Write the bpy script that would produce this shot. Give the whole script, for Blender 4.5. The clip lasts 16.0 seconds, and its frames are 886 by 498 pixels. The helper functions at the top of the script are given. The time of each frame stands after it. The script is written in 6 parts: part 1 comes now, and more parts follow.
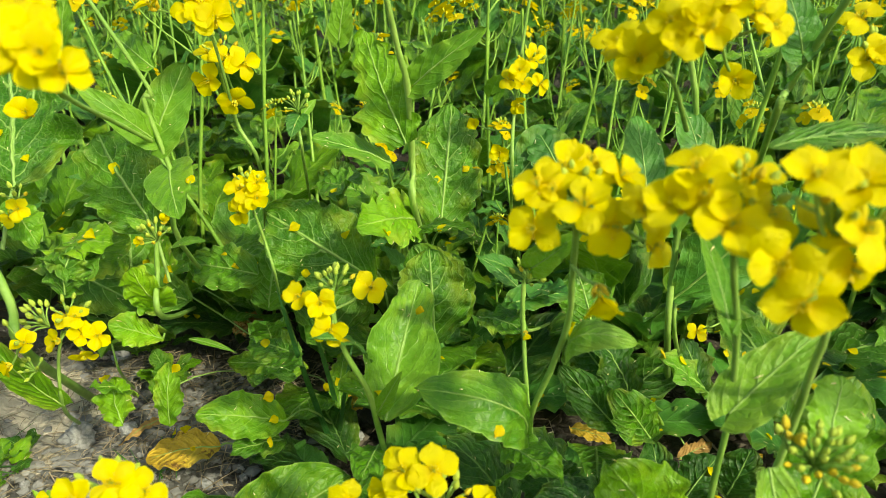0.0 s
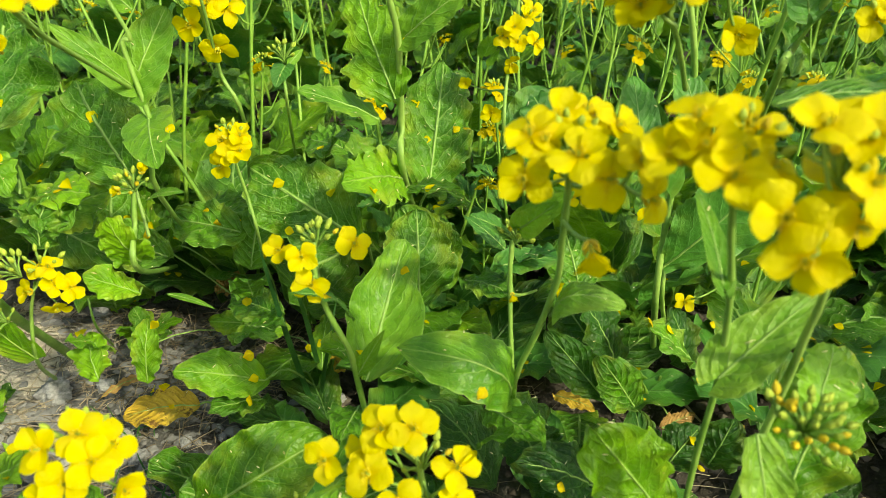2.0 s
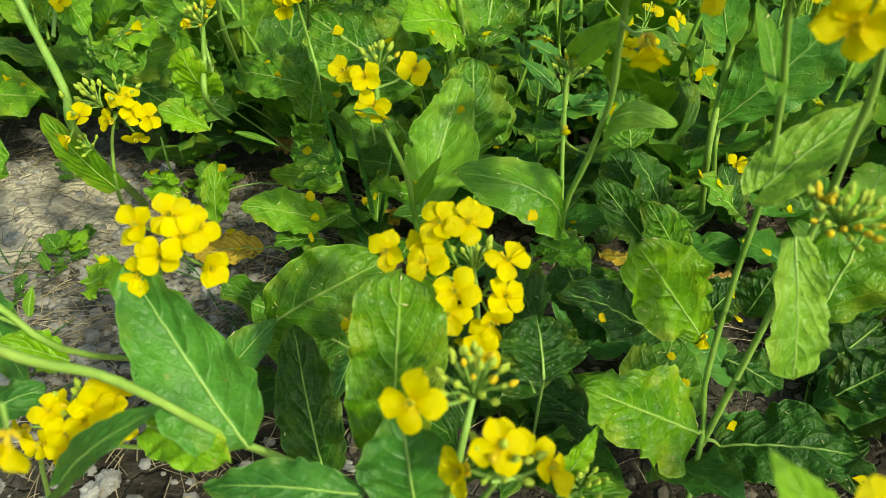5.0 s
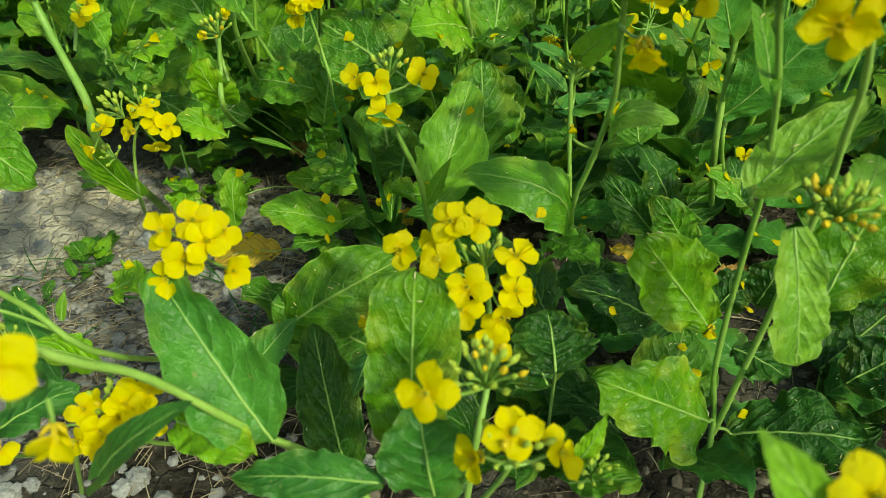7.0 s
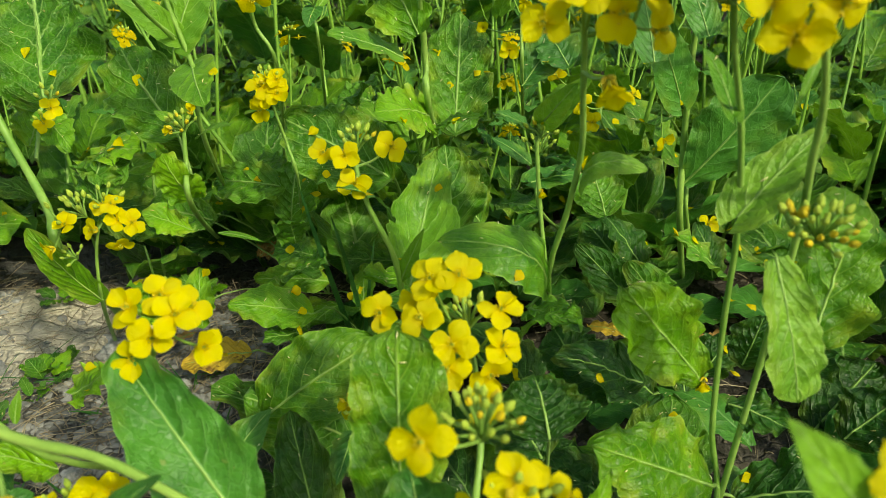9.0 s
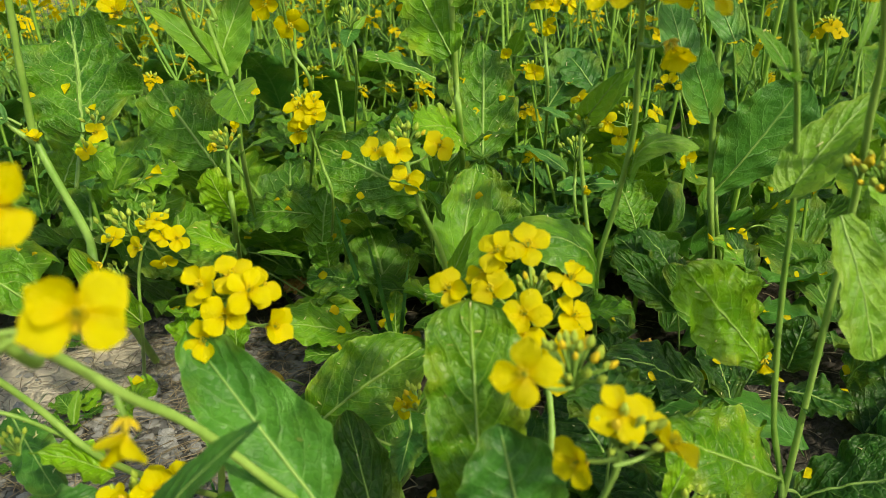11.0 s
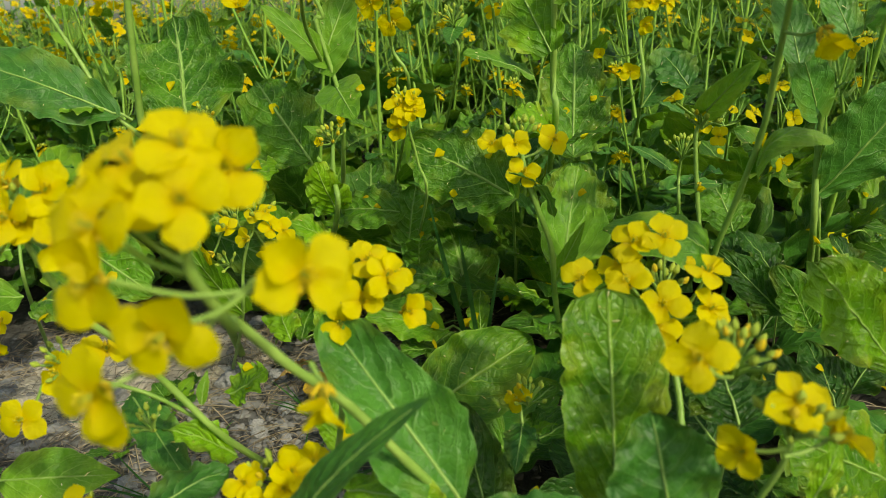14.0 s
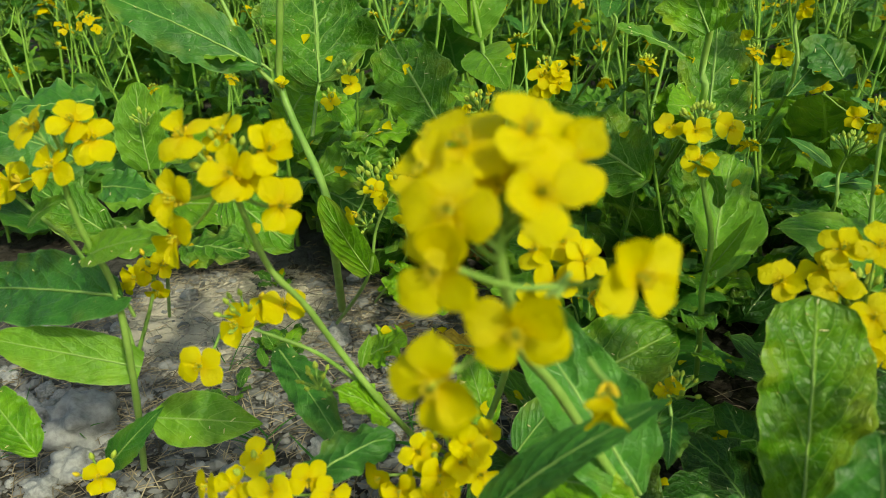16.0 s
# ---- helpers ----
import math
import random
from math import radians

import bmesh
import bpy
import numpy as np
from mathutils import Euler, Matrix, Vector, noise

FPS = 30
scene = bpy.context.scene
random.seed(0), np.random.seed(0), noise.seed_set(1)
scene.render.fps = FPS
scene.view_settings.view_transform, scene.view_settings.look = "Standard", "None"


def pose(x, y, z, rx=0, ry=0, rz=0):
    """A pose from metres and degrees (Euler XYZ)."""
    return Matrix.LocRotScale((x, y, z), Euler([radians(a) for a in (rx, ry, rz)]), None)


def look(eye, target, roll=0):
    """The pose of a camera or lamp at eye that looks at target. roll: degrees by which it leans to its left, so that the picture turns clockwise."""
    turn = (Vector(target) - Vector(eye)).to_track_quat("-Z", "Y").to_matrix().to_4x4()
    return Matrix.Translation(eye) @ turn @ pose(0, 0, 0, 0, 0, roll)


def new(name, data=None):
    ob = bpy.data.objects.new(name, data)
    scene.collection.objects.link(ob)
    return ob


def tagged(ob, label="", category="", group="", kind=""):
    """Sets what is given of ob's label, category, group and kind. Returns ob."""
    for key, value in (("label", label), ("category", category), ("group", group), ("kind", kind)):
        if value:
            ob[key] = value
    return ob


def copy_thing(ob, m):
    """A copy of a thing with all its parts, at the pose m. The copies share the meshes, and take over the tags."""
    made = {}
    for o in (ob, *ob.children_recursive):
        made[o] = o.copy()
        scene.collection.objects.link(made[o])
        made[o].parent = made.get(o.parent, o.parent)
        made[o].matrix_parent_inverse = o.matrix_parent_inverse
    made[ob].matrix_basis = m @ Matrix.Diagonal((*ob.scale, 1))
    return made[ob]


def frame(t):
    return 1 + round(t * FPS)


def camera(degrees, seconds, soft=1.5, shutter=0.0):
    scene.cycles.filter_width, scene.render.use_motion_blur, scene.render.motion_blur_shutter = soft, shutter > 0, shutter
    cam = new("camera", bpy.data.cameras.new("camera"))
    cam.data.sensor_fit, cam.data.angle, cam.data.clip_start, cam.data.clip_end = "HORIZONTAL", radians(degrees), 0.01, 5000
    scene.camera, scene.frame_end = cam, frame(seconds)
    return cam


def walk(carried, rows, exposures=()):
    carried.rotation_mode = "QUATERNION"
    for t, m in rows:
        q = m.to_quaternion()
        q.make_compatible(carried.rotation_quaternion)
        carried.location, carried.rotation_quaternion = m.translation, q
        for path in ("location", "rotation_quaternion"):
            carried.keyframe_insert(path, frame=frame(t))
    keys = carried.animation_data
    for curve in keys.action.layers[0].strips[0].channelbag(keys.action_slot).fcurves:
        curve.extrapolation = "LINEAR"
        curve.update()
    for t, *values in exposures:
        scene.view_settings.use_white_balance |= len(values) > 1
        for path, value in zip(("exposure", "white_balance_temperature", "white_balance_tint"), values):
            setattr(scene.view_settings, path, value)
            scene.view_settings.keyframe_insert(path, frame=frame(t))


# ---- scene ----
cam = camera(65.1, 16.0, soft=0.5)
cam.data.dof.use_dof, cam.data.dof.focus_distance, cam.data.dof.aperture_fstop = True, 0.40, 18.0
METRES, EYE, TILT, LEAN, TURN = 0.24, 0.315, -25.0, 0.0, 0.0
ROWS = [
    (0.0, 0.0, 0.0, 0.0, 0.0, 0.0, -0.0),
    (0.5, 0.0122, 0.0046, 0.028, 0.36, 0.73, 0.22),
    (1.0, 0.0153, 0.0122, 0.006, -0.44, -0.44, -0.43),
    (1.5, 0.0128, 0.0202, -0.0039, -0.73, -1.73, -1.15),
    (2.0, 0.0036, 0.0347, -0.0223, -0.92, -2.39, -1.61),
    (2.5, -0.0371, 0.0372, -0.0218, -0.34, -2.46, -1.99),
    (3.0, -0.0593, 0.0229, -0.0308, 0.63, -3.16, -2.4),
    (3.5, -0.0456, 0.0069, -0.0534, 0.91, -5.04, -2.06),
    (4.0, -0.0312, -0.0101, -0.0761, 2.06, -6.6, -2.1),
    (4.5, -0.0186, -0.0147, -0.1289, 3.0, -9.3, -2.72),
    (7.0, 0.0045, -0.0737, -0.1336, 4.17, -10.87, -1.36),
    (7.5, 0.0052, -0.0735, -0.1339, 3.76, -9.8, -1.37),
    (8.0, 0.0027, -0.0763, -0.1293, 3.59, -8.39, -0.64),
    (8.5, -0.002, -0.066, -0.1635, 2.22, -5.84, 0.09),
    (11.0, -0.1136, -0.0653, -0.3348, 0.93, 4.17, 4.15),
    (11.5, -0.1424, -0.081, -0.3345, 1.93, 4.11, 3.51),
    (12.0, -0.1482, -0.0845, -0.3313, 2.23, 4.3, 3.27),
    (12.5, -0.1492, -0.0891, -0.3377, 2.48, 4.59, 3.34),
    (13.0, -0.1657, -0.0926, -0.3423, 2.91, 5.41, 3.57),
    (13.5, -0.2066, -0.0825, -0.3757, 3.62, 5.08, 3.1),
    (14.0, -0.2324, -0.0702, -0.3557, 4.59, 5.13, 2.73),
    (14.5, -0.3023, -0.0632, -0.2876, 7.28, 3.6, 1.15),
    (15.0, -0.3436, -0.0615, -0.2885, 8.57, 2.53, -0.23),
    (15.5, -0.3794, -0.063, -0.2997, 8.21, 1.91, -1.41),
    (16.0, -0.426, -0.0753, -0.3299, 8.07, 2.02, -2.54),
]
EDGES = [  # the eye's place, then yaw, pitch and roll in radians
    (4.7, -0.0016, -0.0188, 0.2879, 0.0557, -0.6175, 0.0277),
    (6.8, 0.0010, -0.0303, 0.2918, 0.0775, -0.6292, -0.0063),
    (8.7, -0.0012, -0.0320, 0.2812, 0.0363, -0.5050, -0.0338),
    (10.8, -0.0250, -0.0475, 0.2484, -0.0030, -0.3610, -0.0756),
]
PATH = [(t, pose(0, 0, EYE, TILT, LEAN, TURN) @ pose(METRES * x, METRES * y, METRES * z, 90 + pitch, roll, yaw)) for t, x, y, z, yaw, pitch, roll in ROWS]
PATH += [(t, look((x, y, z), (x - math.sin(a) * math.cos(b), y + math.cos(a) * math.cos(b), z + math.sin(b)), math.degrees(c))) for t, x, y, z, a, b, c in EDGES]
walk(cam, sorted(PATH, key=lambda row: row[0]),
     exposures=[(0.0, 0.62, 7050, 0), (3.0, 0.64, 7100, 1), (4.5, 0.50, 7050, -2), (7.5, 0.18, 6750, -13), (8.5, 0.23, 6900, -7), (11.0, 0.20, 7000, 4), (14.0, -0.05, 7050, 3), (15.0, -0.06, 6900, -4), (16.0, 0.02, 6800, -4)])

# ---- light: hazy afternoon sun from behind the camera's right, open sky ----
SUN_TO = Vector((0.52, -0.56, 0.645)).normalized()  # towards the sun
world = bpy.data.worlds.new("sky")
scene.world = world
world.use_nodes = True
wn = world.node_tree.nodes
sky = wn.new("ShaderNodeTexSky")
sky.sky_type, sky.sun_disc = "NISHITA", False
sky.sun_elevation = math.asin(SUN_TO.z)
sky.sun_rotation = math.atan2(SUN_TO.x, SUN_TO.y)
sky.air_density, sky.dust_density = 1.0, 3.0
world.node_tree.links.new(sky.outputs[0], wn["Background"].inputs[0])
wn["Background"].inputs[1].default_value = 0.155
sun = new("sun", bpy.data.lights.new("sun", "SUN"))
sun.data.energy, sun.data.angle, sun.data.color = 3.0, radians(2.5), (1.0, 0.92, 0.76)
sun.matrix_world = look(SUN_TO * 10, (0, 0, 0))


# ---- materials ----
def node_mat(name):
    m = bpy.data.materials.new(name)
    m.use_nodes = True
    nt = m.node_tree
    return m, nt, nt.nodes, nt.links, nt.nodes["Principled BSDF"]


def math_node(nt, op, a, b=None, c=None, clamp=False):
    n = nt.nodes.new("ShaderNodeMath")
    n.operation, n.use_clamp = op, clamp
    for i, v in enumerate((a, b, c)):
        if v is None:
            continue
        if isinstance(v, (int, float)):
            n.inputs[i].default_value = v
        else:
            nt.links.new(v, n.inputs[i])
    return n.outputs[0]


def mix_colour(nt, fac, a, b, mode="MIX"):
    n = nt.nodes.new("ShaderNodeMix")
    n.data_type, n.blend_type = "RGBA", mode
    for sock, v in ((n.inputs[0], fac), (n.inputs[6], a), (n.inputs[7], b)):
        if isinstance(v, (int, float)):
            sock.default_value = v
        elif isinstance(v, tuple):
            sock.default_value = (*v, 1)
        else:
            nt.links.new(v, sock)
    return n.outputs[2]


def noise_tex(nt, vec, scale, detail=3, rough=0.55):
    n = nt.nodes.new("ShaderNodeTexNoise")
    n.inputs["Scale"].default_value, n.inputs["Detail"].default_value = scale, detail
    n.inputs["Roughness"].default_value = rough
    nt.links.new(vec, n.inputs["Vector"])
    return n.outputs[0]


def ramp(nt, fac, lo, hi):
    n = nt.nodes.new("ShaderNodeMapRange")
    n.interpolation_type = "SMOOTHSTEP"
    n.inputs[1].default_value, n.inputs[2].default_value = lo, hi
    nt.links.new(fac, n.inputs[0])
    return n.outputs[0]


def leaf_mat(name, dark, light, vein, rough=0.40, veins=8.0, spread=3.0, vein_amount=0.55, spots=None, glow=0.24, relief=0.65, pucker=0.3, ageing=0.0, streak=0.0):
    """Blade with a midrib, forking side veins, a fine net of small veins, raised quilting between them, blotches and a see-through share."""
    m, nt, nodes, links, bsdf = node_mat(name)
    uv = nodes.new("ShaderNodeUVMap")
    sep = nodes.new("ShaderNodeSeparateXYZ")
    links.new(uv.outputs[0], sep.inputs[0])
    tc = nodes.new("ShaderNodeTexCoord").outputs["Object"]
    rnd = nodes.new("ShaderNodeObjectInfo").outputs["Random"]
    wob = math_node(nt, "SUBTRACT", noise_tex(nt, tc, 70, 2), 0.5)
    wob2 = math_node(nt, "SUBTRACT", noise_tex(nt, tc, 260, 2), 0.5)
    av = math_node(nt, "ABSOLUTE", math_node(nt, "MULTIPLY_ADD", sep.outputs[1], 2.0, -1.0))
    lift = math_node(nt, "MULTIPLY", math_node(nt, "POWER", av, 1.35), spread)
    s = math_node(nt, "SUBTRACT", math_node(nt, "MULTIPLY", sep.outputs[0], veins), lift)
    s = math_node(nt, "ADD", s, math_node(nt, "MULTIPLY_ADD", wob, 1.0, math_node(nt, "MULTIPLY", wob2, 0.22)))
    s = math_node(nt, "ADD", s, math_node(nt, "MULTIPLY", ramp(nt, math_node(nt, "SUBTRACT", sep.outputs[1], 0.5), -0.01, 0.01), 0.37))
    side = math_node(nt, "ABSOLUTE", math_node(nt, "SUBTRACT", math_node(nt, "FRACT", s), 0.5))
    thin = math_node(nt, "MULTIPLY_ADD", av, 0.045, 0.0)
    side_line = ramp(nt, math_node(nt, "ADD", side, thin), 0.085, 0.02)
    fork = math_node(nt, "ABSOLUTE", math_node(nt, "SUBTRACT", math_node(nt, "FRACT", math_node(nt, "MULTIPLY_ADD", s, 2.0, math_node(nt, "MULTIPLY", wob2, 1.2))), 0.5))
    fork_line = math_node(nt, "MULTIPLY", ramp(nt, fork, 0.11, 0.03), ramp(nt, av, 0.25, 0.6))
    mid_line = ramp(nt, av, 0.055, 0.02)
    vor = nodes.new("ShaderNodeTexVoronoi")
    vor.feature = "DISTANCE_TO_EDGE"
    vor.inputs["Scale"].default_value = 340
    links.new(tc, vor.inputs["Vector"])
    net = ramp(nt, vor.outputs["Distance"], 0.11, 0.0)
    lines = math_node(nt, "MAXIMUM", math_node(nt, "MULTIPLY", side_line, 0.72), mid_line)
    lines = math_node(nt, "MAXIMUM", lines, math_node(nt, "MULTIPLY", fork_line, 0.34))
    lines = math_node(nt, "MAXIMUM", lines, math_node(nt, "MULTIPLY", net, 0.15))
    rim = ramp(nt, av, 0.94, 1.0)
    big = noise_tex(nt, tc, 75, 5, 0.6)
    patch = ramp(nt, noise_tex(nt, tc, 32, 3, 0.6), 0.40, 0.62)
    tone = math_node(nt, "ADD", math_node(nt, "ADD", math_node(nt, "MULTIPLY", ramp(nt, big, 0.38, 0.62), 0.45), math_node(nt, "MULTIPLY", patch, 0.35)), math_node(nt, "MULTIPLY_ADD", rnd, 0.6, -0.2), clamp=True)
    col = mix_colour(nt, tone, dark, light)
    if streak:  # pale bands that run with the side veins
        band = math_node(nt, "MULTIPLY", ramp(nt, side, 0.12, 0.42), ramp(nt, noise_tex(nt, tc, 38, 3), 0.42, 0.58))
        col = mix_colour(nt, math_node(nt, "MULTIPLY", band, streak), col, (0.36, 0.58, 0.05))
    fine = noise_tex(nt, tc, 700, 3)
    col = mix_colour(nt, 0.38, col, mix_colour(nt, fine, (0.0, 0.0, 0.0), (0.5, 0.5, 0.2)), "OVERLAY")
    if ageing:
        old = math_node(nt, "MULTIPLY", ramp(nt, noise_tex(nt, tc, 42, 4, 0.6), 0.47, 0.66), ramp(nt, av, 0.25, 0.95))
        col = mix_colour(nt, math_node(nt, "MULTIPLY", old, ageing), col, (0.36, 0.42, 0.025))
        # small dry flecks and insect marks
        fleck = ramp(nt, noise_tex(nt, tc, 210, 4, 0.7), 0.665, 0.71)
        col = mix_colour(nt, math_node(nt, "MULTIPLY", fleck, min(0.7, ageing * 1.3)), col, (0.42, 0.36, 0.12))
    if spots:
        sp = ramp(nt, noise_tex(nt, tc, 120, 5, 0.7), spots[0], spots[0] + 0.09)
        col = mix_colour(nt, sp, col, spots[1])
    col = mix_colour(nt, math_node(nt, "MULTIPLY", lines, vein_amount), col, vein)
    col = mix_colour(nt, math_node(nt, "MULTIPLY", rim, 0.4), col, vein)
    links.new(col, bsdf.inputs["Base Color"])
    rg = math_node(nt, "MULTIPLY_ADD", noise_tex(nt, tc, 90, 3), 0.25, rough - 0.12)
    links.new(rg, bsdf.inputs["Roughness"])
    bsdf.inputs["Specular IOR Level"].default_value = 0.32
    bump = nodes.new("ShaderNodeBump")
    bump.inputs["Strength"].default_value, bump.inputs["Distance"].default_value = relief, 0.0024
    quilt = math_node(nt, "MULTIPLY", ramp(nt, side, 0.02, 0.34), math_node(nt, "MULTIPLY_ADD", fork_line, -0.35, 1.0))
    h = math_node(nt, "MULTIPLY_ADD", quilt, 0.12 + pucker, math_node(nt, "MULTIPLY", noise_tex(nt, tc, 240, 3), 0.9))
    dome = math_node(nt, "MULTIPLY", ramp(nt, vor.outputs["Distance"], 0.0, 0.3), 0.45 * pucker)
    h = math_node(nt, "SUBTRACT", math_node(nt, "ADD", h, dome), math_node(nt, "MULTIPLY", lines, 0.6))
    links.new(h, bump.inputs["Height"])
    links.new(bump.outputs[0], bsdf.inputs["Normal"])
    tr = nodes.new("ShaderNodeBsdfTranslucent")
    links.new(mix_colour(nt, 0.45, col, (0.22, 0.42, 0.03)), tr.inputs[0])
    mixer = nodes.new("ShaderNodeMixShader")
    mixer.inputs[0].default_value = glow
    links.new(bsdf.outputs[0], mixer.inputs[1])
    links.new(tr.outputs[0], mixer.inputs[2])
    links.new(mixer.outputs[0], nodes["Material Output"].inputs[0])
    return m


def skin_mat(name, a, b, rough=0.5, scale=150.0, glow=0.0, spec=0.4, bump_d=0.0005, islands=False):
    """Plain plant skin, soil or straw: two tones mixed by noise, some relief."""
    m, nt, nodes, links, bsdf = node_mat(name)
    tc = nodes.new("ShaderNodeTexCoord").outputs["Object"]
    rnd = nodes.new("ShaderNodeNewGeometry").outputs["Random Per Island"] if islands else nodes.new("ShaderNodeObjectInfo").outputs["Random"]
    n1, n2 = noise_tex(nt, tc, scale, 4), noise_tex(nt, tc, scale * 6, 3)
    f = math_node(nt, "ADD", math_node(nt, "MULTIPLY", ramp(nt, n1, 0.3, 0.7), 0.6), math_node(nt, "MULTIPLY", rnd, 0.4), clamp=True)
    col = mix_colour(nt, f, a, b)
    col = mix_colour(nt, 0.2, col, mix_colour(nt, n2, (0.0, 0.0, 0.0), (0.7, 0.7, 0.7)), "OVERLAY")
    links.new(col, bsdf.inputs["Base Color"])
    bsdf.inputs["Roughness"].default_value = rough
    bsdf.inputs["Specular IOR Level"].default_value = spec
    bump = nodes.new("ShaderNodeBump")
    bump.inputs["Strength"].default_value, bump.inputs["Distance"].default_value = 0.5, bump_d
    links.new(n2, bump.inputs["Height"])
    links.new(bump.outputs[0], bsdf.inputs["Normal"])
    if glow:
        tr = nodes.new("ShaderNodeBsdfTranslucent")
        links.new(col, tr.inputs[0])
        mixer = nodes.new("ShaderNodeMixShader")
        mixer.inputs[0].default_value = glow
        links.new(bsdf.outputs[0], mixer.inputs[1])
        links.new(tr.outputs[0], mixer.inputs[2])
        links.new(mixer.outputs[0], nodes["Material Output"].inputs[0])
    return m


def petal_mat(name, blade, light, claw, glow=0.34):
    """Thin silky petal: deeper gold at the claw, faint lengthwise veins, light showing through."""
    m, nt, nodes, links, bsdf = node_mat(name)
    uv = nodes.new("ShaderNodeUVMap")
    sep = nodes.new("ShaderNodeSeparateXYZ")
    links.new(uv.outputs[0], sep.inputs[0])
    tc = nodes.new("ShaderNodeTexCoord").outputs["Object"]
    rnd = nodes.new("ShaderNodeObjectInfo").outputs["Random"]
    f = math_node(nt, "ADD", math_node(nt, "MULTIPLY", noise_tex(nt, tc, 3.0, 3), 0.6), math_node(nt, "MULTIPLY", rnd, 0.45), clamp=True)
    col = mix_colour(nt, f, blade, light)
    fan = math_node(nt, "FRACT", math_node(nt, "MULTIPLY", sep.outputs[1], 9.0))
    vein = ramp(nt, math_node(nt, "ABSOLUTE", math_node(nt, "SUBTRACT", fan, 0.5)), 0.16, 0.02)
    col = mix_colour(nt, math_node(nt, "MULTIPLY", vein, 0.22), col, claw)
    col = mix_colour(nt, math_node(nt, "MULTIPLY", ramp(nt, sep.outputs[0], 0.55, 0.05), 0.8), col, claw)
    links.new(col, bsdf.inputs["Base Color"])
    bsdf.inputs["Roughness"].default_value = 0.5
    bsdf.inputs["Specular IOR Level"].default_value = 0.25
    bump = nodes.new("ShaderNodeBump")
    bump.inputs["Strength"].default_value, bump.inputs["Distance"].default_value = 0.35, 0.03
    links.new(math_node(nt, "ADD", math_node(nt, "MULTIPLY", vein, -0.5), noise_tex(nt, tc, 9.0, 3)), bump.inputs["Height"])
    links.new(bump.outputs[0], bsdf.inputs["Normal"])
    tr = nodes.new("ShaderNodeBsdfTranslucent")
    links.new(mix_colour(nt, 0.4, col, claw), tr.inputs[0])
    mixer = nodes.new("ShaderNodeMixShader")
    mixer.inputs[0].default_value = glow
    links.new(bsdf.outputs[0], mixer.inputs[1])
    links.new(tr.outputs[0], mixer.inputs[2])
    links.new(mixer.outputs[0], nodes["Material Output"].inputs[0])
    return m


LEAF_DARK = leaf_mat("leaf_dark", (0.040, 0.165, 0.008), (0.130, 0.360, 0.010), (0.34, 0.54, 0.13), veins=6.0, pucker=0.3, vein_amount=0.85, relief=0.6, ageing=0.45)
LEAF_MID = leaf_mat("leaf_mid", (0.055, 0.195, 0.005), (0.165, 0.385, 0.007), (0.34, 0.54, 0.07), rough=0.38, veins=6.5, relief=0.5, pucker=0.15, vein_amount=0.5, ageing=0.6, streak=0.15)
# deep leaf tone; its darkness also paints in the shade low at the right
LEAF_DEEP_SHADED = leaf_mat("leaf_deep_shaded", (0.010, 0.056, 0.005), (0.034, 0.142, 0.009), (0.20, 0.38, 0.08), veins=6.0, pucker=0.3, vein_amount=0.6, relief=0.65, ageing=0.2)
LEAF_FIELD = leaf_mat("leaf_field", (0.030, 0.130, 0.008), (0.100, 0.290, 0.011), (0.32, 0.52, 0.12), veins=6.0, pucker=0.3, vein_amount=0.7, relief=0.6, ageing=0.4)
LEAF_FRESH = leaf_mat("leaf_fresh", (0.095, 0.29, 0.005), (0.24, 0.52, 0.008), (0.40, 0.62, 0.10), veins=6.5, relief=0.5, pucker=0.15, ageing=0.5, streak=0.12)
LEAF_SMOOTH = leaf_mat("leaf_smooth", (0.100, 0.30, 0.016), (0.23, 0.49, 0.026), (0.40, 0.61, 0.14), rough=0.46, veins=5.0, spread=2.0, vein_amount=0.5, relief=0.42, pucker=0.12, ageing=0.25, glow=0.32)
LEAF_BLUE = leaf_mat("leaf_blue", (0.036, 0.158, 0.022), (0.096, 0.31, 0.036), (0.22, 0.43, 0.11), rough=0.42, veins=6.0, spread=2.4, vein_amount=0.45, relief=0.42, pucker=0.15, ageing=0.25)
LEAF_PALE = leaf_mat("leaf_pale", (0.15, 0.38, 0.025), (0.34, 0.60, 0.06), (0.52, 0.72, 0.20), rough=0.42, veins=5.0, spread=2.4, vein_amount=0.6, relief=0.5, pucker=0.18, ageing=0.25, glow=0.36)
LEAF_MOTTLED = leaf_mat("leaf_mottled", (0.055, 0.21, 0.010), (0.19, 0.43, 0.026), (0.38, 0.60, 0.12), rough=0.36, veins=5.0, relief=0.42, pucker=0.05, vein_amount=0.4, ageing=0.3, streak=0.3)
LEAF_YELLOW = leaf_mat("leaf_yellow", (0.62, 0.44, 0.03), (0.74, 0.57, 0.07), (0.66, 0.54, 0.18), rough=0.6, spots=(0.56, (0.22, 0.11, 0.02)), vein_amount=0.25)
LEAF_DRY = leaf_mat("leaf_dry", (0.42, 0.24, 0.08), (0.62, 0.40, 0.14), (0.50, 0.36, 0.16), rough=0.8, vein_amount=0.3, glow=0.15)
GRASS = leaf_mat("grass_blade", (0.03, 0.16, 0.03), (0.09, 0.28, 0.05), (0.2, 0.4, 0.12), veins=0.0, spread=10.0, vein_amount=0.25)
STEM = skin_mat("stem_skin", (0.17, 0.35, 0.045), (0.35, 0.54, 0.11), 0.45, 60, glow=0.12)
STEM_FIELD = skin_mat("stem_field", (0.12, 0.28, 0.025), (0.28, 0.48, 0.06), 0.5, 60)
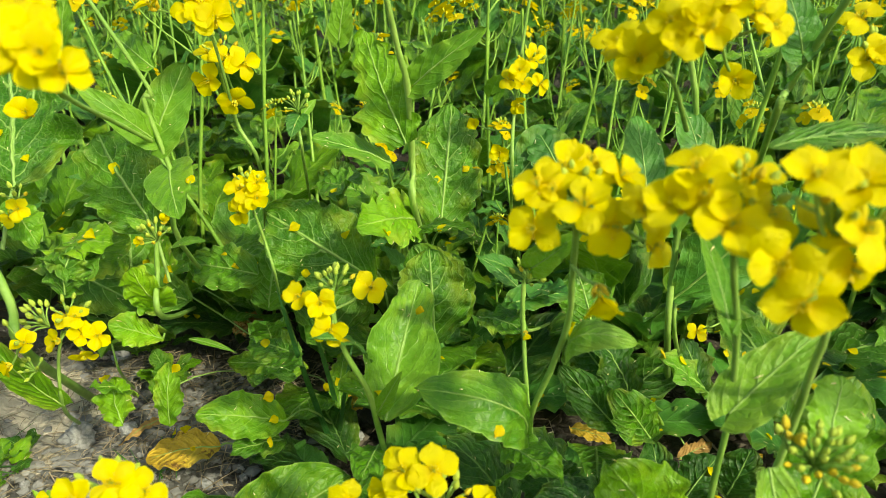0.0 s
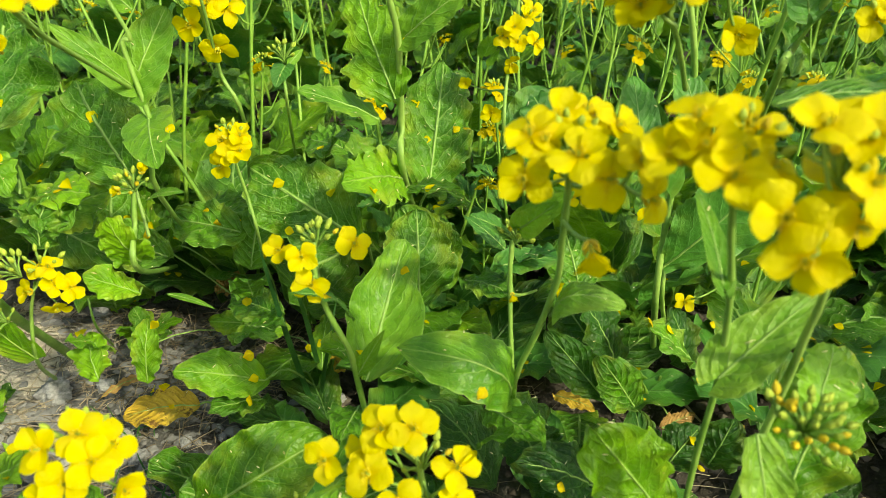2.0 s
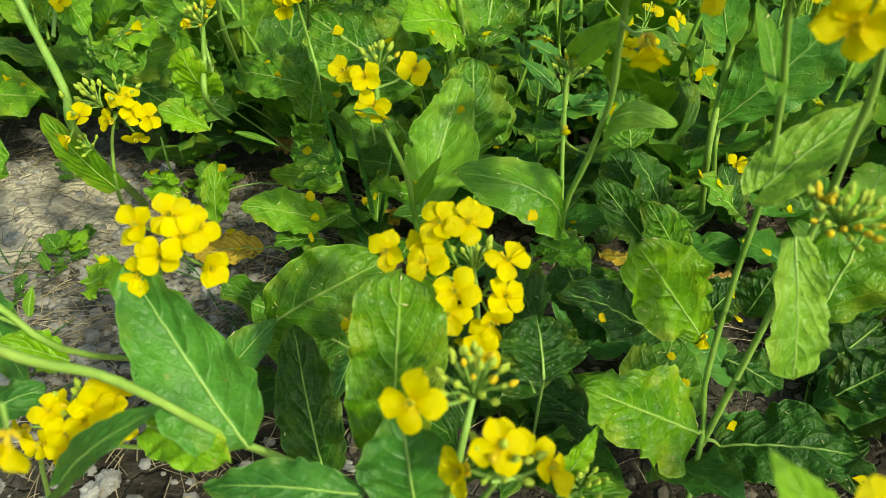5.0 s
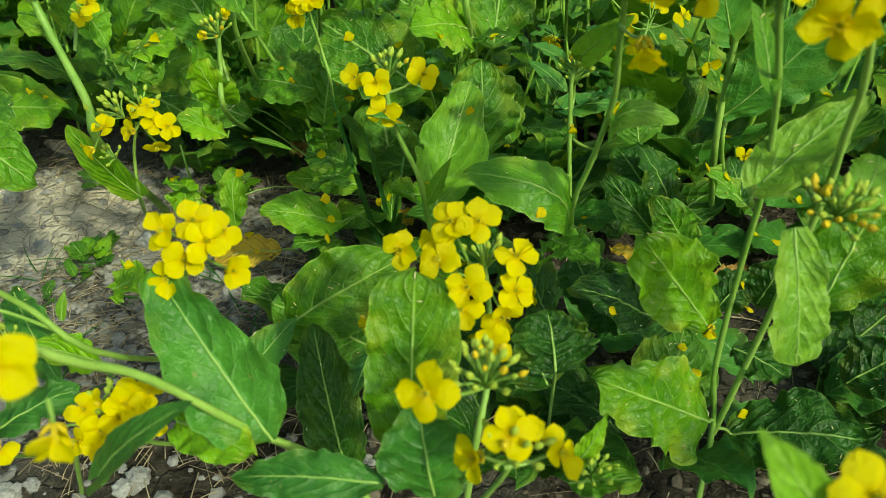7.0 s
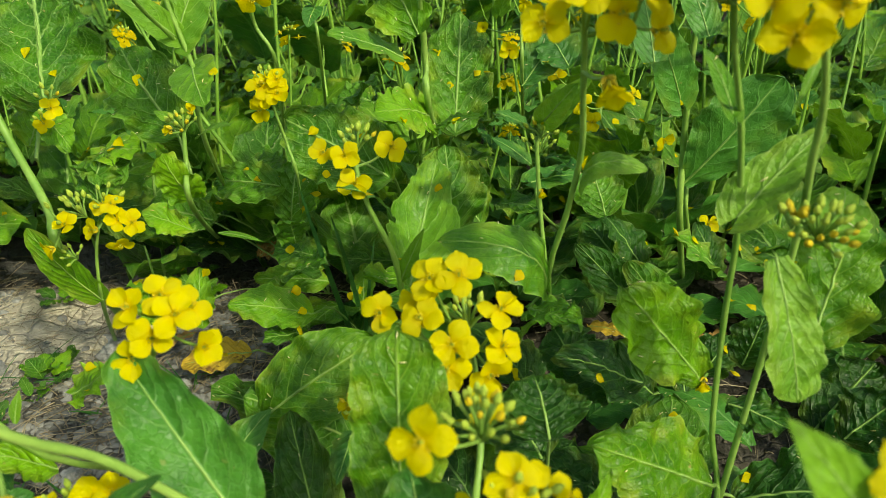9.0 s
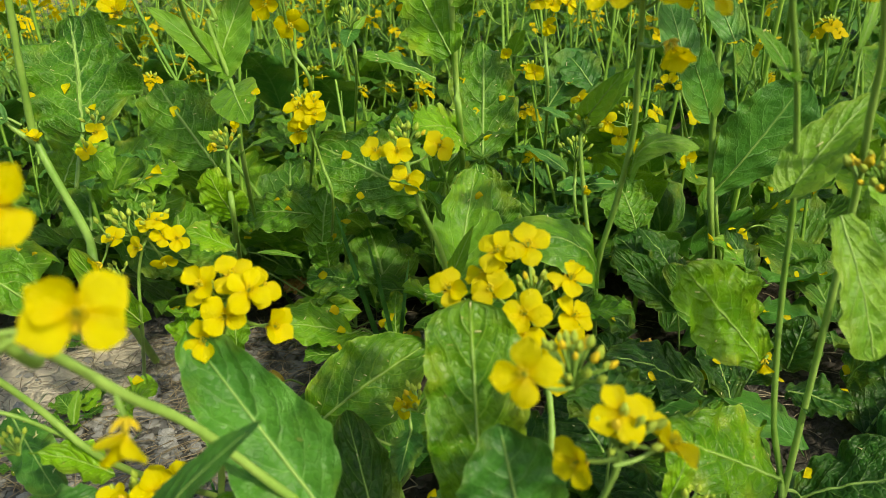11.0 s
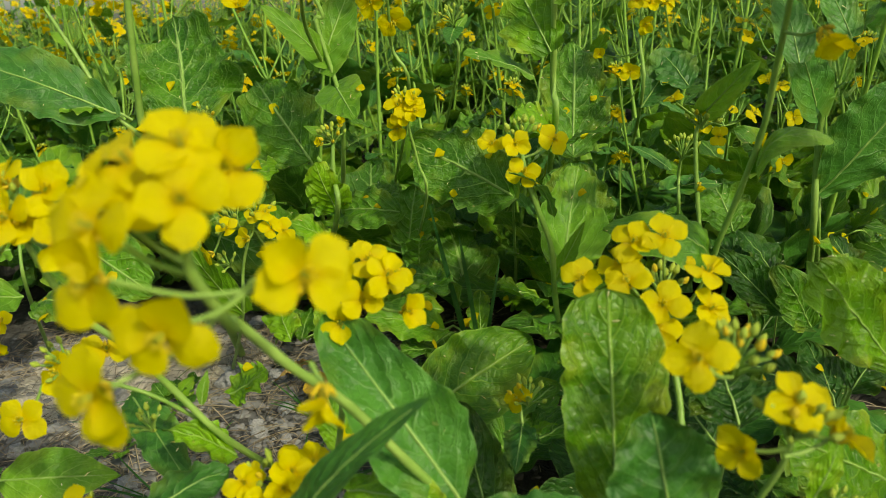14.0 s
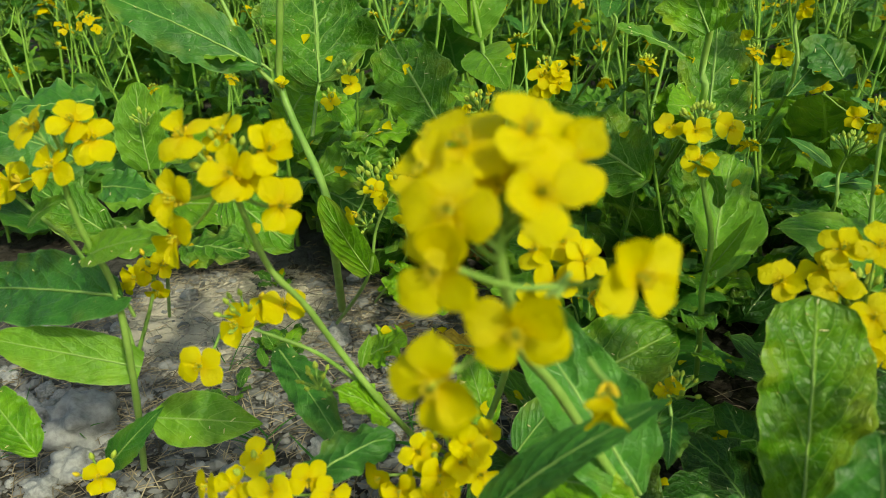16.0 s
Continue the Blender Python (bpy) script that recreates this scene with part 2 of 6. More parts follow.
RIB = skin_mat("leaf_rib", (0.20, 0.36, 0.06), (0.30, 0.46, 0.11), 0.5, 80)
PETAL = petal_mat("petal_yellow", (0.74, 0.645, 0.001), (0.82, 0.76, 0.003), (0.78, 0.60, 0.001), 0.45)
PETAL_OLD = petal_mat("petal_old", (0.68, 0.55, 0.002), (0.75, 0.65, 0.005), (0.70, 0.50, 0.002), 0.4)
STAMEN = skin_mat("stamen", (0.72, 0.66, 0.02), (0.80, 0.66, 0.02), 0.6, 300)
BUD = skin_mat("bud_green", (0.34, 0.50, 0.05), (0.52, 0.62, 0.07), 0.5, 200, glow=0.1)
BUD_GOLD = skin_mat("bud_gold", (0.66, 0.56, 0.03), (0.82, 0.62, 0.01), 0.5, 200, glow=0.15)
CLOD = skin_mat("clod_grey", (0.27, 0.275, 0.262), (0.50, 0.508, 0.48), 0.95, 5, spec=0.1, bump_d=0.05)
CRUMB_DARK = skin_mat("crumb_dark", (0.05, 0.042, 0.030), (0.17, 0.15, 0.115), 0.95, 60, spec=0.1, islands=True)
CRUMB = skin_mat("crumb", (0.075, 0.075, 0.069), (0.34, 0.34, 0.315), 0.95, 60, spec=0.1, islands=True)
STRAW = skin_mat("straw", (0.10, 0.08, 0.05), (0.56, 0.47, 0.30), 0.8, 40, spec=0.2, islands=True)
SCRAP = skin_mat("scrap", (0.60, 0.52, 0.10), (0.84, 0.82, 0.55), 0.6, 100, islands=True)


def soil_mat():
    m, nt, nodes, links, bsdf = node_mat("soil")
    tc = nodes.new("ShaderNodeTexCoord").outputs["Object"]
    big, mid, fine = noise_tex(nt, tc, 9, 4), noise_tex(nt, tc, 70, 5, 0.65), noise_tex(nt, tc, 600, 4, 0.7)
    col = mix_colour(nt, ramp(nt, mid, 0.3, 0.7), (0.026, 0.022, 0.016), (0.095, 0.084, 0.062))
    col = mix_colour(nt, ramp(nt, big, 0.48, 0.66), col, mix_colour(nt, fine, (0.070, 0.066, 0.052), (0.17, 0.160, 0.132)))
    # clay on the bare patch: grey ring paints in shade, pale crust the sunlight
    mp = nodes.new("ShaderNodeMapping")
    mp.inputs["Location"].default_value = (0.335, -0.400, 0)
    links.new(tc, mp.inputs["Vector"])
    sc = nodes.new("ShaderNodeVectorMath")
    sc.operation = "MULTIPLY"
    sc.inputs[1].default_value = (10.0, 13.0, 0)
    links.new(mp.outputs[0], sc.inputs[0])
    ln = nodes.new("ShaderNodeVectorMath")
    ln.operation = "LENGTH"
    links.new(sc.outputs[0], ln.inputs[0])
    rag = math_node(nt, "ADD", ln.outputs["Value"], math_node(nt, "MULTIPLY_ADD", noise_tex(nt, tc, 45, 4), 1.4, -0.7))
    col = mix_colour(nt, math_node(nt, "MULTIPLY", ramp(nt, rag, 3.0, 1.5), 0.9), col, mix_colour(nt, mid, (0.085, 0.085, 0.077), (0.25, 0.249, 0.228)))
    col = mix_colour(nt, ramp(nt, rag, 1.12, 0.86), col, mix_colour(nt, mid, (0.64, 0.575, 0.44), (0.80, 0.73, 0.575)))
    col = mix_colour(nt, 0.35, col, mix_colour(nt, fine, (0.0, 0.0, 0.0), (0.9, 0.9, 0.9)), "OVERLAY")
    bsdf.inputs["Roughness"].default_value = 0.95
    bsdf.inputs["Specular IOR Level"].default_value = 0.1
    bump = nodes.new("ShaderNodeBump")
    bump.inputs["Strength"].default_value, bump.inputs["Distance"].default_value = 1.0, 0.006
    crack = nodes.new("ShaderNodeTexVoronoi")
    crack.feature = "DISTANCE_TO_EDGE"
    crack.inputs["Scale"].default_value = 62
    bend = nodes.new("ShaderNodeVectorMath")
    bend.operation = "MULTIPLY_ADD"
    warp = nodes.new("ShaderNodeTexNoise")
    warp.inputs["Scale"].default_value = 90
    links.new(tc, warp.inputs["Vector"])
    links.new(warp.outputs[1], bend.inputs[0])
    bend.inputs[1].default_value = (0.012, 0.012, 0.012)
    links.new(tc, bend.inputs[2])
    links.new(bend.outputs[0], crack.inputs["Vector"])
    gap = ramp(nt, crack.outputs["Distance"], 0.0, 0.09)
    links.new(mix_colour(nt, math_node(nt, "MULTIPLY_ADD", gap, -0.24, 0.24), col, (0.07, 0.064, 0.052)), bsdf.inputs["Base Color"])
    h = math_node(nt, "MULTIPLY_ADD", gap, 0.5, math_node(nt, "MULTIPLY_ADD", fine, 0.6, math_node(nt, "MULTIPLY", mid, 1.3)))
    links.new(h, bump.inputs["Height"])
    links.new(bump.outputs[0], bsdf.inputs["Normal"])
    return m


SOIL = soil_mat()


# ---- mesh helpers ----
def grid_mesh(name, pts, uvs, material, smooth=True):
    """A sheet from a grid of places pts[i][j] with uvs of the same shape."""
    nu, nv = pts.shape[:2]
    idx = np.arange(nu * nv).reshape(nu, nv)
    quads = np.stack([idx[:-1, :-1], idx[1:, :-1], idx[1:, 1:], idx[:-1, 1:]], -1).reshape(-1, 4)
    me = bpy.data.meshes.new(name)
    me.from_pydata(pts.reshape(-1, 3).tolist(), [], quads.tolist())
    layer = me.uv_layers.new(name="UVMap")
    layer.data.foreach_set("uv", uvs.reshape(-1, 2)[quads.ravel()].astype(np.float32).ravel())
    me.polygons.foreach_set("use_smooth", [smooth] * len(quads))
    me.materials.append(material)
    return me


def tube_arrays(path, radii, sides=7):
    """Vertices and quads of a tube along a path of places."""
    path = np.asarray(path, float)
    tan = np.gradient(path, axis=0)
    tan /= np.linalg.norm(tan, axis=1)[:, None] + 1e-12
    ref = np.array([0.31, 0.88, 0.36])
    a = np.cross(tan, ref)
    a /= np.linalg.norm(a, axis=1)[:, None] + 1e-12
    b = np.cross(tan, a)
    ang = np.linspace(0, 2 * math.pi, sides, endpoint=False)
    rings = path[:, None] + np.asarray(radii)[:, None, None] * (np.cos(ang)[None, :, None] * a[:, None] + np.sin(ang)[None, :, None] * b[:, None])
    n = len(path)
    idx = np.arange(n * sides).reshape(n, sides)
    nxt = np.roll(idx, -1, axis=1)
    quads = np.stack([idx[:-1], idx[1:], nxt[1:], nxt[:-1]], -1).reshape(-1, 4)
    return rings.reshape(-1, 3), quads


def joined(name, pieces, materials):
    """One mesh out of (vertices, faces, material index) pieces."""
    me = bpy.data.meshes.new(name)
    verts, faces, mats, off = [], [], [], 0
    for v, f, k in pieces:
        verts.append(np.asarray(v))
        faces += (np.asarray(f) + off).tolist()
        mats += [k] * len(f)
        off += len(v)
    me.from_pydata(np.concatenate(verts).tolist(), [], faces)
    for mt in materials:
        me.materials.append(mt)
    me.polygons.foreach_set("material_index", mats)
    me.polygons.foreach_set("use_smooth", [True] * len(faces))
    return me


def spline(points, n=16):
    """A smooth line of n places through the given ones (Catmull-Rom)."""
    p = np.asarray(points, float)
    if len(p) == 2:
        return p[0] + (p[1] - p[0]) * np.linspace(0, 1, n)[:, None]
    p = np.vstack([2 * p[0] - p[1], p, 2 * p[-1] - p[-2]])
    out = []
    for s in np.linspace(0, len(p) - 3 - 1e-6, n):
        i, f = int(s), s - int(s)
        a, b, c, d = p[i:i + 4]
        out.append(0.5 * (2 * b + (c - a) * f + (2 * a - 5 * b + 4 * c - d) * f * f + (3 * b - a - 3 * c + d) * f ** 3))
    return np.array(out)


def part(name, me, parent, label="", at=None):
    ob = new(name, me)
    ob.parent = parent
    if at is not None:
        ob.matrix_basis = at
    if label:
        ob["label"] = label
    return ob


def unit(v):
    v = np.asarray(v, float)
    return v / (np.linalg.norm(v) + 1e-12)


OUTLINES = {
    # half width along the blade, as a share of the greatest
    "broad": lambda u: np.clip(np.sin(math.pi * np.clip(u, 0, 1) ** 0.90) ** 0.60 * (0.86 + 0.14 * u), 0, 1),
    "obovate": lambda u: np.clip(np.sin(math.pi * np.clip(u, 0, 1) ** 1.45) ** 0.58 + 0.10 * (1 - u) ** 2, 0, 1),
    "clasp": lambda u: np.interp(u, (0, 0.04, 0.12, 0.25, 0.45, 0.7, 0.88, 0.96, 1), (0.18, 0.58, 0.88, 1, 0.92, 0.66, 0.36, 0.18, 0)),
    "strap": lambda u: np.clip(np.sin(math.pi * np.clip(0.06 + 0.94 * u, 0, 1) ** 0.8) ** 0.5, 0, 1),
    "lance": lambda u: np.clip(np.sin(math.pi * np.clip(0.03 + 0.97 * u, 0, 1) ** 0.75) ** 0.9, 0, 1),
    "tongue": lambda u: np.interp(u, (0, 0.15, 0.4, 0.7, 0.88, 0.96, 1), (0.45, 0.72, 0.92, 1, 0.90, 0.62, 0)),
    "spade": lambda u: np.interp(u, (0, 0.1, 0.28, 0.6, 0.85, 0.95, 1), (0.1, 0.72, 1, 0.80, 0.55, 0.36, 0)),
    "waisted": lambda u: np.interp(u, (0, 0.12, 0.35, 0.55, 0.7, 0.85, 0.95, 1), (0.12, 0.62, 1, 0.97, 0.66, 0.52, 0.36, 0)),
    "maple": lambda u: np.interp(u, (0, 0.08, 0.2, 0.3, 0.42, 0.55, 0.66, 0.78, 0.88, 1), (0.15, 0.72, 0.98, 0.82, 1, 0.80, 0.88, 0.55, 0.58, 0)),
    "blade": lambda u: np.clip((1 - u) ** 0.6 * (0.55 + 0.45 * u), 0, 1),
}


def leaf_points(base, tip, width, normal, shape, arch, cup, crinkle, teeth, seed, nu, nv, fold=0.0):
    rs = np.random.RandomState(seed)
    base, tip = np.asarray(base, float), np.asarray(tip, float)
    d = tip - base
    length = np.linalg.norm(d)
    s = unit(np.cross(d, normal))
    n = unit(np.cross(s, d))
    u = np.linspace(0, 1, nu)
    v = np.linspace(-1, 1, nv)
    half = OUTLINES[shape](u) * width / 2
    uu, vv = np.meshgrid(u, v, indexing="ij")
    half = np.repeat(half[:, None], nv, 1)
    count = rs.randint(7, 10) if nu > 20 else rs.randint(4, 6)
    ph = rs.uniform(0, 6, 6)
    # rounded teeth of uneven size, leaning towards the tip, over broad shallow lobes
    sg = np.sign(vv)
    step = uu * count + ph[0] + 0.37 * sg + 0.22 * np.sin(uu * 11 + ph[1] * sg)
    tooth = np.abs(np.sin(math.pi * (step - 0.18 * np.sin(2 * math.pi * step) / math.pi))) ** 0.8
    uneven = 0.65 + 0.5 * np.sin(uu * 13 + ph[2] + 1.3 * sg)
    half = half * (1 + 1.5 * teeth * (tooth - 0.6) * uneven * np.abs(vv) ** 3 + 0.7 * teeth * np.sin(uu * 9 + ph[1] + 2 * sg) * np.abs(vv))
    along = uu.copy()
    if shape == "clasp":
        along -= 0.15 * np.abs(vv) ** 1.2 * (1 - uu) ** 2
    if shape == "broad":
        along -= 0.05 * np.abs(vv) * (1 - uu)
    side = vv * half * np.cos(fold * np.abs(vv))
    up = cup * np.abs(vv) ** 1.6 * half + np.sin(fold) * np.abs(vv) * half * 0.8
    # puckers between the side veins, waves of the margin, and a slow twist
    pock = np.sin(2 * math.pi * (uu * 6 - np.abs(vv) ** 1.35 * 3) + ph[2]) * np.sin(math.pi * np.abs(vv)) * 0.5
    waves = (0.8 * np.sin(uu * 15 + ph[3] + 1.7 * sg) + 0.8 * np.sin(uu * 29 + ph[4] - sg) + 0.35 * np.sin(uu * 47 + ph[5] + sg)) * np.abs(vv) ** 2.2
    soft = np.sin(uu * 5 + vv * 2.1 + ph[5])
    up = up + width * crinkle * (0.022 * pock + 0.072 * waves + 0.03 * soft)
    q = np.stack([uu * length, vv * half], -1) * 1000
    bub = sum(np.sin(q[..., 0] * k0 + q[..., 1] * k1 + f0) for k0, k1, f0 in ((0.55, 0.31, ph[0]), (-0.38, 0.62, ph[1]), (0.85, -0.5, ph[2]), (0.2, -0.9, ph[4])))
    up = up + 0.00028 * crinkle * bub * min(1.0, width / 0.03)
    up = up + arch * length * (4 * uu * (1 - uu))
    pts = base + d * along[..., None] + s * side[..., None] + n * up[..., None]
    return pts, np.stack([uu, (vv + 1) / 2], -1), n


def leaf(plant, base, tip, width, normal=(0, -0.45, 0.9), shape="broad", mat=None, arch=0.06, cup=0.10, crinkle=1.0, teeth=0.10,
         seed=None, root=None, label="", nu=44, nv=17, rib=1.0, fold=0.0, name="leaf", rib_part=True):
    """A leaf of a plant from where its blade begins to its tip; root: where its stalk leaves the stem."""
    seed = seed if seed is not None else int(abs(base[0] * 7919 + base[1] * 104729 + tip[2] * 1299709)) % 99991
    o = np.array(plant.location)
    pts, uvs, n = leaf_points(base, tip, width, normal, shape, arch, cup, crinkle, teeth, seed, nu, nv, fold)
    me = grid_mesh(name, pts - o, uvs, mat or LEAF_DARK)
    ob = part(name, me, plant, label)
    if rib and rib_part:
        mid = pts[:, nv // 2]
        line = list(mid[: int(nu * 0.93)])
        if root is not None:
            line = list(spline([root, (np.asarray(root) * 0.4 + np.asarray(base) * 0.6) + (0, 0, 0.12 * np.linalg.norm(np.subtract(base, root))), mid[0]], 7)[:-1]) + line
        r0 = rib * min(0.0010, 0.0003 + 0.010 * width)
        rad = np.linspace(r0 * (1.25 if root is not None else 1), r0 * 0.22, len(line))
        v, f = tube_arrays(np.array(line) - o, rad, 5)
        part("midrib", joined("midrib", [(v, f, 0)], [RIB]), ob, "pale green midrib" if root is None else "pale green leaf stalk and midrib")
    return ob


def plant_at(base, label, group="mustard plants", category="plant", name="mustard_plant"):
    e = new(name)
    e.location = base
    e.empty_display_size = 0.02
    return tagged(e, label, category, group)


def stem(plant, points, r0, r1, n=22, sides=8, name="stem", knots=0.0):
    o = np.array(plant.location)
    line = spline(points, n)
    rad = 0.68 * np.linspace(r0, r1, n) * (1 + 0.06 * np.sin(np.arange(n) * 2.1))
    v, f = tube_arrays(line - o, rad, sides)
    return part(name, joined(name, [(v, f, 0)], [STEM]), plant)


# ---- flowers: shared petal, bud and centre meshes ----
def petal_mesh(k):
    """One petal, 1 long, along +x, its claw at the origin; k varies the curl."""
    rs = np.random.RandomState(40 + k)
    nu, nv = 9, 7
    u, v = np.meshgrid(np.linspace(0, 1, nu), np.linspace(-1, 1, nv), indexing="ij")
    body = np.clip((u - 0.09) / 0.91, 0, 1)
    half = 0.05 + (0.40 + 0.03 * (k % 2)) * np.sin(math.pi * body ** 1.15 * 0.95) ** 0.68
    x = u * (1 - 0.07 * (v ** 2) * u) + 0.025 * np.sin(v * 4 + 2 * k) * u ** 3
    fall = (0.10, 0.24, 0.34, 0.40, 0.00, 0.16)[k]
    bowl = (0.16, 0.04, -0.08, -0.16, 0.26, -0.14)[k]
    z = 0.14 * u - fall * u ** 2.6 + bowl * (v ** 2) * np.sin(math.pi * np.clip(u, 0.02, 0.98)) + 0.022 * np.sin(6 * v + 5 * u + k) * u + 0.02 * np.sin(11 * v + 2 * k) * u ** 4
    pts = np.stack([x, v * half, z], -1) + rs.normal(0, 0.004, (nu, nv, 3))
    return grid_mesh("petal", pts, np.stack([u, (v + 1) / 2], -1), PETAL_OLD if k == 3 else PETAL)


PETALS = [petal_mesh(k) for k in range(6)]


def centre_mesh():
    """Stamens, pistil and sepals of a flower of radius 1, facing +z."""
    pieces = []
    for i in range(6):
        a = i * math.pi / 3 + 0.2
        p0, p1 = np.array([0.06 * math.cos(a), 0.06 * math.sin(a), -0.1]), np.array([0.13 * math.cos(a), 0.13 * math.sin(a), 0.22])
        v, f = tube_arrays(spline([p0, p0 * 0.7 + p1 * 0.3 + (0, 0, 0.08), p1, p1 + (0, 0, 0.10)], 6), [0.016, 0.015, 0.014, 0.014, 0.045, 0.02], 5)
        pieces.append((v, f, 0))
    v, f = tube_arrays([(0, 0, -0.2), (0, 0, 0.05), (0, 0, 0.16), (0, 0, 0.24)], [0.07, 0.06, 0.04, 0.05], 6)
    pieces.append((v, f, 1))
    for i in range(4):
        a = i * math.pi / 2 + math.pi / 4
        c, s = math.cos(a), math.sin(a)
        line = np.array([(0.05 * c, 0.05 * s, -0.32), (0.22 * c, 0.22 * s, -0.15), (0.36 * c, 0.36 * s, 0.03)])
        v, f = tube_arrays(spline(line, 5), [0.05, 0.085, 0.09, 0.07, 0.02], 5)
        pieces.append((v, f, 2))
    return pieces


CENTRE = centre_mesh()
CENTRE_MESH = joined("flower_centre", CENTRE, [STAMEN, BUD, BUD_GOLD])


def ball_arrays(rings=6, sides=7):
    t = np.linspace(0, 1, rings)
    return tube_arrays([(0, 0, z) for z in t], np.maximum(0.02, 0.27 * np.sin(math.pi * t ** 0.85) ** 0.7 + 0.04 * (1 - t)), sides)


BUD_MESHES = [joined("bud", [(*ball_arrays(), 0)], [m]) for m in (BUD, BUD_GOLD)]


def facing(pos, direction, scale=1.0, spin=0.0):
    """A pose at pos whose +z looks along direction."""
    q = Vector(direction).to_track_quat("Z", "Y").to_matrix().to_4x4()
    return Matrix.Translation(pos) @ q @ Matrix.Rotation(spin, 4, "Z") @ Matrix.Scale(scale, 4)


def flower(plant, pos, direction, size=0.0145, spin=0.0, root=None, open_=1.0, rs=None, kinds=(0, 1, 2, 4, 5)):
    """Four petals round a centre, on a stalk that comes from root. size: across the petals."""
    rs = rs or random
    size = size * 1.24
    o = Vector(plant.location)
    pos = Vector(pos)
    c = part("flower", CENTRE_MESH, plant, at=facing(pos - o, direction, size / 2, spin))
    tilt0 = rs.uniform(-6, 8) + 26 * rs.random() ** 2 + (1 - open_) * 55
    for i in range(4):
        a = i * 90 + rs.uniform(-9, 9) + (10 if i % 2 else -10)
        m = pose(0, 0, 0, 0, 0, a) @ pose(0, 0, 0, rs.uniform(-13, 13), -(tilt0 + rs.uniform(-11, 11)), 0) @ Matrix.Scale(rs.uniform(0.9, 1.07), 4)
        part("petal", PETALS[rs.choice(kinds)], c, at=m)
    if root is not None:
        d = Vector(direction).normalized()
        end = pos - d * size * 0.16
        line = spline([Vector(root) - o, (Vector(root) + end) / 2 - o - Vector((0, 0, 0.08 * (Vector(root) - end).length)), end - o], 7)
        v, f = tube_arrays(line, np.linspace(0.0006, 0.0005, 7), 5)
        part("pedicel", joined("pedicel", [(v, f, 0)], [STEM]), plant)
    return c


def buds(plant, base, axis, n, spread, length=0.0036, seed=0, gold=0.2):
    """A tight knot of closed buds on short stalks round the end of a stem."""
    rs = random.Random(seed)
    o = np.array(plant.location)
    axis = unit(axis)
    side = unit(np.cross(axis, (0.3, 0.8, 0.2)))
    other = np.cross(axis, side)
    base = np.asarray(base, float)
    pieces, spots = [], []
    for i in range(n):
        f = (i + 0.5) / n
        a, r = i * 2.4, spread * math.sqrt(f)
        end = base + side * r * math.cos(a) + other * r * math.sin(a) + axis * spread * (0.9 - 0.75 * f + rs.uniform(-0.15, 0.15))
        v, q = tube_arrays(spline([base - o - axis * spread * 0.5, (base + end) / 2 - o - axis * spread * 0.1, end - o], 5), [0.0005] * 5, 4)
        pieces.append((v, q, 0))
        spots.append((end, unit(end - base + axis * spread * 0.7), f))
    knot = part("bud_knot", joined("bud_knot", pieces, [STEM]), plant, "green flower buds in a tight knot")
    for end, dr, f in spots:
        part("bud", BUD_MESHES[1 if rs.random() < gold * (0.4 + f) else 0], knot, at=facing(Vector(end - o), dr, length * rs.uniform(0.75, 1.15)))
    return knot


def raceme(plant, low, top, places, size=0.0145, lean=(0, -0.85, 0.5), nbuds=14, seed=0, spread=None, kinds=(0, 1, 2, 4, 5), out=0.85, gold=0.2, jitter=0.38):
    """A flower head: open flowers at the given places round an axis from low to top, with buds at its end."""
    rs = random.Random(seed)
    low, top = np.asarray(low, float), np.asarray(top, float)
    mid = np.mean(np.array(places), axis=0) if places else top
    for i, p in enumerate(places):
        p = np.asarray(p, float)
        dr = unit(p - (low * 0.6 + mid * 0.4)) * out + unit(lean) + np.array([rs.uniform(-jitter, jitter) for _ in range(3)])
        flower(plant, p, dr, size * rs.uniform(0.92, 1.08), rs.uniform(0, 6), low + (top - low) * rs.uniform(0.1, 0.9), rs=rs, kinds=kinds)
    if nbuds:
        buds(plant, top, top - low + np.array((0, -0.3, 0.5)) * np.linalg.norm(top - low), nbuds, spread or 0.008, seed=seed, gold=gold)


def ring_places(centre, axis, radius, n, rs, height=0.6):
    """n places spiralling round an axis."""
    axis = unit(axis)
    side = unit(np.cross(axis, (0.2, 0.9, 0.1)))
    other = np.cross(axis, side)
    out = []
    for i in range(n):
        a, f = i * 2.39996 + rs.uniform(-0.3, 0.3), (i + 0.5) / n
        r = radius * (0.55 + 0.5 * f)
        out.append(np.asarray(centre, float) + side * r * math.cos(a) + other * r * math.sin(a) + axis * radius * height * (0.6 - 1.2 * f))
    return out


# ---- ground ----
def ground_height(x, y):
    h = 0.010 * noise.noise((x * 4, y * 4, 1.3)) + 0.006 * noise.noise((x * 17, y * 17, 4.1)) + 0.0035 * noise.noise((x * 55, y * 55, 7.7))
    return h - 0.008


def spread_axis(lo, hi, step, far):
    fine = np.arange(lo, hi, step)
    grow = step * np.cumsum(1.16 ** np.arange(1, 90))
    grow = grow[grow < far]
    return np.concatenate([lo - grow[::-1], fine, fine[-1] + grow])


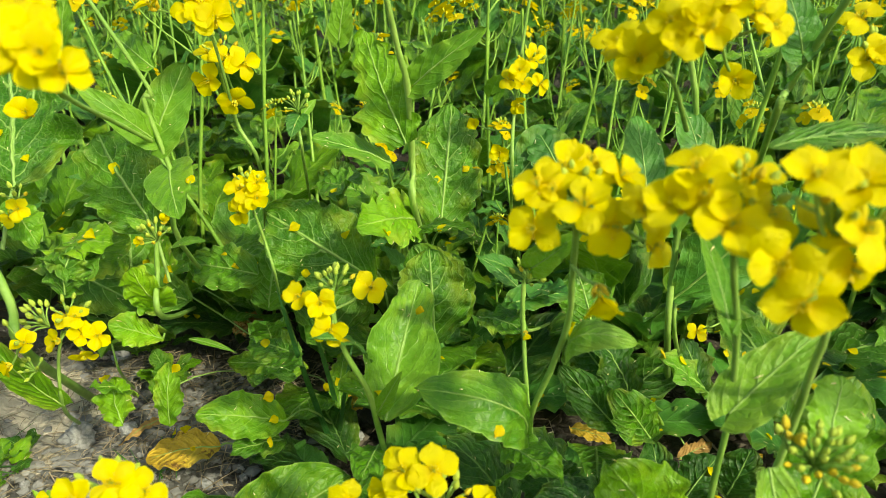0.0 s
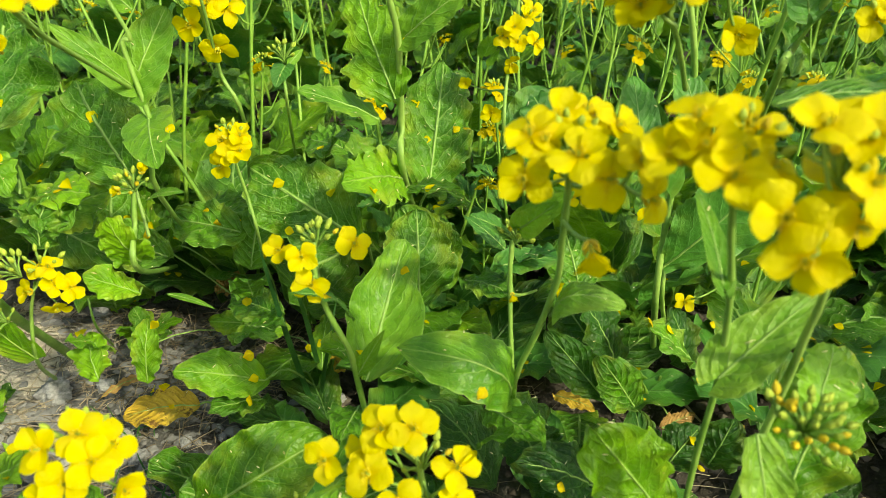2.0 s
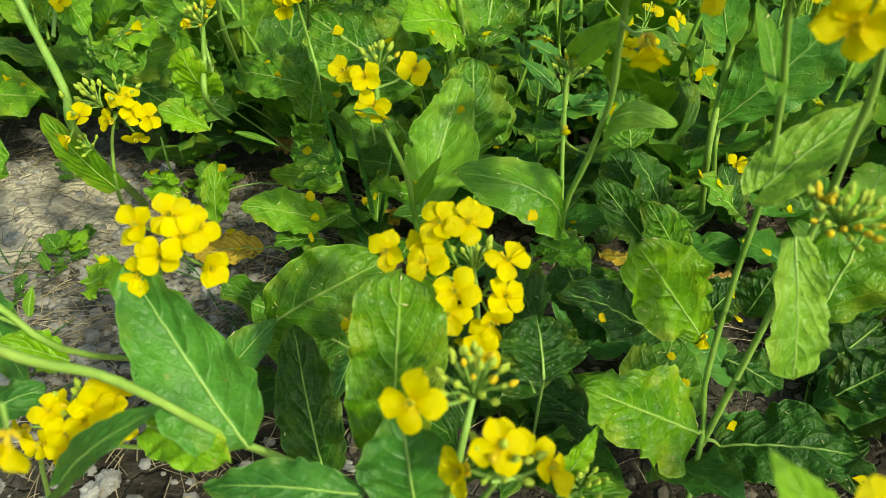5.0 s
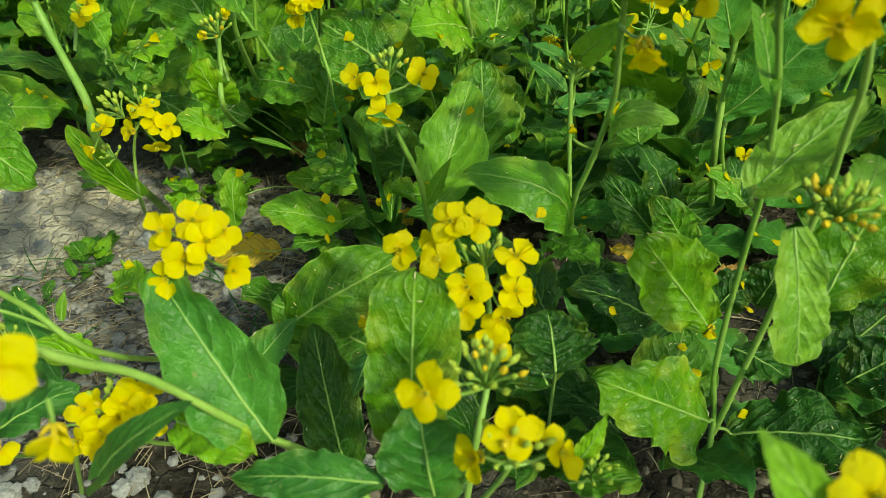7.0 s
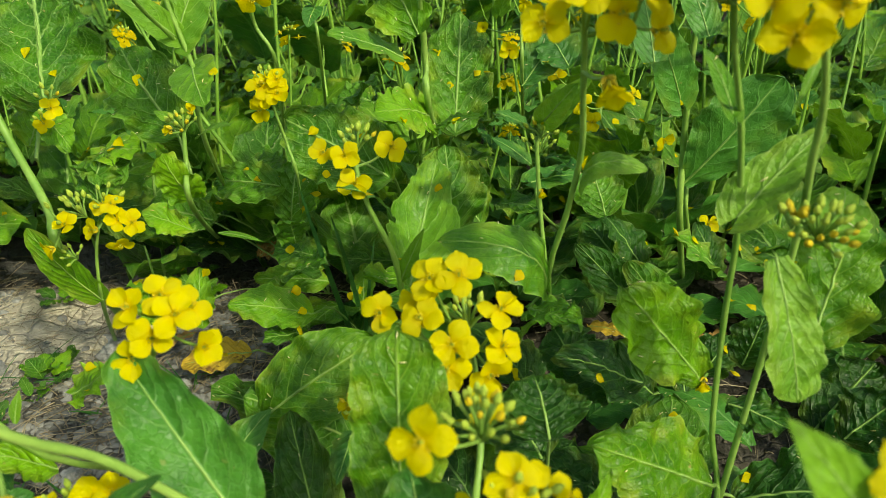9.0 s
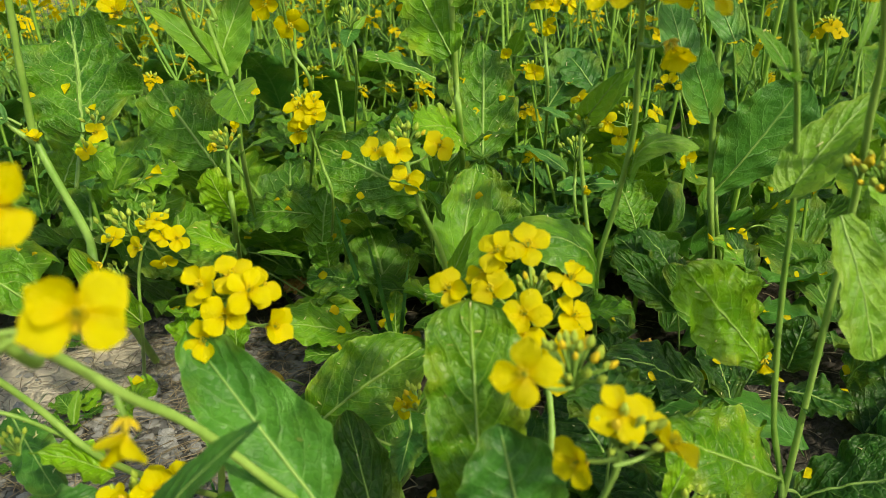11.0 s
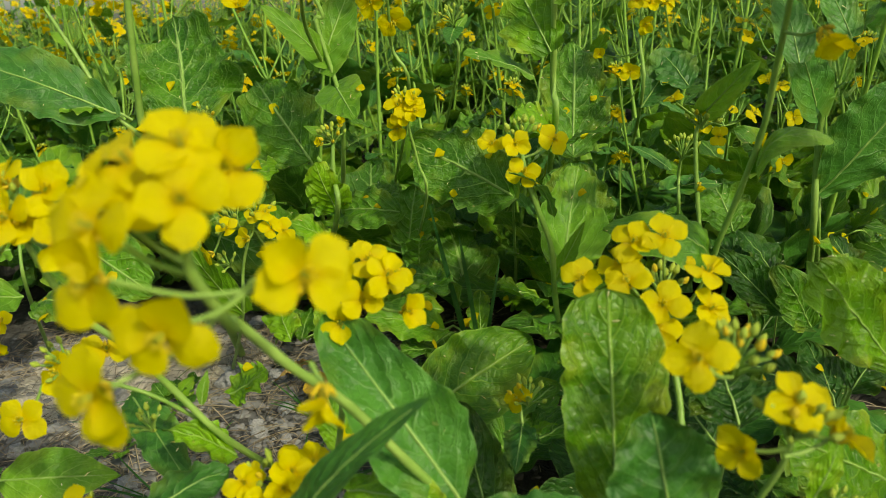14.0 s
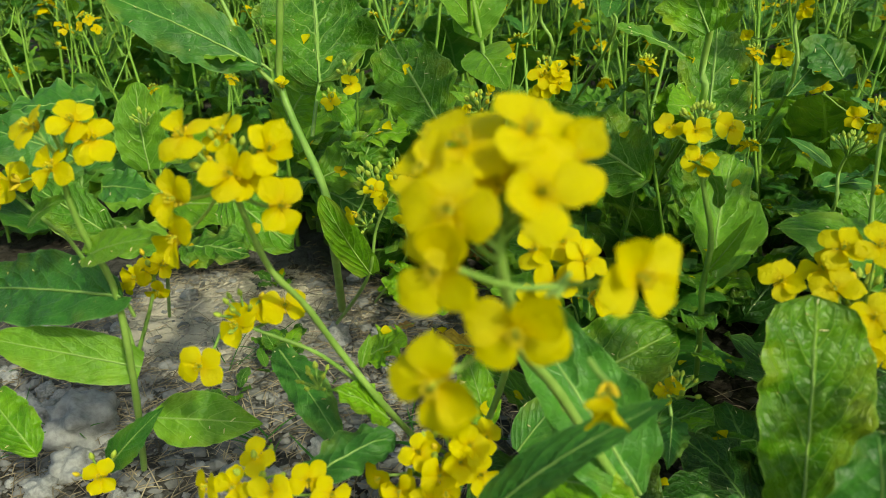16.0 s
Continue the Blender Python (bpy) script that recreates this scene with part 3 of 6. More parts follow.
def build_ground():
    xs, ys = spread_axis(-0.75, 0.75, 0.008, 900.0), spread_axis(0.0, 0.9, 0.008, 900.0)
    pts = np.array([[(x, y, ground_height(x, y)) for y in ys] for x in xs])
    uv = np.zeros(pts.shape[:2] + (2,))
    ob = new("ground", grid_mesh("ground", pts, uv, SOIL))
    tagged(ob, "dry grey-brown cracked field soil with a clay crust painted sunlit pale", "ground", kind="structure")


build_ground()


# ---- plants in front, one by one ----
UP = (0, -0.35, 0.95)
TO_CAM = (0.0, -0.9, 0.45)

# plant with three open flowers over a cupped leaf
p = plant_at((-0.0051, 0.3332, 0.0000), "young mustard plant with three yellow flowers over a cupped leaf")
stem(p, [(-0.0051, 0.3332, 0.0000), (-0.0246, 0.2620, 0.0809), (-0.0292, 0.2500, 0.1098), (-0.0312, 0.2380, 0.1377), (-0.0384, 0.2310, 0.1620), (-0.0423, 0.2320, 0.1782), (-0.0427, 0.2360, 0.1884)], 0.0024, 0.0013)
raceme(p, (-0.0423, 0.2340, 0.1770), (-0.0421, 0.2380, 0.1886), [], nbuds=14, seed=3, spread=0.0065)
flower(p, (-0.0545, 0.2310, 0.1873), (-0.25, -0.8, 0.55), 0.0112, 0.20, (-0.0423, 0.2340, 0.1800))
flower(p, (-0.0457, 0.2260, 0.1876), (0.1, -0.9, 0.35), 0.0108, 0.90, (-0.0423, 0.2340, 0.1800))
flower(p, (-0.0427, 0.2260, 0.1758), (0.05, -0.92, 0.4), 0.0120, 0.35, (-0.0423, 0.2340, 0.1800))
flower(p, (-0.0288, 0.2430, 0.1850), (0.3, -0.85, 0.3), 0.0120, 0.15, (-0.0423, 0.2340, 0.1800))
leaf(p, (-0.0254, 0.2450, 0.1173), (-0.0115, 0.2990, 0.1592), 0.0360, (0.1, -0.9, 0.45), "waisted", LEAF_MOTTLED, arch=-0.08, cup=0.30, crinkle=0.9, teeth=0.05, fold=0.30)
leaf(p, (-0.0301, 0.2400, 0.1519), (-0.0491, 0.2150, 0.1787), 0.0092, UP, "lance", LEAF_BLUE, arch=0.12)
leaf(p, (-0.0294, 0.2450, 0.1200), (-0.0166, 0.2350, 0.1511), 0.0076, TO_CAM, "lance", LEAF_SMOOTH, crinkle=0.3)
leaf(p, (-0.0258, 0.2620, 0.0680), (-0.0173, 0.2350, 0.0758), 0.0096, UP, "lance", LEAF_FRESH, root=(-0.0249, 0.2620, 0.0729))
leaf(p, (-0.0309, 0.2620, 0.0884), (-0.0345, 0.2250, 0.1021), 0.0225, UP, "broad", LEAF_DARK)

# leaves added low over the soil, coloured dark for the shade there
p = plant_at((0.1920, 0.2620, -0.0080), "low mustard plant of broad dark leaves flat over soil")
leaf(p, (0.1652, 0.2350, -0.0307), (0.2149, 0.2350, -0.0045), 0.0450, UP, "broad", LEAF_DEEP_SHADED, root=(0.1920, 0.2620, -0.0080))
leaf(p, (0.1811, 0.2550, -0.0299), (0.1271, 0.2150, -0.0216), 0.0360, UP, "obovate", LEAF_DEEP_SHADED, root=(0.1920, 0.2620, -0.0080))
leaf(p, (0.1929, 0.2680, 0.0034), (0.2398, 0.3000, 0.0242), 0.0480, UP, "broad", LEAF_DEEP_SHADED, root=(0.1920, 0.2620, -0.0080))
leaf(p, (0.1926, 0.2500, -0.0093), (0.2295, 0.2600, 0.0131), 0.0450, UP, "broad", LEAF_DEEP_SHADED, root=(0.1920, 0.2620, -0.0080))

# low leaves with yellowing edges round its foot
p = plant_at((-0.1062, 0.4459, 0.0000), "low mustard rosette of lit green leaves with yellowing edges")
SUNWARD = (-0.25, -0.62, 0.74)
for base, tip, wide, mat in (
        ((-0.1023, 0.4144, 0.0400), (-0.1336, 0.4226, 0.0550), 0.0212, LEAF_MID),
        ((-0.0983, 0.4115, 0.0300), (-0.1521, 0.4109, 0.0350), 0.0249, LEAF_FRESH),
        ((-0.1270, 0.4532, 0.0650), (-0.2014, 0.5036, 0.0750), 0.0294, LEAF_MID),
        ((-0.1212, 0.4542, 0.0600), (-0.1157, 0.4999, 0.0750), 0.0212, LEAF_FRESH),
        ((-0.0689, 0.3746, 0.0250), (-0.0679, 0.4087, 0.0450), 0.0194, LEAF_MID),
        ((-0.1992, 0.3931, 0.0200), (-0.1950, 0.4155, 0.0350), 0.0158, LEAF_MID),
        ((-0.2097, 0.4867, 0.0600), (-0.2479, 0.5492, 0.0750), 0.0216, LEAF_MID),
        ((-0.2496, 0.4833, 0.0600), (-0.3008, 0.5312, 0.0800), 0.0320, LEAF_MID)):
    leaf(p, base, tip, wide, SUNWARD, "broad", mat, arch=0.08, crinkle=1.1, teeth=0.12, root=(-0.1062, 0.4459, 0.0000))
leaf(p, (-0.1597, 0.4566, 0.0300), (-0.1494, 0.4811, 0.0350), 0.0145, SUNWARD, "broad", LEAF_DRY, crinkle=1.8, label="withered brown leaf")
leaf(p, (-0.0733, 0.3892, 0.0120), (-0.0589, 0.4052, 0.0140), 0.0124, (0, -0.3, 1), "broad", LEAF_YELLOW, crinkle=1.2)

# leaves between the stems, their shade put into the dark leaf colour
p = plant_at((0.1462, 0.3219, 0.0000), "low mustard plant with leaves coloured dark green for the shade")
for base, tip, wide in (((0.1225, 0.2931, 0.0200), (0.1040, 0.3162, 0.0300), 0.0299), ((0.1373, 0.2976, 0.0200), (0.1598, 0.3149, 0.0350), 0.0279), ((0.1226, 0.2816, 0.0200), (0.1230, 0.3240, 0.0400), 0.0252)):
    leaf(p, base, tip, wide, UP, "broad", LEAF_DEEP_SHADED, crinkle=1.1, teeth=0.1, root=(0.1462, 0.3219, 0.0000))
leaf(p, (0.0858, 0.3706, 0.0100), (0.1091, 0.3546, 0.0120), 0.0137, (0, -0.3, 1), "broad", LEAF_YELLOW, crinkle=1.2)

# dead leaves and a twig on the soil between the stems
p = plant_at((0.1628, 0.3447, 0.0000), "withered mustard seedling with brown and yellow leaves", category="plant")
leaf(p, (0.1497, 0.3429, 0.0080), (0.1750, 0.3556, 0.0100), 0.0123, (0, -0.3, 1), "broad", LEAF_DRY, crinkle=1.8, root=(0.1628, 0.3447, 0.0000))
leaf(p, (0.1779, 0.3320, 0.0080), (0.2017, 0.3418, 0.0120), 0.0109, (0, -0.3, 1), "broad", LEAF_YELLOW, crinkle=1.6, root=(0.1628, 0.3447, 0.0000))
leaf(p, (0.1498, 0.3659, 0.0140), (0.1776, 0.3811, 0.0200), 0.0175, UP, "broad", LEAF_DEEP_SHADED, root=(0.1628, 0.3447, 0.0000))
v, f = tube_arrays(spline([(0.1627, 0.4037, 0.0040), (0.1704, 0.3758, 0.0070), (0.1797, 0.3546, 0.0040)], 8), [0.0011, 0.0012, 0.0010, 0.0011, 0.0009, 0.0010, 0.0008, 0.0007], 6)
tagged(new("twig", joined("twig", [(v, f, 0)], [STRAW])), "thin dry brown twig lying on the soil", "twig")

# plant with the large head above the striped leaf
p = plant_at((0.0620, 0.3446, 0.0000), "tall mustard plant with a full yellow flower head and curling leaf")
stem(p, [(0.0620, 0.3446, 0.0000), (0.0382, 0.2450, 0.1147), (0.0413, 0.2220, 0.1599), (0.0430, 0.2050, 0.1918), (0.0398, 0.1900, 0.2150), (0.0373, 0.1780, 0.2339), (0.0354, 0.1720, 0.2482)], 0.0020, 0.0013)
stem(p, [(0.0382, 0.2450, 0.1147), (0.0352, 0.2500, 0.1447), (0.0330, 0.2520, 0.1761), (0.0337, 0.2520, 0.1850), (0.0357, 0.2520, 0.1902)], 0.0016, 0.0011)
raceme(p, (0.0377, 0.1800, 0.2330), (0.0363, 0.1780, 0.2492),
       [(0.0248, 0.1720, 0.2531), (0.0321, 0.1780, 0.2553), (0.0397, 0.1800, 0.2567), (0.0473, 0.1760, 0.2543), (0.0354, 0.1620, 0.2515), (0.0432, 0.1620, 0.2456), (0.0236, 0.1660, 0.2434), (0.0288, 0.1700, 0.2521)],
       0.0130, nbuds=12, seed=5, lean=(0, -0.7, 0.6))
raceme(p, (0.0455, 0.1720, 0.2367), (0.0505, 0.1700, 0.2425), [(0.0497, 0.1600, 0.2513), (0.0545, 0.1620, 0.2409)], 0.0130, nbuds=0, seed=6, lean=(0.2, -0.8, 0.3))
flower(p, (0.0415, 0.1610, 0.2266), (0.1, -0.75, -0.65), 0.0135, 0.4, (0.0369, 0.1780, 0.2268), open_=0.35)
leaf(p, (0.0443, 0.2120, 0.1739), (0.0660, 0.2000, 0.1864), 0.0129, (0.0, -0.5, 0.85), "strap", LEAF_PALE, arch=0.40, cup=-0.2, crinkle=0.3, teeth=0.0)
leaf(p, (0.0357, 0.2380, 0.1159), (-0.0111, 0.2250, 0.1496), 0.0300, (0.30, -0.62, 0.75), "broad", LEAF_MOTTLED, arch=0.34, cup=-0.18, crinkle=0.7, teeth=0.05)
leaf(p, (0.0348, 0.2450, 0.1924), (0.0445, 0.2250, 0.2125), 0.0117, TO_CAM, "clasp", LEAF_SMOOTH, crinkle=0.3, teeth=0)
leaf(p, (0.0325, 0.2520, 0.1850), (0.0146, 0.2450, 0.1973), 0.0114, UP, "lance", LEAF_BLUE, crinkle=0.4, teeth=0)
leaf(p, (0.0358, 0.2500, 0.1915), (0.0515, 0.2350, 0.2125), 0.0122, TO_CAM, "clasp", LEAF_SMOOTH, crinkle=0.3, teeth=0)
buds(p, (0.0343, 0.2480, 0.1871), (0, -0.2, 1), 10, 0.006, seed=8)
flower(p, (0.0348, 0.2500, 0.1593), (0.1, -0.5, -0.6), 0.006, 0.2, (0.0343, 0.2520, 0.1636), open_=0.1)
leaf(p, (0.0300, 0.2500, 0.0987), (0.0471, 0.2150, 0.1116), 0.0228, UP, "broad", LEAF_DARK, root=(0.0372, 0.2400, 0.1137))
leaf(p, (0.0236, 0.2300, 0.0942), (0.0338, 0.2050, 0.1253), 0.0117, UP, "obovate", LEAF_DARK)

# two-stemmed plant with the heads nearest to the camera's first place
p = plant_at((0.1028, 0.1720, 0.0000), "tall two-stemmed mustard plant with crowded yellow heads and lobed leaves")
stem(p, [(0.1028, 0.1720, 0.0000), (0.1089, 0.1960, 0.0357), (0.1014, 0.1940, 0.0707), (0.0981, 0.1920, 0.1252), (0.0938, 0.1830, 0.1685), (0.0845, 0.1700, 0.2072), (0.0737, 0.1570, 0.2356), (0.0678, 0.1490, 0.2529)], 0.0021, 0.0012, n=30)
stem(p, [(0.1110, 0.1970, 0.0266), (0.1113, 0.1780, 0.1587), (0.1021, 0.1600, 0.2025), (0.0968, 0.1500, 0.2216), (0.0870, 0.1380, 0.2438), (0.0813, 0.1320, 0.2562)], 0.0021, 0.0012, n=26)
raceme(p, (0.0692, 0.1500, 0.2452), (0.0685, 0.1500, 0.2581),
       [(0.0575, 0.1500, 0.2653), (0.0689, 0.1500, 0.2636), (0.0579, 0.1440, 0.2608), (0.0621, 0.1380, 0.2564), (0.0533, 0.1480, 0.2575), (0.0721, 0.1420, 0.2567)],
       0.0134, nbuds=10, seed=11, lean=(0, -0.9, 0.45))
raceme(p, (0.0832, 0.1320, 0.2456), (0.0819, 0.1340, 0.2604),
       [(0.0747, 0.1320, 0.2694), (0.0849, 0.1340, 0.2673), (0.0847, 0.1280, 0.2596), (0.0830, 0.1360, 0.2557), (0.0688, 0.1260, 0.2529), (0.0737, 0.1240, 0.2447), (0.0846, 0.1280, 0.2506), (0.0834, 0.1320, 0.2686)],
       0.0138, nbuds=10, seed=12, lean=(0, -0.9, 0.4))
raceme(p, (0.1001, 0.1500, 0.1733), (0.0989, 0.1420, 0.1866), [], nbuds=30, seed=13, spread=0.0085, gold=0.25)
buds(p, (0.0933, 0.1480, 0.1879), (-0.2, 0, 1), 3, 0.004, 0.005, seed=14, gold=1.0)
leaf(p, (0.0881, 0.1720, 0.1793), (0.1163, 0.1800, 0.2057), 0.0190, (-0.45, -0.6, 0.66), "clasp", LEAF_PALE, arch=0.06, cup=0.25, crinkle=0.5, teeth=0.03)
leaf(p, (0.0945, 0.1550, 0.1728), (0.1018, 0.1400, 0.1292), 0.0185, (0.1, -0.95, 0.15), "tongue", LEAF_PALE, arch=0.05, cup=0.18, crinkle=0.9, teeth=0.06)
leaf(p, (0.0929, 0.1900, 0.0981), (0.0566, 0.1870, 0.1461), 0.0310, (-0.1, -0.8, 0.6), "obovate", LEAF_MID, arch=0.06, cup=0.12, crinkle=1.1, teeth=0.10)
leaf(p, (0.1033, 0.1900, 0.0429), (0.0465, 0.1760, 0.0810), 0.0430, (0.05, -0.72, 0.75), "maple", LEAF_MID, arch=0.06, cup=0.02, crinkle=0.9, teeth=0.14, root=(0.1092, 0.1960, 0.0357), nu=56)
leaf(p, (0.1204, 0.2000, 0.0237), (0.1726, 0.1850, 0.0422), 0.0439, UP, "broad", LEAF_DEEP_SHADED, root=(0.1110, 0.1970, 0.0306), teeth=0.12)
leaf(p, (0.1242, 0.1780, 0.1227), (0.1430, 0.2000, 0.1728), 0.0340, (0, -0.75, 0.65), "broad", LEAF_MID, crinkle=1.0, teeth=0.16, root=(0.1066, 0.1700, 0.1353))
leaf(p, (0.1093, 0.2000, 0.0790), (0.1287, 0.1850, 0.0784), 0.0215, UP, "broad", LEAF_DEEP_SHADED)
leaf(p, (0.0993, 0.1600, 0.2381), (0.0885, 0.1500, 0.2185), 0.0029, TO_CAM, "lance", LEAF_SMOOTH, crinkle=0.3, teeth=0)
leaf(p, (0.0789, 0.1650, 0.2154), (0.0806, 0.2000, 0.2280), 0.0073, TO_CAM, "clasp", LEAF_SMOOTH, crinkle=0.3, teeth=0)
leaf(p, (0.1229, 0.1750, 0.1659), (0.1317, 0.1900, 0.1803), 0.0200, TO_CAM, "strap", LEAF_SMOOTH, crinkle=0.8, teeth=0.08)
flower(p, (0.0922, 0.1880, 0.1012), (-0.1, -0.5, -0.8), 0.008, 0.3, (0.0940, 0.1900, 0.1035), open_=0.1)

# thick straight stem with a large upright leaf
p = plant_at((0.1694, 0.4296, 0.0000), "thick-stemmed tall mustard plant with large upright leaves")
stem(p, [(0.1694, 0.4296, 0.0000), (0.1325, 0.3500, 0.0957), (0.1279, 0.3450, 0.1399), (0.1235, 0.3350, 0.1931), (0.1199, 0.3250, 0.2341), (0.1076, 0.3180, 0.2716)], 0.0031, 0.0020)
stem(p, [(0.1860, 0.4475, 0.0000), (0.1402, 0.3600, 0.0916), (0.1355, 0.3550, 0.1228)], 0.0024, 0.0018)
leaf(p, (0.1303, 0.3450, 0.1225), (0.1707, 0.3300, 0.1861), 0.0459, (0.2, -0.9, 0.45), "obovate", LEAF_BLUE, arch=0.03, crinkle=0.5, teeth=0.05)
leaf(p, (0.0939, 0.3000, 0.2027), (0.0900, 0.3200, 0.2345), 0.0188, TO_CAM, "strap", LEAF_BLUE, crinkle=0.4, teeth=0)
leaf(p, (0.1219, 0.3100, 0.2116), (0.1136, 0.3300, 0.2388), 0.0166, TO_CAM, "strap", LEAF_BLUE, crinkle=0.4, teeth=0)
leaf(p, (0.1195, 0.3350, 0.1750), (0.0942, 0.3300, 0.2302), 0.0240, TO_CAM, "clasp", LEAF_BLUE, crinkle=0.4, teeth=0)
leaf(p, (0.1130, 0.3000, 0.0614), (0.0851, 0.2850, 0.1044), 0.0264, TO_CAM, "broad", LEAF_DARK, teeth=0.06)
leaf(p, (0.1549, 0.3300, 0.0672), (0.1163, 0.3100, 0.1043), 0.0282, UP, "broad", LEAF_DARK)
raceme(p, (0.0673, 0.2000, 0.2737), (0.0622, 0.2000, 0.2816), [(0.0533, 0.2000, 0.2831), (0.0573, 0.2000, 0.2824), (0.0511, 0.2050, 0.2847), (0.0538, 0.1950, 0.2809)], 0.0145, nbuds=8, seed=21)
stem(p, [(0.0932, 0.2600, 0.2441), (0.0745, 0.2200, 0.2660), (0.0622, 0.2000, 0.2816)], 0.0016, 0.001)

# tall middle stem with toothed leaves
p = plant_at((-0.0100, 0.6405, 0.0000), "tall mustard plant with light green toothed stem leaves")
stem(p, [(-0.0100, 0.6405, 0.0000), (-0.0161, 0.3750, 0.1623), (-0.0169, 0.3680, 0.1922), (-0.0174, 0.3450, 0.2410), (-0.0210, 0.3350, 0.2616), (-0.0254, 0.3200, 0.2902)], 0.0034, 0.0020)
leaf(p, (-0.0194, 0.3500, 0.2121), (-0.0414, 0.3800, 0.2646), 0.0330, (-0.4, -0.8, 0.5), "strap", LEAF_FRESH, crinkle=1.0, teeth=0.32)
leaf(p, (-0.0142, 0.3450, 0.2437), (0.0201, 0.3300, 0.2730), 0.0178, TO_CAM, "clasp", LEAF_SMOOTH, crinkle=0.6, teeth=0.08)
leaf(p, (-0.0288, 0.3600, 0.1981), (-0.0679, 0.3500, 0.2151), 0.0203, UP, "strap", LEAF_SMOOTH, crinkle=0.6, teeth=0.04)
leaf(p, (-0.0160, 0.3700, 0.1615), (-0.0424, 0.3150, 0.1807), 0.0316, (-0.1, -0.9, 0.5), "strap", LEAF_FRESH, crinkle=0.9, teeth=0.25)
leaf(p, (-0.0163, 0.3750, 0.1515), (0.0154, 0.3400, 0.1684), 0.0140, UP, "lance", LEAF_DARK, teeth=0.2)
leaf(p, (-0.0493, 0.3400, 0.2661), (-0.0436, 0.3400, 0.2935), 0.0119, TO_CAM, "clasp", LEAF_SMOOTH, crinkle=0.4)
leaf(p, (-0.0340, 0.3600, 0.1623), (-0.0355, 0.3450, 0.1852), 0.0197, TO_CAM, "strap", LEAF_FRESH, teeth=0.2)

# rosette leaves round the middle
p = plant_at((-0.0378, 0.4635, 0.0000), "low rosette of large dark crinkled mustard leaves")
leaf(p, (-0.0014, 0.4050, 0.1416), (0.0059, 0.4520, 0.2091), 0.0501, (0.0, -0.95, 0.35), "broad", LEAF_DARK, arch=0.03, cup=0.08, crinkle=1.2, teeth=0.12, root=(-0.0209, 0.4968, 0.0000))
leaf(p, (-0.0431, 0.3650, 0.1267), (-0.1059, 0.3850, 0.1601), 0.0554, (-0.1, -0.85, 0.5), "broad", LEAF_DARK, arch=0.05, crinkle=1.3, teeth=0.12, root=(-0.0399, 0.4968, 0.0000))
leaf(p, (-0.0046, 0.3400, 0.0994), (-0.0078, 0.3600, 0.1475), 0.0438, TO_CAM, "broad", LEAF_DARK, crinkle=1.2, teeth=0.12, root=(-0.0198, 0.4635, 0.0000))
leaf(p, (-0.0639, 0.4000, 0.1634), (-0.0474, 0.3850, 0.1831), 0.0311, UP, "broad", LEAF_DARK)
leaf(p, (-0.0276, 0.3300, 0.0672), (-0.0548, 0.3000, 0.0933), 0.0286, UP, "broad", LEAF_FRESH)
leaf(p, (0.0205, 0.3300, 0.1204), (0.0417, 0.3000, 0.1282), 0.0235, UP, "broad", LEAF_DARK)
leaf(p, (0.0446, 0.3300, 0.1345), (0.0600, 0.3000, 0.1509), 0.0201, UP, "broad", LEAF_BLUE)
leaf(p, (0.0703, 0.4000, 0.1815), (0.0580, 0.4200, 0.2005), 0.0294, TO_CAM, "broad", LEAF_BLUE, crinkle=0.6)

# broad old leaves that fill the space between the stems
p = plant_at((-0.1700, 0.5200, 0.0000), "broad old mustard leaves with torn brown edges between taller stems")
leaf(p, (-0.2652, 0.4200, 0.1037), (-0.2170, 0.4400, 0.1182), 0.0460, (0, -0.8, 0.6), "broad", LEAF_MID, arch=0.07, crinkle=0.9, teeth=0.10)
leaf(p, (-0.1192, 0.4000, 0.1101), (-0.1703, 0.4200, 0.1087), 0.0340, (0, -0.8, 0.6), "broad", LEAF_DARK, arch=0.07, crinkle=0.9, teeth=0.10)
leaf(p, (-0.1157, 0.4000, 0.0855), (-0.1094, 0.4200, 0.1220), 0.0380, (0, -0.85, 0.5), "broad", LEAF_DARK, arch=0.07, crinkle=0.9, teeth=0.10)
leaf(p, (-0.1805, 0.4300, 0.0743), (-0.2345, 0.4500, 0.0807), 0.0360, (0, -0.8, 0.6), "broad", LEAF_DARK, arch=0.07, crinkle=0.9, teeth=0.10)
leaf(p, (-0.2840, 0.4100, 0.1428), (-0.2701, 0.4300, 0.1704), 0.0400, (0, -0.9, 0.4), "broad", LEAF_FRESH, arch=0.07, crinkle=0.9, teeth=0.10)
leaf(p, (-0.0569, 0.4300, 0.1570), (-0.0840, 0.4500, 0.1555), 0.0300, (0, -0.6, 0.8), "broad", LEAF_DARK, arch=0.07, crinkle=0.9, teeth=0.10)
leaf(p, (-0.0900, 0.3600, 0.0753), (-0.1242, 0.3800, 0.0747), 0.0260, (0, -0.7, 0.7), "broad", LEAF_DARK, arch=0.07, crinkle=0.9, teeth=0.10)
leaf(p, (0.0120, 0.3750, 0.0898), (-0.0183, 0.3950, 0.1336), 0.0440, (0, -0.9, 0.4), "broad", LEAF_DARK, arch=0.07, crinkle=0.9, teeth=0.10)
leaf(p, (0.0893, 0.3600, 0.0976), (0.0818, 0.3800, 0.1253), 0.0360, (0, -0.8, 0.5), "broad", LEAF_DARK, arch=0.07, crinkle=0.9, teeth=0.10)
leaf(p, (0.0961, 0.3400, 0.0744), (0.0764, 0.3600, 0.0931), 0.0360, (0, -0.7, 0.6), "broad", LEAF_DEEP_SHADED, arch=0.07, crinkle=0.9, teeth=0.10)
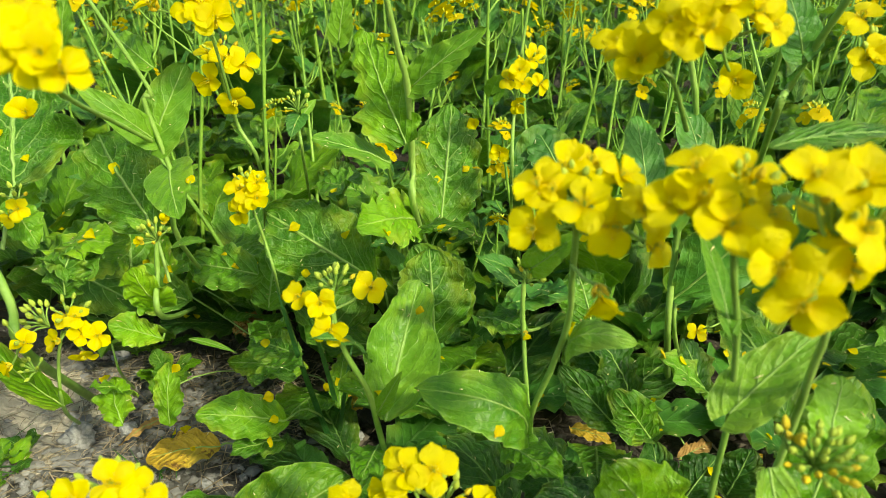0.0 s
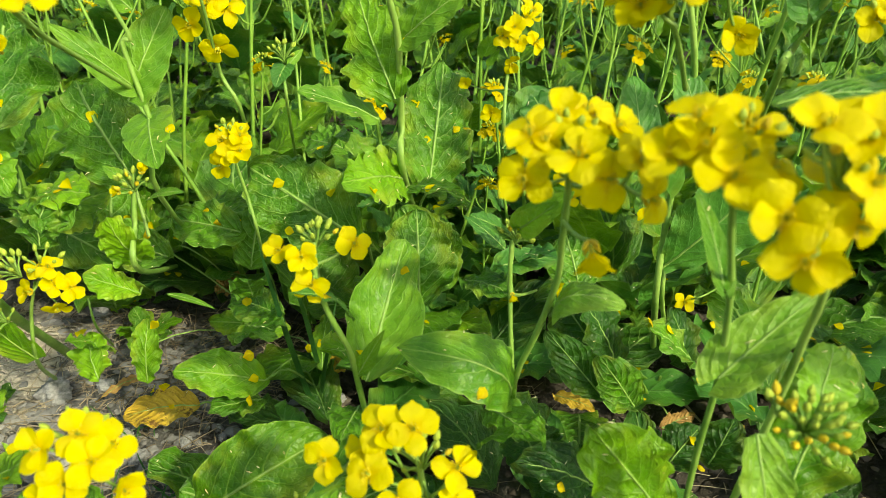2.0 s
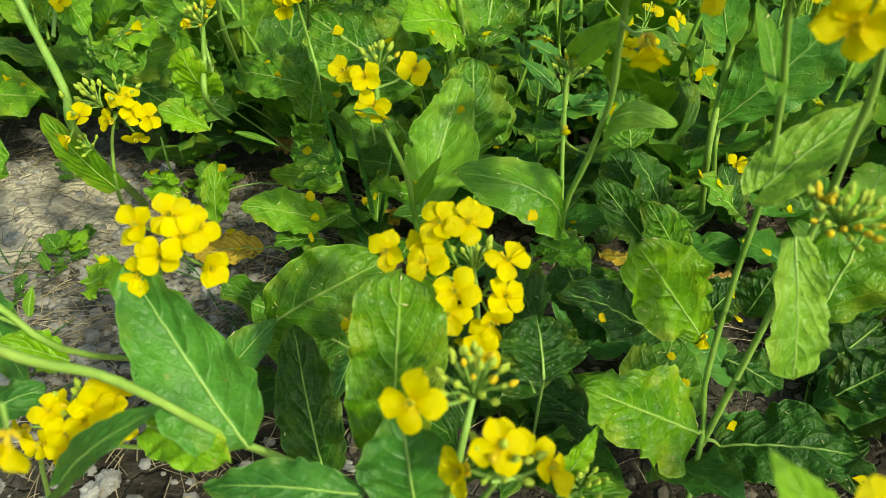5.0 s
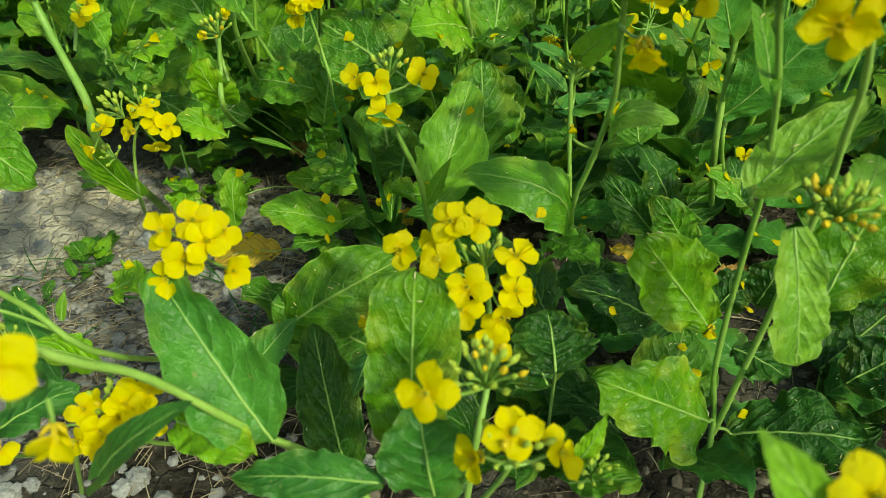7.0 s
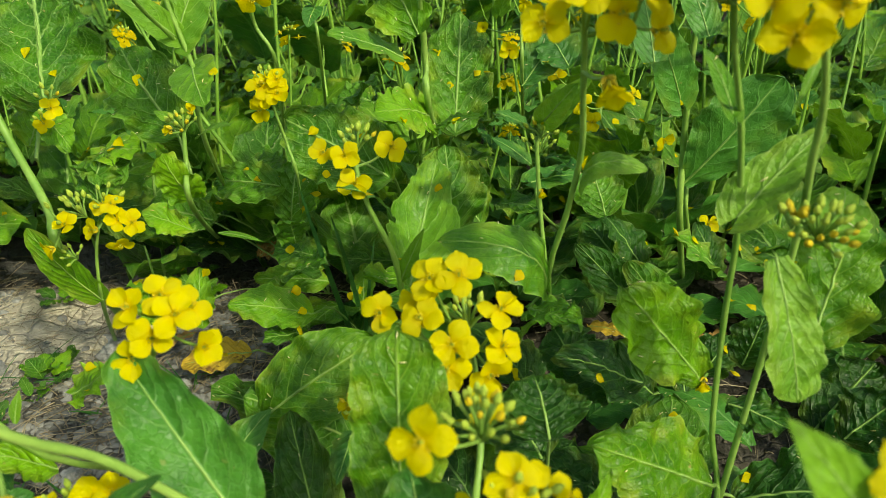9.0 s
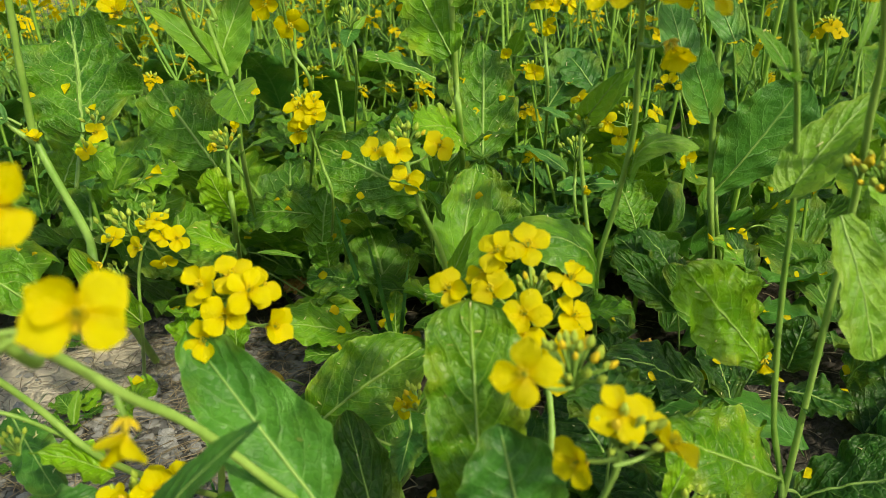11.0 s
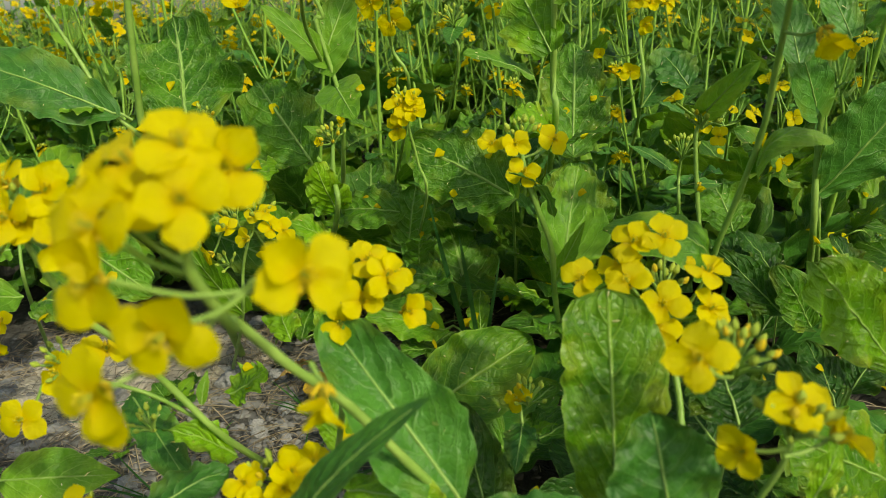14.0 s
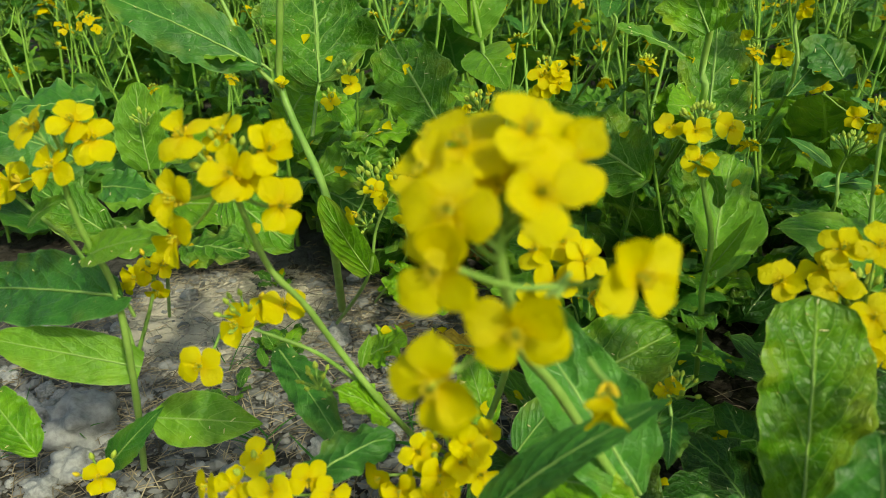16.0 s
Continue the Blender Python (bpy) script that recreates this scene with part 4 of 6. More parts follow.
leaf(p, (0.0585, 0.2600, 0.0520), (0.0472, 0.2800, 0.0686), 0.0340, (0, -0.7, 0.7), "broad", LEAF_DEEP_SHADED, arch=0.07, crinkle=0.9, teeth=0.10)
leaf(p, (0.0846, 0.2400, 0.0614), (0.0495, 0.2600, 0.0554), 0.0360, (0, -0.6, 0.8), "broad", LEAF_DEEP_SHADED, arch=0.07, crinkle=0.9, teeth=0.10)
leaf(p, (0.0284, 0.1850, 0.0669), (0.0138, 0.2050, 0.0861), 0.0360, (0.1, -0.7, 0.6), "broad", LEAF_DEEP_SHADED, arch=0.07, crinkle=0.9, teeth=0.10)

# left-middle plant with a bud knot and heart-shaped leaf
p = plant_at((-0.2231, 0.5516, 0.0000), "mustard plant with a green bud knot and smooth heart-shaped leaf")
stem(p, [(-0.2231, 0.5516, 0.0000), (-0.1398, 0.3000, 0.1377), (-0.1383, 0.3000, 0.1627), (-0.1368, 0.3020, 0.1787)], 0.0026, 0.0015)
buds(p, (-0.1369, 0.3020, 0.1810), (0, -0.3, 1), 16, 0.007, seed=31, gold=0.25)
flower(p, (-0.1419, 0.2970, 0.1797), (-0.6, -0.5, 0.5), 0.006, 0.3, (-0.1373, 0.3020, 0.1789), open_=0.2)
flower(p, (-0.1321, 0.3030, 0.1879), (0.2, -0.2, 1), 0.007, 0.3, (-0.1354, 0.3020, 0.1819), open_=0.1)
leaf(p, (-0.1313, 0.3020, 0.1745), (-0.1065, 0.2850, 0.1858), 0.0084, UP, "lance", LEAF_SMOOTH, crinkle=0.3, teeth=0)
leaf(p, (-0.1395, 0.3040, 0.1810), (-0.1532, 0.3100, 0.1873), 0.0070, UP, "lance", LEAF_SMOOTH, crinkle=0.3, teeth=0)
leaf(p, (-0.1390, 0.3000, 0.1424), (-0.1434, 0.2850, 0.1729), 0.0220, TO_CAM, "strap", LEAF_FRESH, crinkle=0.9, teeth=0.12)
leaf(p, (-0.1418, 0.3000, 0.1248), (-0.1605, 0.2850, 0.1417), 0.0166, (0, -0.6, 0.8), "obovate", LEAF_FRESH, teeth=0.1, root=(-0.1407, 0.3000, 0.1280))
leaf(p, (-0.1331, 0.3100, 0.1185), (-0.1055, 0.3000, 0.1163), 0.0040, UP, "lance", LEAF_SMOOTH, crinkle=0.2, teeth=0)

# tall leaning stems behind it
p = plant_at((-0.2069, 0.5771, 0.0000), "slender mustard plant with broad pale clasping leaves")
stem(p, [(-0.2069, 0.5771, 0.0000), (-0.1395, 0.3350, 0.1632), (-0.1373, 0.3350, 0.1983), (-0.1448, 0.3350, 0.2377), (-0.1411, 0.3350, 0.2431), (-0.1605, 0.3300, 0.2871)], 0.0022, 0.0014)
leaf(p, (-0.1383, 0.3350, 0.2032), (-0.1231, 0.3000, 0.1906), 0.0274, (0.0, -0.9, 0.5), "clasp", LEAF_SMOOTH, arch=0.05, crinkle=0.3, teeth=0.02)
leaf(p, (-0.1468, 0.3350, 0.2115), (-0.1275, 0.3500, 0.2533), 0.0257, (-0.1, -0.95, 0.2), "strap", LEAF_SMOOTH, arch=0.03, crinkle=0.4, teeth=0.02)
leaf(p, (-0.1440, 0.3350, 0.2194), (-0.1693, 0.3200, 0.2489), 0.0155, (0, -0.8, 0.6), "clasp", LEAF_SMOOTH, crinkle=0.4, teeth=0)
leaf(p, (-0.1379, 0.3350, 0.2538), (-0.1650, 0.3600, 0.2659), 0.0166, TO_CAM, "lance", LEAF_SMOOTH)
leaf(p, (-0.1603, 0.3000, 0.2672), (-0.1523, 0.3000, 0.2918), 0.0105, TO_CAM, "lance", LEAF_SMOOTH)

stem(p, [(-0.1448, 0.3350, 0.2179), (-0.1401, 0.2900, 0.2396), (-0.1229, 0.2300, 0.2619), (-0.1033, 0.1800, 0.2807), (-0.0970, 0.1650, 0.2900)], 0.0016, 0.0010)
raceme(p, (-0.1003, 0.1700, 0.2826), (-0.0994, 0.1680, 0.2921), [(-0.0953, 0.1600, 0.2956), (-0.0904, 0.1580, 0.2935), (-0.0917, 0.1550, 0.2891), (-0.0873, 0.1550, 0.2897), (-0.0839, 0.1550, 0.2855), (-0.0982, 0.1600, 0.2895), (-0.0948, 0.1650, 0.2986), (-0.1010, 0.1600, 0.2932)], 0.0118, nbuds=4, seed=151, lean=(0, -1.0, 0.4))

# small head on a thin stem
p = plant_at((-0.1427, 0.5341, 0.0000), "slender mustard stem with a small dense flower head")
stem(p, [(-0.1427, 0.5341, 0.0000), (-0.0973, 0.3600, 0.1256), (-0.0989, 0.3520, 0.1547), (-0.1020, 0.3470, 0.1770), (-0.1025, 0.3450, 0.1890)], 0.0015, 0.0010)
raceme(p, (-0.1034, 0.3480, 0.1749), (-0.1036, 0.3480, 0.1911), [(-0.1060, 0.3420, 0.1901), (-0.0974, 0.3440, 0.1925), (-0.1041, 0.3400, 0.1845), (-0.0966, 0.3380, 0.1862), (-0.1076, 0.3420, 0.1774), (-0.1028, 0.3480, 0.1926)], 0.0131, nbuds=8, seed=41, lean=(0, -0.7, 0.6))
p = plant_at((-0.1784, 0.6231, 0.0000), "mustard plant with a loose group of open yellow flowers")
stem(p, [(-0.1784, 0.6231, 0.0000), (-0.1055, 0.3850, 0.1796), (-0.1086, 0.3600, 0.2199), (-0.1114, 0.3520, 0.2479), (-0.1115, 0.3520, 0.2576)], 0.0018, 0.0011)
raceme(p, (-0.1104, 0.3520, 0.2451), (-0.1106, 0.3540, 0.2586), [(-0.1156, 0.3460, 0.2458), (-0.1064, 0.3460, 0.2559), (-0.0989, 0.3480, 0.2536), (-0.1158, 0.3540, 0.2572), (-0.1052, 0.3500, 0.2350)], 0.0155, nbuds=5, seed=42, lean=(0, -1.0, 0.4))
stem(p, [(-0.1086, 0.3600, 0.2199), (-0.1053, 0.3300, 0.2650), (-0.1092, 0.3250, 0.2804)], 0.0013, 0.0009)
raceme(p, (-0.1090, 0.3260, 0.2754), (-0.1108, 0.3280, 0.2849), [(-0.1005, 0.3200, 0.2781), (-0.1054, 0.3220, 0.2831), (-0.1125, 0.3240, 0.2817), (-0.1309, 0.3300, 0.2828), (-0.1109, 0.3300, 0.2883)], 0.0155, nbuds=5, seed=43, lean=(0, -1.0, 0.4))

# left thick stem, bent at a joint
p = plant_at((-0.2546, 0.4137, 0.0000), "thick bent mustard stem with very large dark leaves")
stem(p, [(-0.2546, 0.4137, 0.0000), (-0.2251, 0.3150, 0.1082), (-0.2319, 0.3250, 0.1324), (-0.2595, 0.3500, 0.1785), (-0.2554, 0.3450, 0.2130), (-0.2463, 0.3380, 0.2616), (-0.2398, 0.3300, 0.2908)], 0.0042, 0.0024, n=28)
stem(p, [(-0.2595, 0.3500, 0.1785), (-0.2742, 0.3450, 0.1989), (-0.2897, 0.3500, 0.2299), (-0.3015, 0.3500, 0.2573)], 0.0024, 0.0014)
leaf(p, (-0.2708, 0.3400, 0.1978), (-0.3538, 0.3380, 0.2356), 0.0402, (-0.1, -0.75, 0.65), "broad", LEAF_BLUE, arch=0.04, crinkle=0.7, teeth=0.08, root=(-0.2628, 0.3450, 0.1920))
leaf(p, (-0.2432, 0.3750, 0.1800), (-0.2603, 0.4250, 0.2459), 0.0776, (0.05, -0.95, 0.35), "broad", LEAF_DARK, arch=0.03, cup=0.1, crinkle=1.3, teeth=0.18, root=(-0.2417, 0.3450, 0.1537))
leaf(p, (-0.1682, 0.3700, 0.1565), (-0.2034, 0.4000, 0.2034), 0.0535, (0, -0.9, 0.45), "broad", LEAF_DARK, crinkle=1.2, teeth=0.12, root=(-0.1599, 0.3600, 0.1259))
leaf(p, (-0.2355, 0.3520, 0.1790), (-0.2114, 0.3300, 0.1626), 0.0196, UP, "broad", LEAF_FRESH, teeth=0.2)
leaf(p, (-0.2163, 0.3600, 0.1479), (-0.1953, 0.3400, 0.1382), 0.0308, UP, "broad", LEAF_DARK)
leaf(p, (-0.2273, 0.3700, 0.1428), (-0.1829, 0.3500, 0.1556), 0.0338, UP, "broad", LEAF_FRESH, teeth=0.06)
leaf(p, (-0.2755, 0.3400, 0.2004), (-0.3012, 0.3300, 0.2023), 0.0190, UP, "lance", LEAF_SMOOTH)
leaf(p, (-0.4125, 0.4400, 0.0699), (-0.3102, 0.4200, 0.0823), 0.0500, (0, -0.75, 0.65), "broad", LEAF_FRESH, crinkle=1.0, teeth=0.10)
raceme(p, (-0.2284, 0.3400, 0.1678), (-0.2259, 0.3380, 0.1774), [(-0.2252, 0.3350, 0.1764)], 0.0091, nbuds=5, seed=51, spread=0.004)
flower(p, (-0.2579, 0.3470, 0.1839), (0, -0.4, 0.9), 0.009, 0.2, (-0.2589, 0.3500, 0.1810), open_=0.6)
raceme(p, (-0.2097, 0.3200, 0.1877), (-0.2095, 0.3200, 0.1937), [(-0.2072, 0.3150, 0.1897)], 0.0103, nbuds=5, seed=52, spread=0.005)
flower(p, (-0.1635, 0.2700, 0.2482), (0.1, -0.6, 0.4), 0.013, 0.3, (-0.1646, 0.2800, 0.2549), open_=0.4)

# low plant with a narrow head, buds and long leaf at the edge of the bare soil
p = plant_at((-0.2528, 0.3868, 0.0000), "small mustard plant with a long leaf and buds beside bare soil")
stem(p, [(-0.2528, 0.3868, 0.0000), (-0.2010, 0.2980, 0.0822), (-0.1909, 0.2880, 0.1173), (-0.1807, 0.2820, 0.1403)], 0.0018, 0.0010)
raceme(p, (-0.1816, 0.2820, 0.1339), (-0.1759, 0.2820, 0.1497), [(-0.1703, 0.2780, 0.1507), (-0.1757, 0.2800, 0.1491), (-0.1678, 0.2760, 0.1426), (-0.1625, 0.2780, 0.1405), (-0.1833, 0.2790, 0.1369), (-0.1723, 0.2800, 0.1281)], 0.0108, nbuds=8, seed=61, lean=(0, -0.8, 0.6))
buds(p, (-0.1887, 0.2820, 0.1457), (-0.4, -0.3, 0.8), 12, 0.008, 0.0046, seed=62, gold=0.1)
leaf(p, (-0.1965, 0.2920, 0.0891), (-0.2172, 0.2800, 0.1387), 0.0200, (-0.2, -0.8, 0.6), "strap", LEAF_FRESH, crinkle=0.4, teeth=0.0)
stem(p, [(-0.2319, 0.4284, 0.0000), (-0.1846, 0.3300, 0.0833), (-0.1829, 0.3250, 0.1053)], 0.0014, 0.0008)
leaf(p, (-0.1816, 0.3350, 0.0641), (-0.1914, 0.3100, 0.0868), 0.0171, UP, "broad", LEAF_FRESH, crinkle=1.2, teeth=0.2)
leaf(p, (-0.1625, 0.3300, 0.0466), (-0.1623, 0.3450, 0.0805), 0.0189, TO_CAM, "broad", LEAF_FRESH, crinkle=1.2, teeth=0.1)
leaf(p, (-0.1795, 0.3100, 0.0629), (-0.1896, 0.3300, 0.0791), 0.0224, TO_CAM, "broad", LEAF_FRESH, crinkle=1.3, teeth=0.2)
buds(p, (-0.1913, 0.2700, 0.1269), (-0.2, -0.5, 0.7), 8, 0.005, 0.003, seed=63, gold=0)
leaf(p, (-0.1907, 0.3810, 0.0100), (-0.2082, 0.3503, 0.0120), 0.0081, (0, 0, 1), "lance", LEAF_DRY, crinkle=1.5)
leaf(p, (-0.1483, 0.4300, 0.1149), (-0.1193, 0.4200, 0.1112), 0.0388, UP, "broad", LEAF_DARK)

# yellowed leaf on the soil and green leaves over it
p = plant_at((-0.1358, 0.3587, 0.0000), "low mustard seedling with a spotted yellow dying leaf", category="plant")
leaf(p, (-0.1447, 0.3503, 0.0120), (-0.1870, 0.3395, 0.0100), 0.0329, (0.0, -0.15, 1), "broad", LEAF_YELLOW, crinkle=0.6, teeth=0.06, label="yellow dying leaf with brown spots", root=(-0.1335, 0.3641, 0.0000))
leaf(p, (-0.0878, 0.3100, 0.0649), (-0.1296, 0.2920, 0.0831), 0.0280, (0, -0.55, 0.85), "broad", LEAF_FRESH, crinkle=0.9, teeth=0.06, root=(-0.0717, 0.3813, 0.0000))
leaf(p, (-0.0908, 0.3100, 0.0509), (-0.1109, 0.2850, 0.0647), 0.0217, UP, "broad", LEAF_DARK)
leaf(p, (-0.1103, 0.3600, 0.0661), (-0.0854, 0.3300, 0.0830), 0.0393, UP, "broad", LEAF_DARK, label="green leaf with a dry torn edge")
leaf(p, (-0.1046, 0.3600, 0.0868), (-0.1008, 0.3400, 0.1108), 0.0250, UP, "broad", LEAF_DARK)
leaf(p, (-0.1542, 0.4576, 0.0300), (-0.1402, 0.4747, 0.0350), 0.0136, (0, -0.4, 1), "broad", LEAF_DRY, crinkle=1.6, label="withered brown leaf")
leaf(p, (-0.0675, 0.3804, 0.0120), (-0.0561, 0.4076, 0.0120), 0.0172, (0, -0.3, 1), "broad", LEAF_YELLOW, crinkle=1.2)
leaf(p, (-0.0579, 0.2300, 0.0400), (-0.1032, 0.2200, 0.0767), 0.0528, (0, -0.5, 0.85), "broad", LEAF_DARK, crinkle=0.4, teeth=0)

# grass tuft among the leaves
p = plant_at((-0.0717, 0.3813, 0.0000), "tuft of narrow dark green grass blades", group="", category="grass", name="grass_tuft")
leaf(p, (-0.0732, 0.3641, 0.0000), (-0.0940, 0.3450, 0.1317), 0.0066, TO_CAM, "blade", GRASS, arch=0.04, crinkle=0.1, teeth=0, rib=0)
leaf(p, (-0.0698, 0.3813, 0.0000), (-0.0776, 0.3450, 0.1115), 0.0059, TO_CAM, "blade", GRASS, arch=-0.05, crinkle=0.1, teeth=0, rib=0)
leaf(p, (-0.0701, 0.3698, 0.0000), (-0.0532, 0.3500, 0.0931), 0.0047, TO_CAM, "blade", GRASS, arch=0.04, crinkle=0.1, teeth=0, rib=0)

# round leaf with pale veins and the small flower before it
p = plant_at((-0.0668, 0.2478, 0.0000), "low mustard plant with a pale-veined round leaf and one small flower")
leaf(p, (-0.0949, 0.2150, 0.0671), (-0.0412, 0.2350, 0.0955), 0.0446, (0.0, -0.7, 0.7), "broad", LEAF_MID, arch=0.08, cup=0.1, crinkle=0.7, teeth=0.03)
leaf(p, (-0.0611, 0.1650, 0.0287), (-0.0741, 0.1900, 0.0925), 0.0278, (0.1, -0.7, 0.6), "strap", LEAF_DEEP_SHADED, crinkle=1.0, teeth=0.08)
leaf(p, (-0.1096, 0.1900, 0.0574), (-0.0881, 0.2100, 0.0773), 0.0198, (0, -0.5, 0.8), "lance", LEAF_BLUE, crinkle=0.3, teeth=0.05)
stem(p, [(-0.0668, 0.2478, 0.0000), (-0.0497, 0.1900, 0.0634), (-0.0493, 0.1960, 0.0874)], 0.0016, 0.001)
raceme(p, (-0.0461, 0.1960, 0.0816), (-0.0457, 0.1970, 0.0879), [(-0.0503, 0.1950, 0.0895)], 0.0097, nbuds=12, seed=71, spread=0.008)
leaf(p, (-0.0466, 0.1900, 0.0747), (-0.0357, 0.1800, 0.0867), 0.0060, UP, "lance", LEAF_FRESH)
leaf(p, (-0.0486, 0.1900, 0.0804), (-0.0531, 0.1650, 0.0753), 0.0136, UP, "lance", LEAF_BLUE)

# head over the tall pale leaf in the middle foreground
p = plant_at((-0.0084, 0.1396, 0.0000), "mustard plant with a full head over a broad pale leaf")
stem(p, [(-0.0084, 0.1396, 0.0000), (-0.0018, 0.1350, 0.0825), (0.0025, 0.1500, 0.1079), (0.0016, 0.1640, 0.1280), (-0.0007, 0.1700, 0.1440)], 0.0024, 0.0013)
raceme(p, (0.0017, 0.1640, 0.1253), (-0.0003, 0.1700, 0.1451),
       [(-0.0027, 0.1580, 0.1691), (-0.0120, 0.1600, 0.1671), (-0.0163, 0.1600, 0.1601), (-0.0151, 0.1520, 0.1572), (-0.0285, 0.1580, 0.1565), (-0.0056, 0.1460, 0.1514), (-0.0074, 0.1440, 0.1439), (0.0061, 0.1460, 0.1398), (0.0101, 0.1540, 0.1583), (0.0098, 0.1500, 0.1473), (0.0032, 0.1340, 0.1378)],
       0.0130, nbuds=14, seed=81, lean=(0, -0.95, 0.5))
leaf(p, (-0.0239, 0.1200, 0.0918), (-0.0226, 0.1460, 0.1577), 0.0315, (0, -0.9, 0.4), "tongue", LEAF_MID, arch=0.04, cup=0.12, crinkle=0.8, teeth=0.07)
leaf(p, (-0.0132, 0.1000, 0.1056), (-0.0179, 0.1050, 0.1405), 0.0313, (0, -0.9, 0.45), "broad", LEAF_BLUE, crinkle=0.6, teeth=0.06)
raceme(p, (0.0008, 0.1000, 0.1429), (0.0012, 0.1040, 0.1542), [(-0.0126, 0.0860, 0.1664)], 0.0122, nbuds=26, seed=82, spread=0.009, lean=(0, -0.9, 0.45))
raceme(p, (0.0065, 0.0850, 0.1388), (0.0090, 0.0850, 0.1481), [(0.0082, 0.0840, 0.1561), (0.0211, 0.0880, 0.1440), (-0.0005, 0.0880, 0.1403), (0.0096, 0.0860, 0.1536)], 0.0120, nbuds=14, seed=83, lean=(0, -0.9, 0.45))
stem(p, [(-0.0062, 0.1000, 0.0884), (0.0067, 0.0880, 0.1323), (0.0092, 0.0860, 0.1446)], 0.0014, 0.0010)
leaf(p, (0.0325, 0.1200, 0.0967), (0.0413, 0.1250, 0.1183), 0.0077, TO_CAM, "lance", LEAF_FRESH)
buds(p, (0.0384, 0.1200, 0.0942), (0, -0.3, 1), 14, 0.007, 0.0035, seed=84, gold=0)
leaf(p, (0.0293, 0.1700, 0.0906), (0.0257, 0.1900, 0.1058), 0.0370, UP, "broad", LEAF_DEEP_SHADED, root=(0.0346, 0.2103, 0.0000))
leaf(p, (0.0315, 0.1200, 0.0875), (0.0537, 0.1150, 0.0994), 0.0115, UP, "lance", LEAF_DARK)

# head beside the large folded leaf
p = plant_at((-0.1451, 0.1986, 0.0000), "mustard plant with a round head above a large folded leaf")
stem(p, [(-0.1451, 0.1986, 0.0000), (-0.1181, 0.1700, 0.0940), (-0.1101, 0.1600, 0.1324), (-0.1034, 0.1580, 0.1497), (-0.0997, 0.1580, 0.1617)], 0.0022, 0.0012)
raceme(p, (-0.1051, 0.1600, 0.1456), (-0.1008, 0.1600, 0.1603),
       [(-0.1041, 0.1480, 0.1680), (-0.0962, 0.1540, 0.1683), (-0.0897, 0.1460, 0.1658), (-0.0889, 0.1560, 0.1628), (-0.0982, 0.1460, 0.1578), (-0.1061, 0.1460, 0.1505), (-0.0852, 0.1500, 0.1513)],
       0.0126, nbuds=10, seed=91, lean=(0, -0.95, 0.45))
leaf(p, (-0.0705, 0.1200, 0.1016), (-0.1119, 0.1480, 0.1525), 0.0360, (0.15, -0.75, 0.65), "spade", LEAF_BLUE, arch=0.05, cup=0.10, crinkle=0.8, teeth=0.05, fold=0.45)
leaf(p, (-0.1062, 0.1250, 0.1029), (-0.0729, 0.1100, 0.1067), 0.0206, UP, "broad", LEAF_FRESH)
leaf(p, (-0.2148, 0.2000, 0.0944), (-0.1759, 0.1600, 0.0775), 0.0184, UP, "broad", LEAF_BLUE, crinkle=0.8)
leaf(p, (-0.1223, 0.1900, 0.0674), (-0.1326, 0.2050, 0.0945), 0.0181, UP, "broad", LEAF_FRESH)
leaf(p, (-0.0305, 0.1000, 0.1097), (-0.0768, 0.1000, 0.1083), 0.0174, UP, "broad", LEAF_BLUE)

# the plant that leans across in front, its large head nearest of all
p = plant_at((-0.0440, 0.1425, 0.0000), "leaning mustard plant with a very large yellow head close in front")
stem(p, [(-0.0440, 0.1425, 0.0000), (-0.0487, 0.1380, 0.0568), (-0.0779, 0.1200, 0.1067), (-0.0964, 0.1050, 0.1456), (-0.1052, 0.0920, 0.1648), (-0.1120, 0.0800, 0.1834), (-0.1076, 0.0680, 0.1876), (-0.1093, 0.0600, 0.2017), (-0.1099, 0.0600, 0.2100)], 0.0024, 0.0015, n=36)
raceme(p, (-0.1095, 0.0560, 0.2025), (-0.1099, 0.0600, 0.2110),
       [(-0.1152, 0.0580, 0.2234), (-0.1050, 0.0560, 0.2258), (-0.1156, 0.0440, 0.2170), (-0.1030, 0.0480, 0.2189), (-0.0992, 0.0580, 0.2214), (-0.1205, 0.0540, 0.2195), (-0.1102, 0.0560, 0.2189)],
       0.0140, nbuds=10, seed=101, lean=(0, -1.0, 0.4))
raceme(p, (-0.0982, 0.0560, 0.1988), (-0.0974, 0.0580, 0.2021), [(-0.0873, 0.0520, 0.2044), (-0.1054, 0.0380, 0.2015), (-0.1172, 0.0360, 0.1928), (-0.1170, 0.0420, 0.2087)], 0.0142, nbuds=0, seed=102, lean=(0, -0.95, 0.2))
flower(p, (-0.0894, 0.0600, 0.1766), (0.0, -0.5, -0.85), 0.0115, 0.2, (-0.0927, 0.0660, 0.1804), open_=0.25)
leaf(p, (-0.1122, 0.0900, 0.1189), (-0.0722, 0.0850, 0.1601), 0.0141, UP, "clasp", LEAF_BLUE, crinkle=0.3, teeth=0)

# left group of the last seconds
p = plant_at((-0.1791, 0.2574, 0.0000), "mustard plant with loose yellow flowers leaning over bare soil")
stem(p, [(-0.1595, 0.2550, 0.0000), (-0.1587, 0.1700, 0.0876), (-0.1738, 0.1600, 0.1206), (-0.1801, 0.1480, 0.1448), (-0.1860, 0.1380, 0.1615), (-0.1887, 0.1320, 0.1789), (-0.1922, 0.1300, 0.1967)], 0.0022, 0.0012)
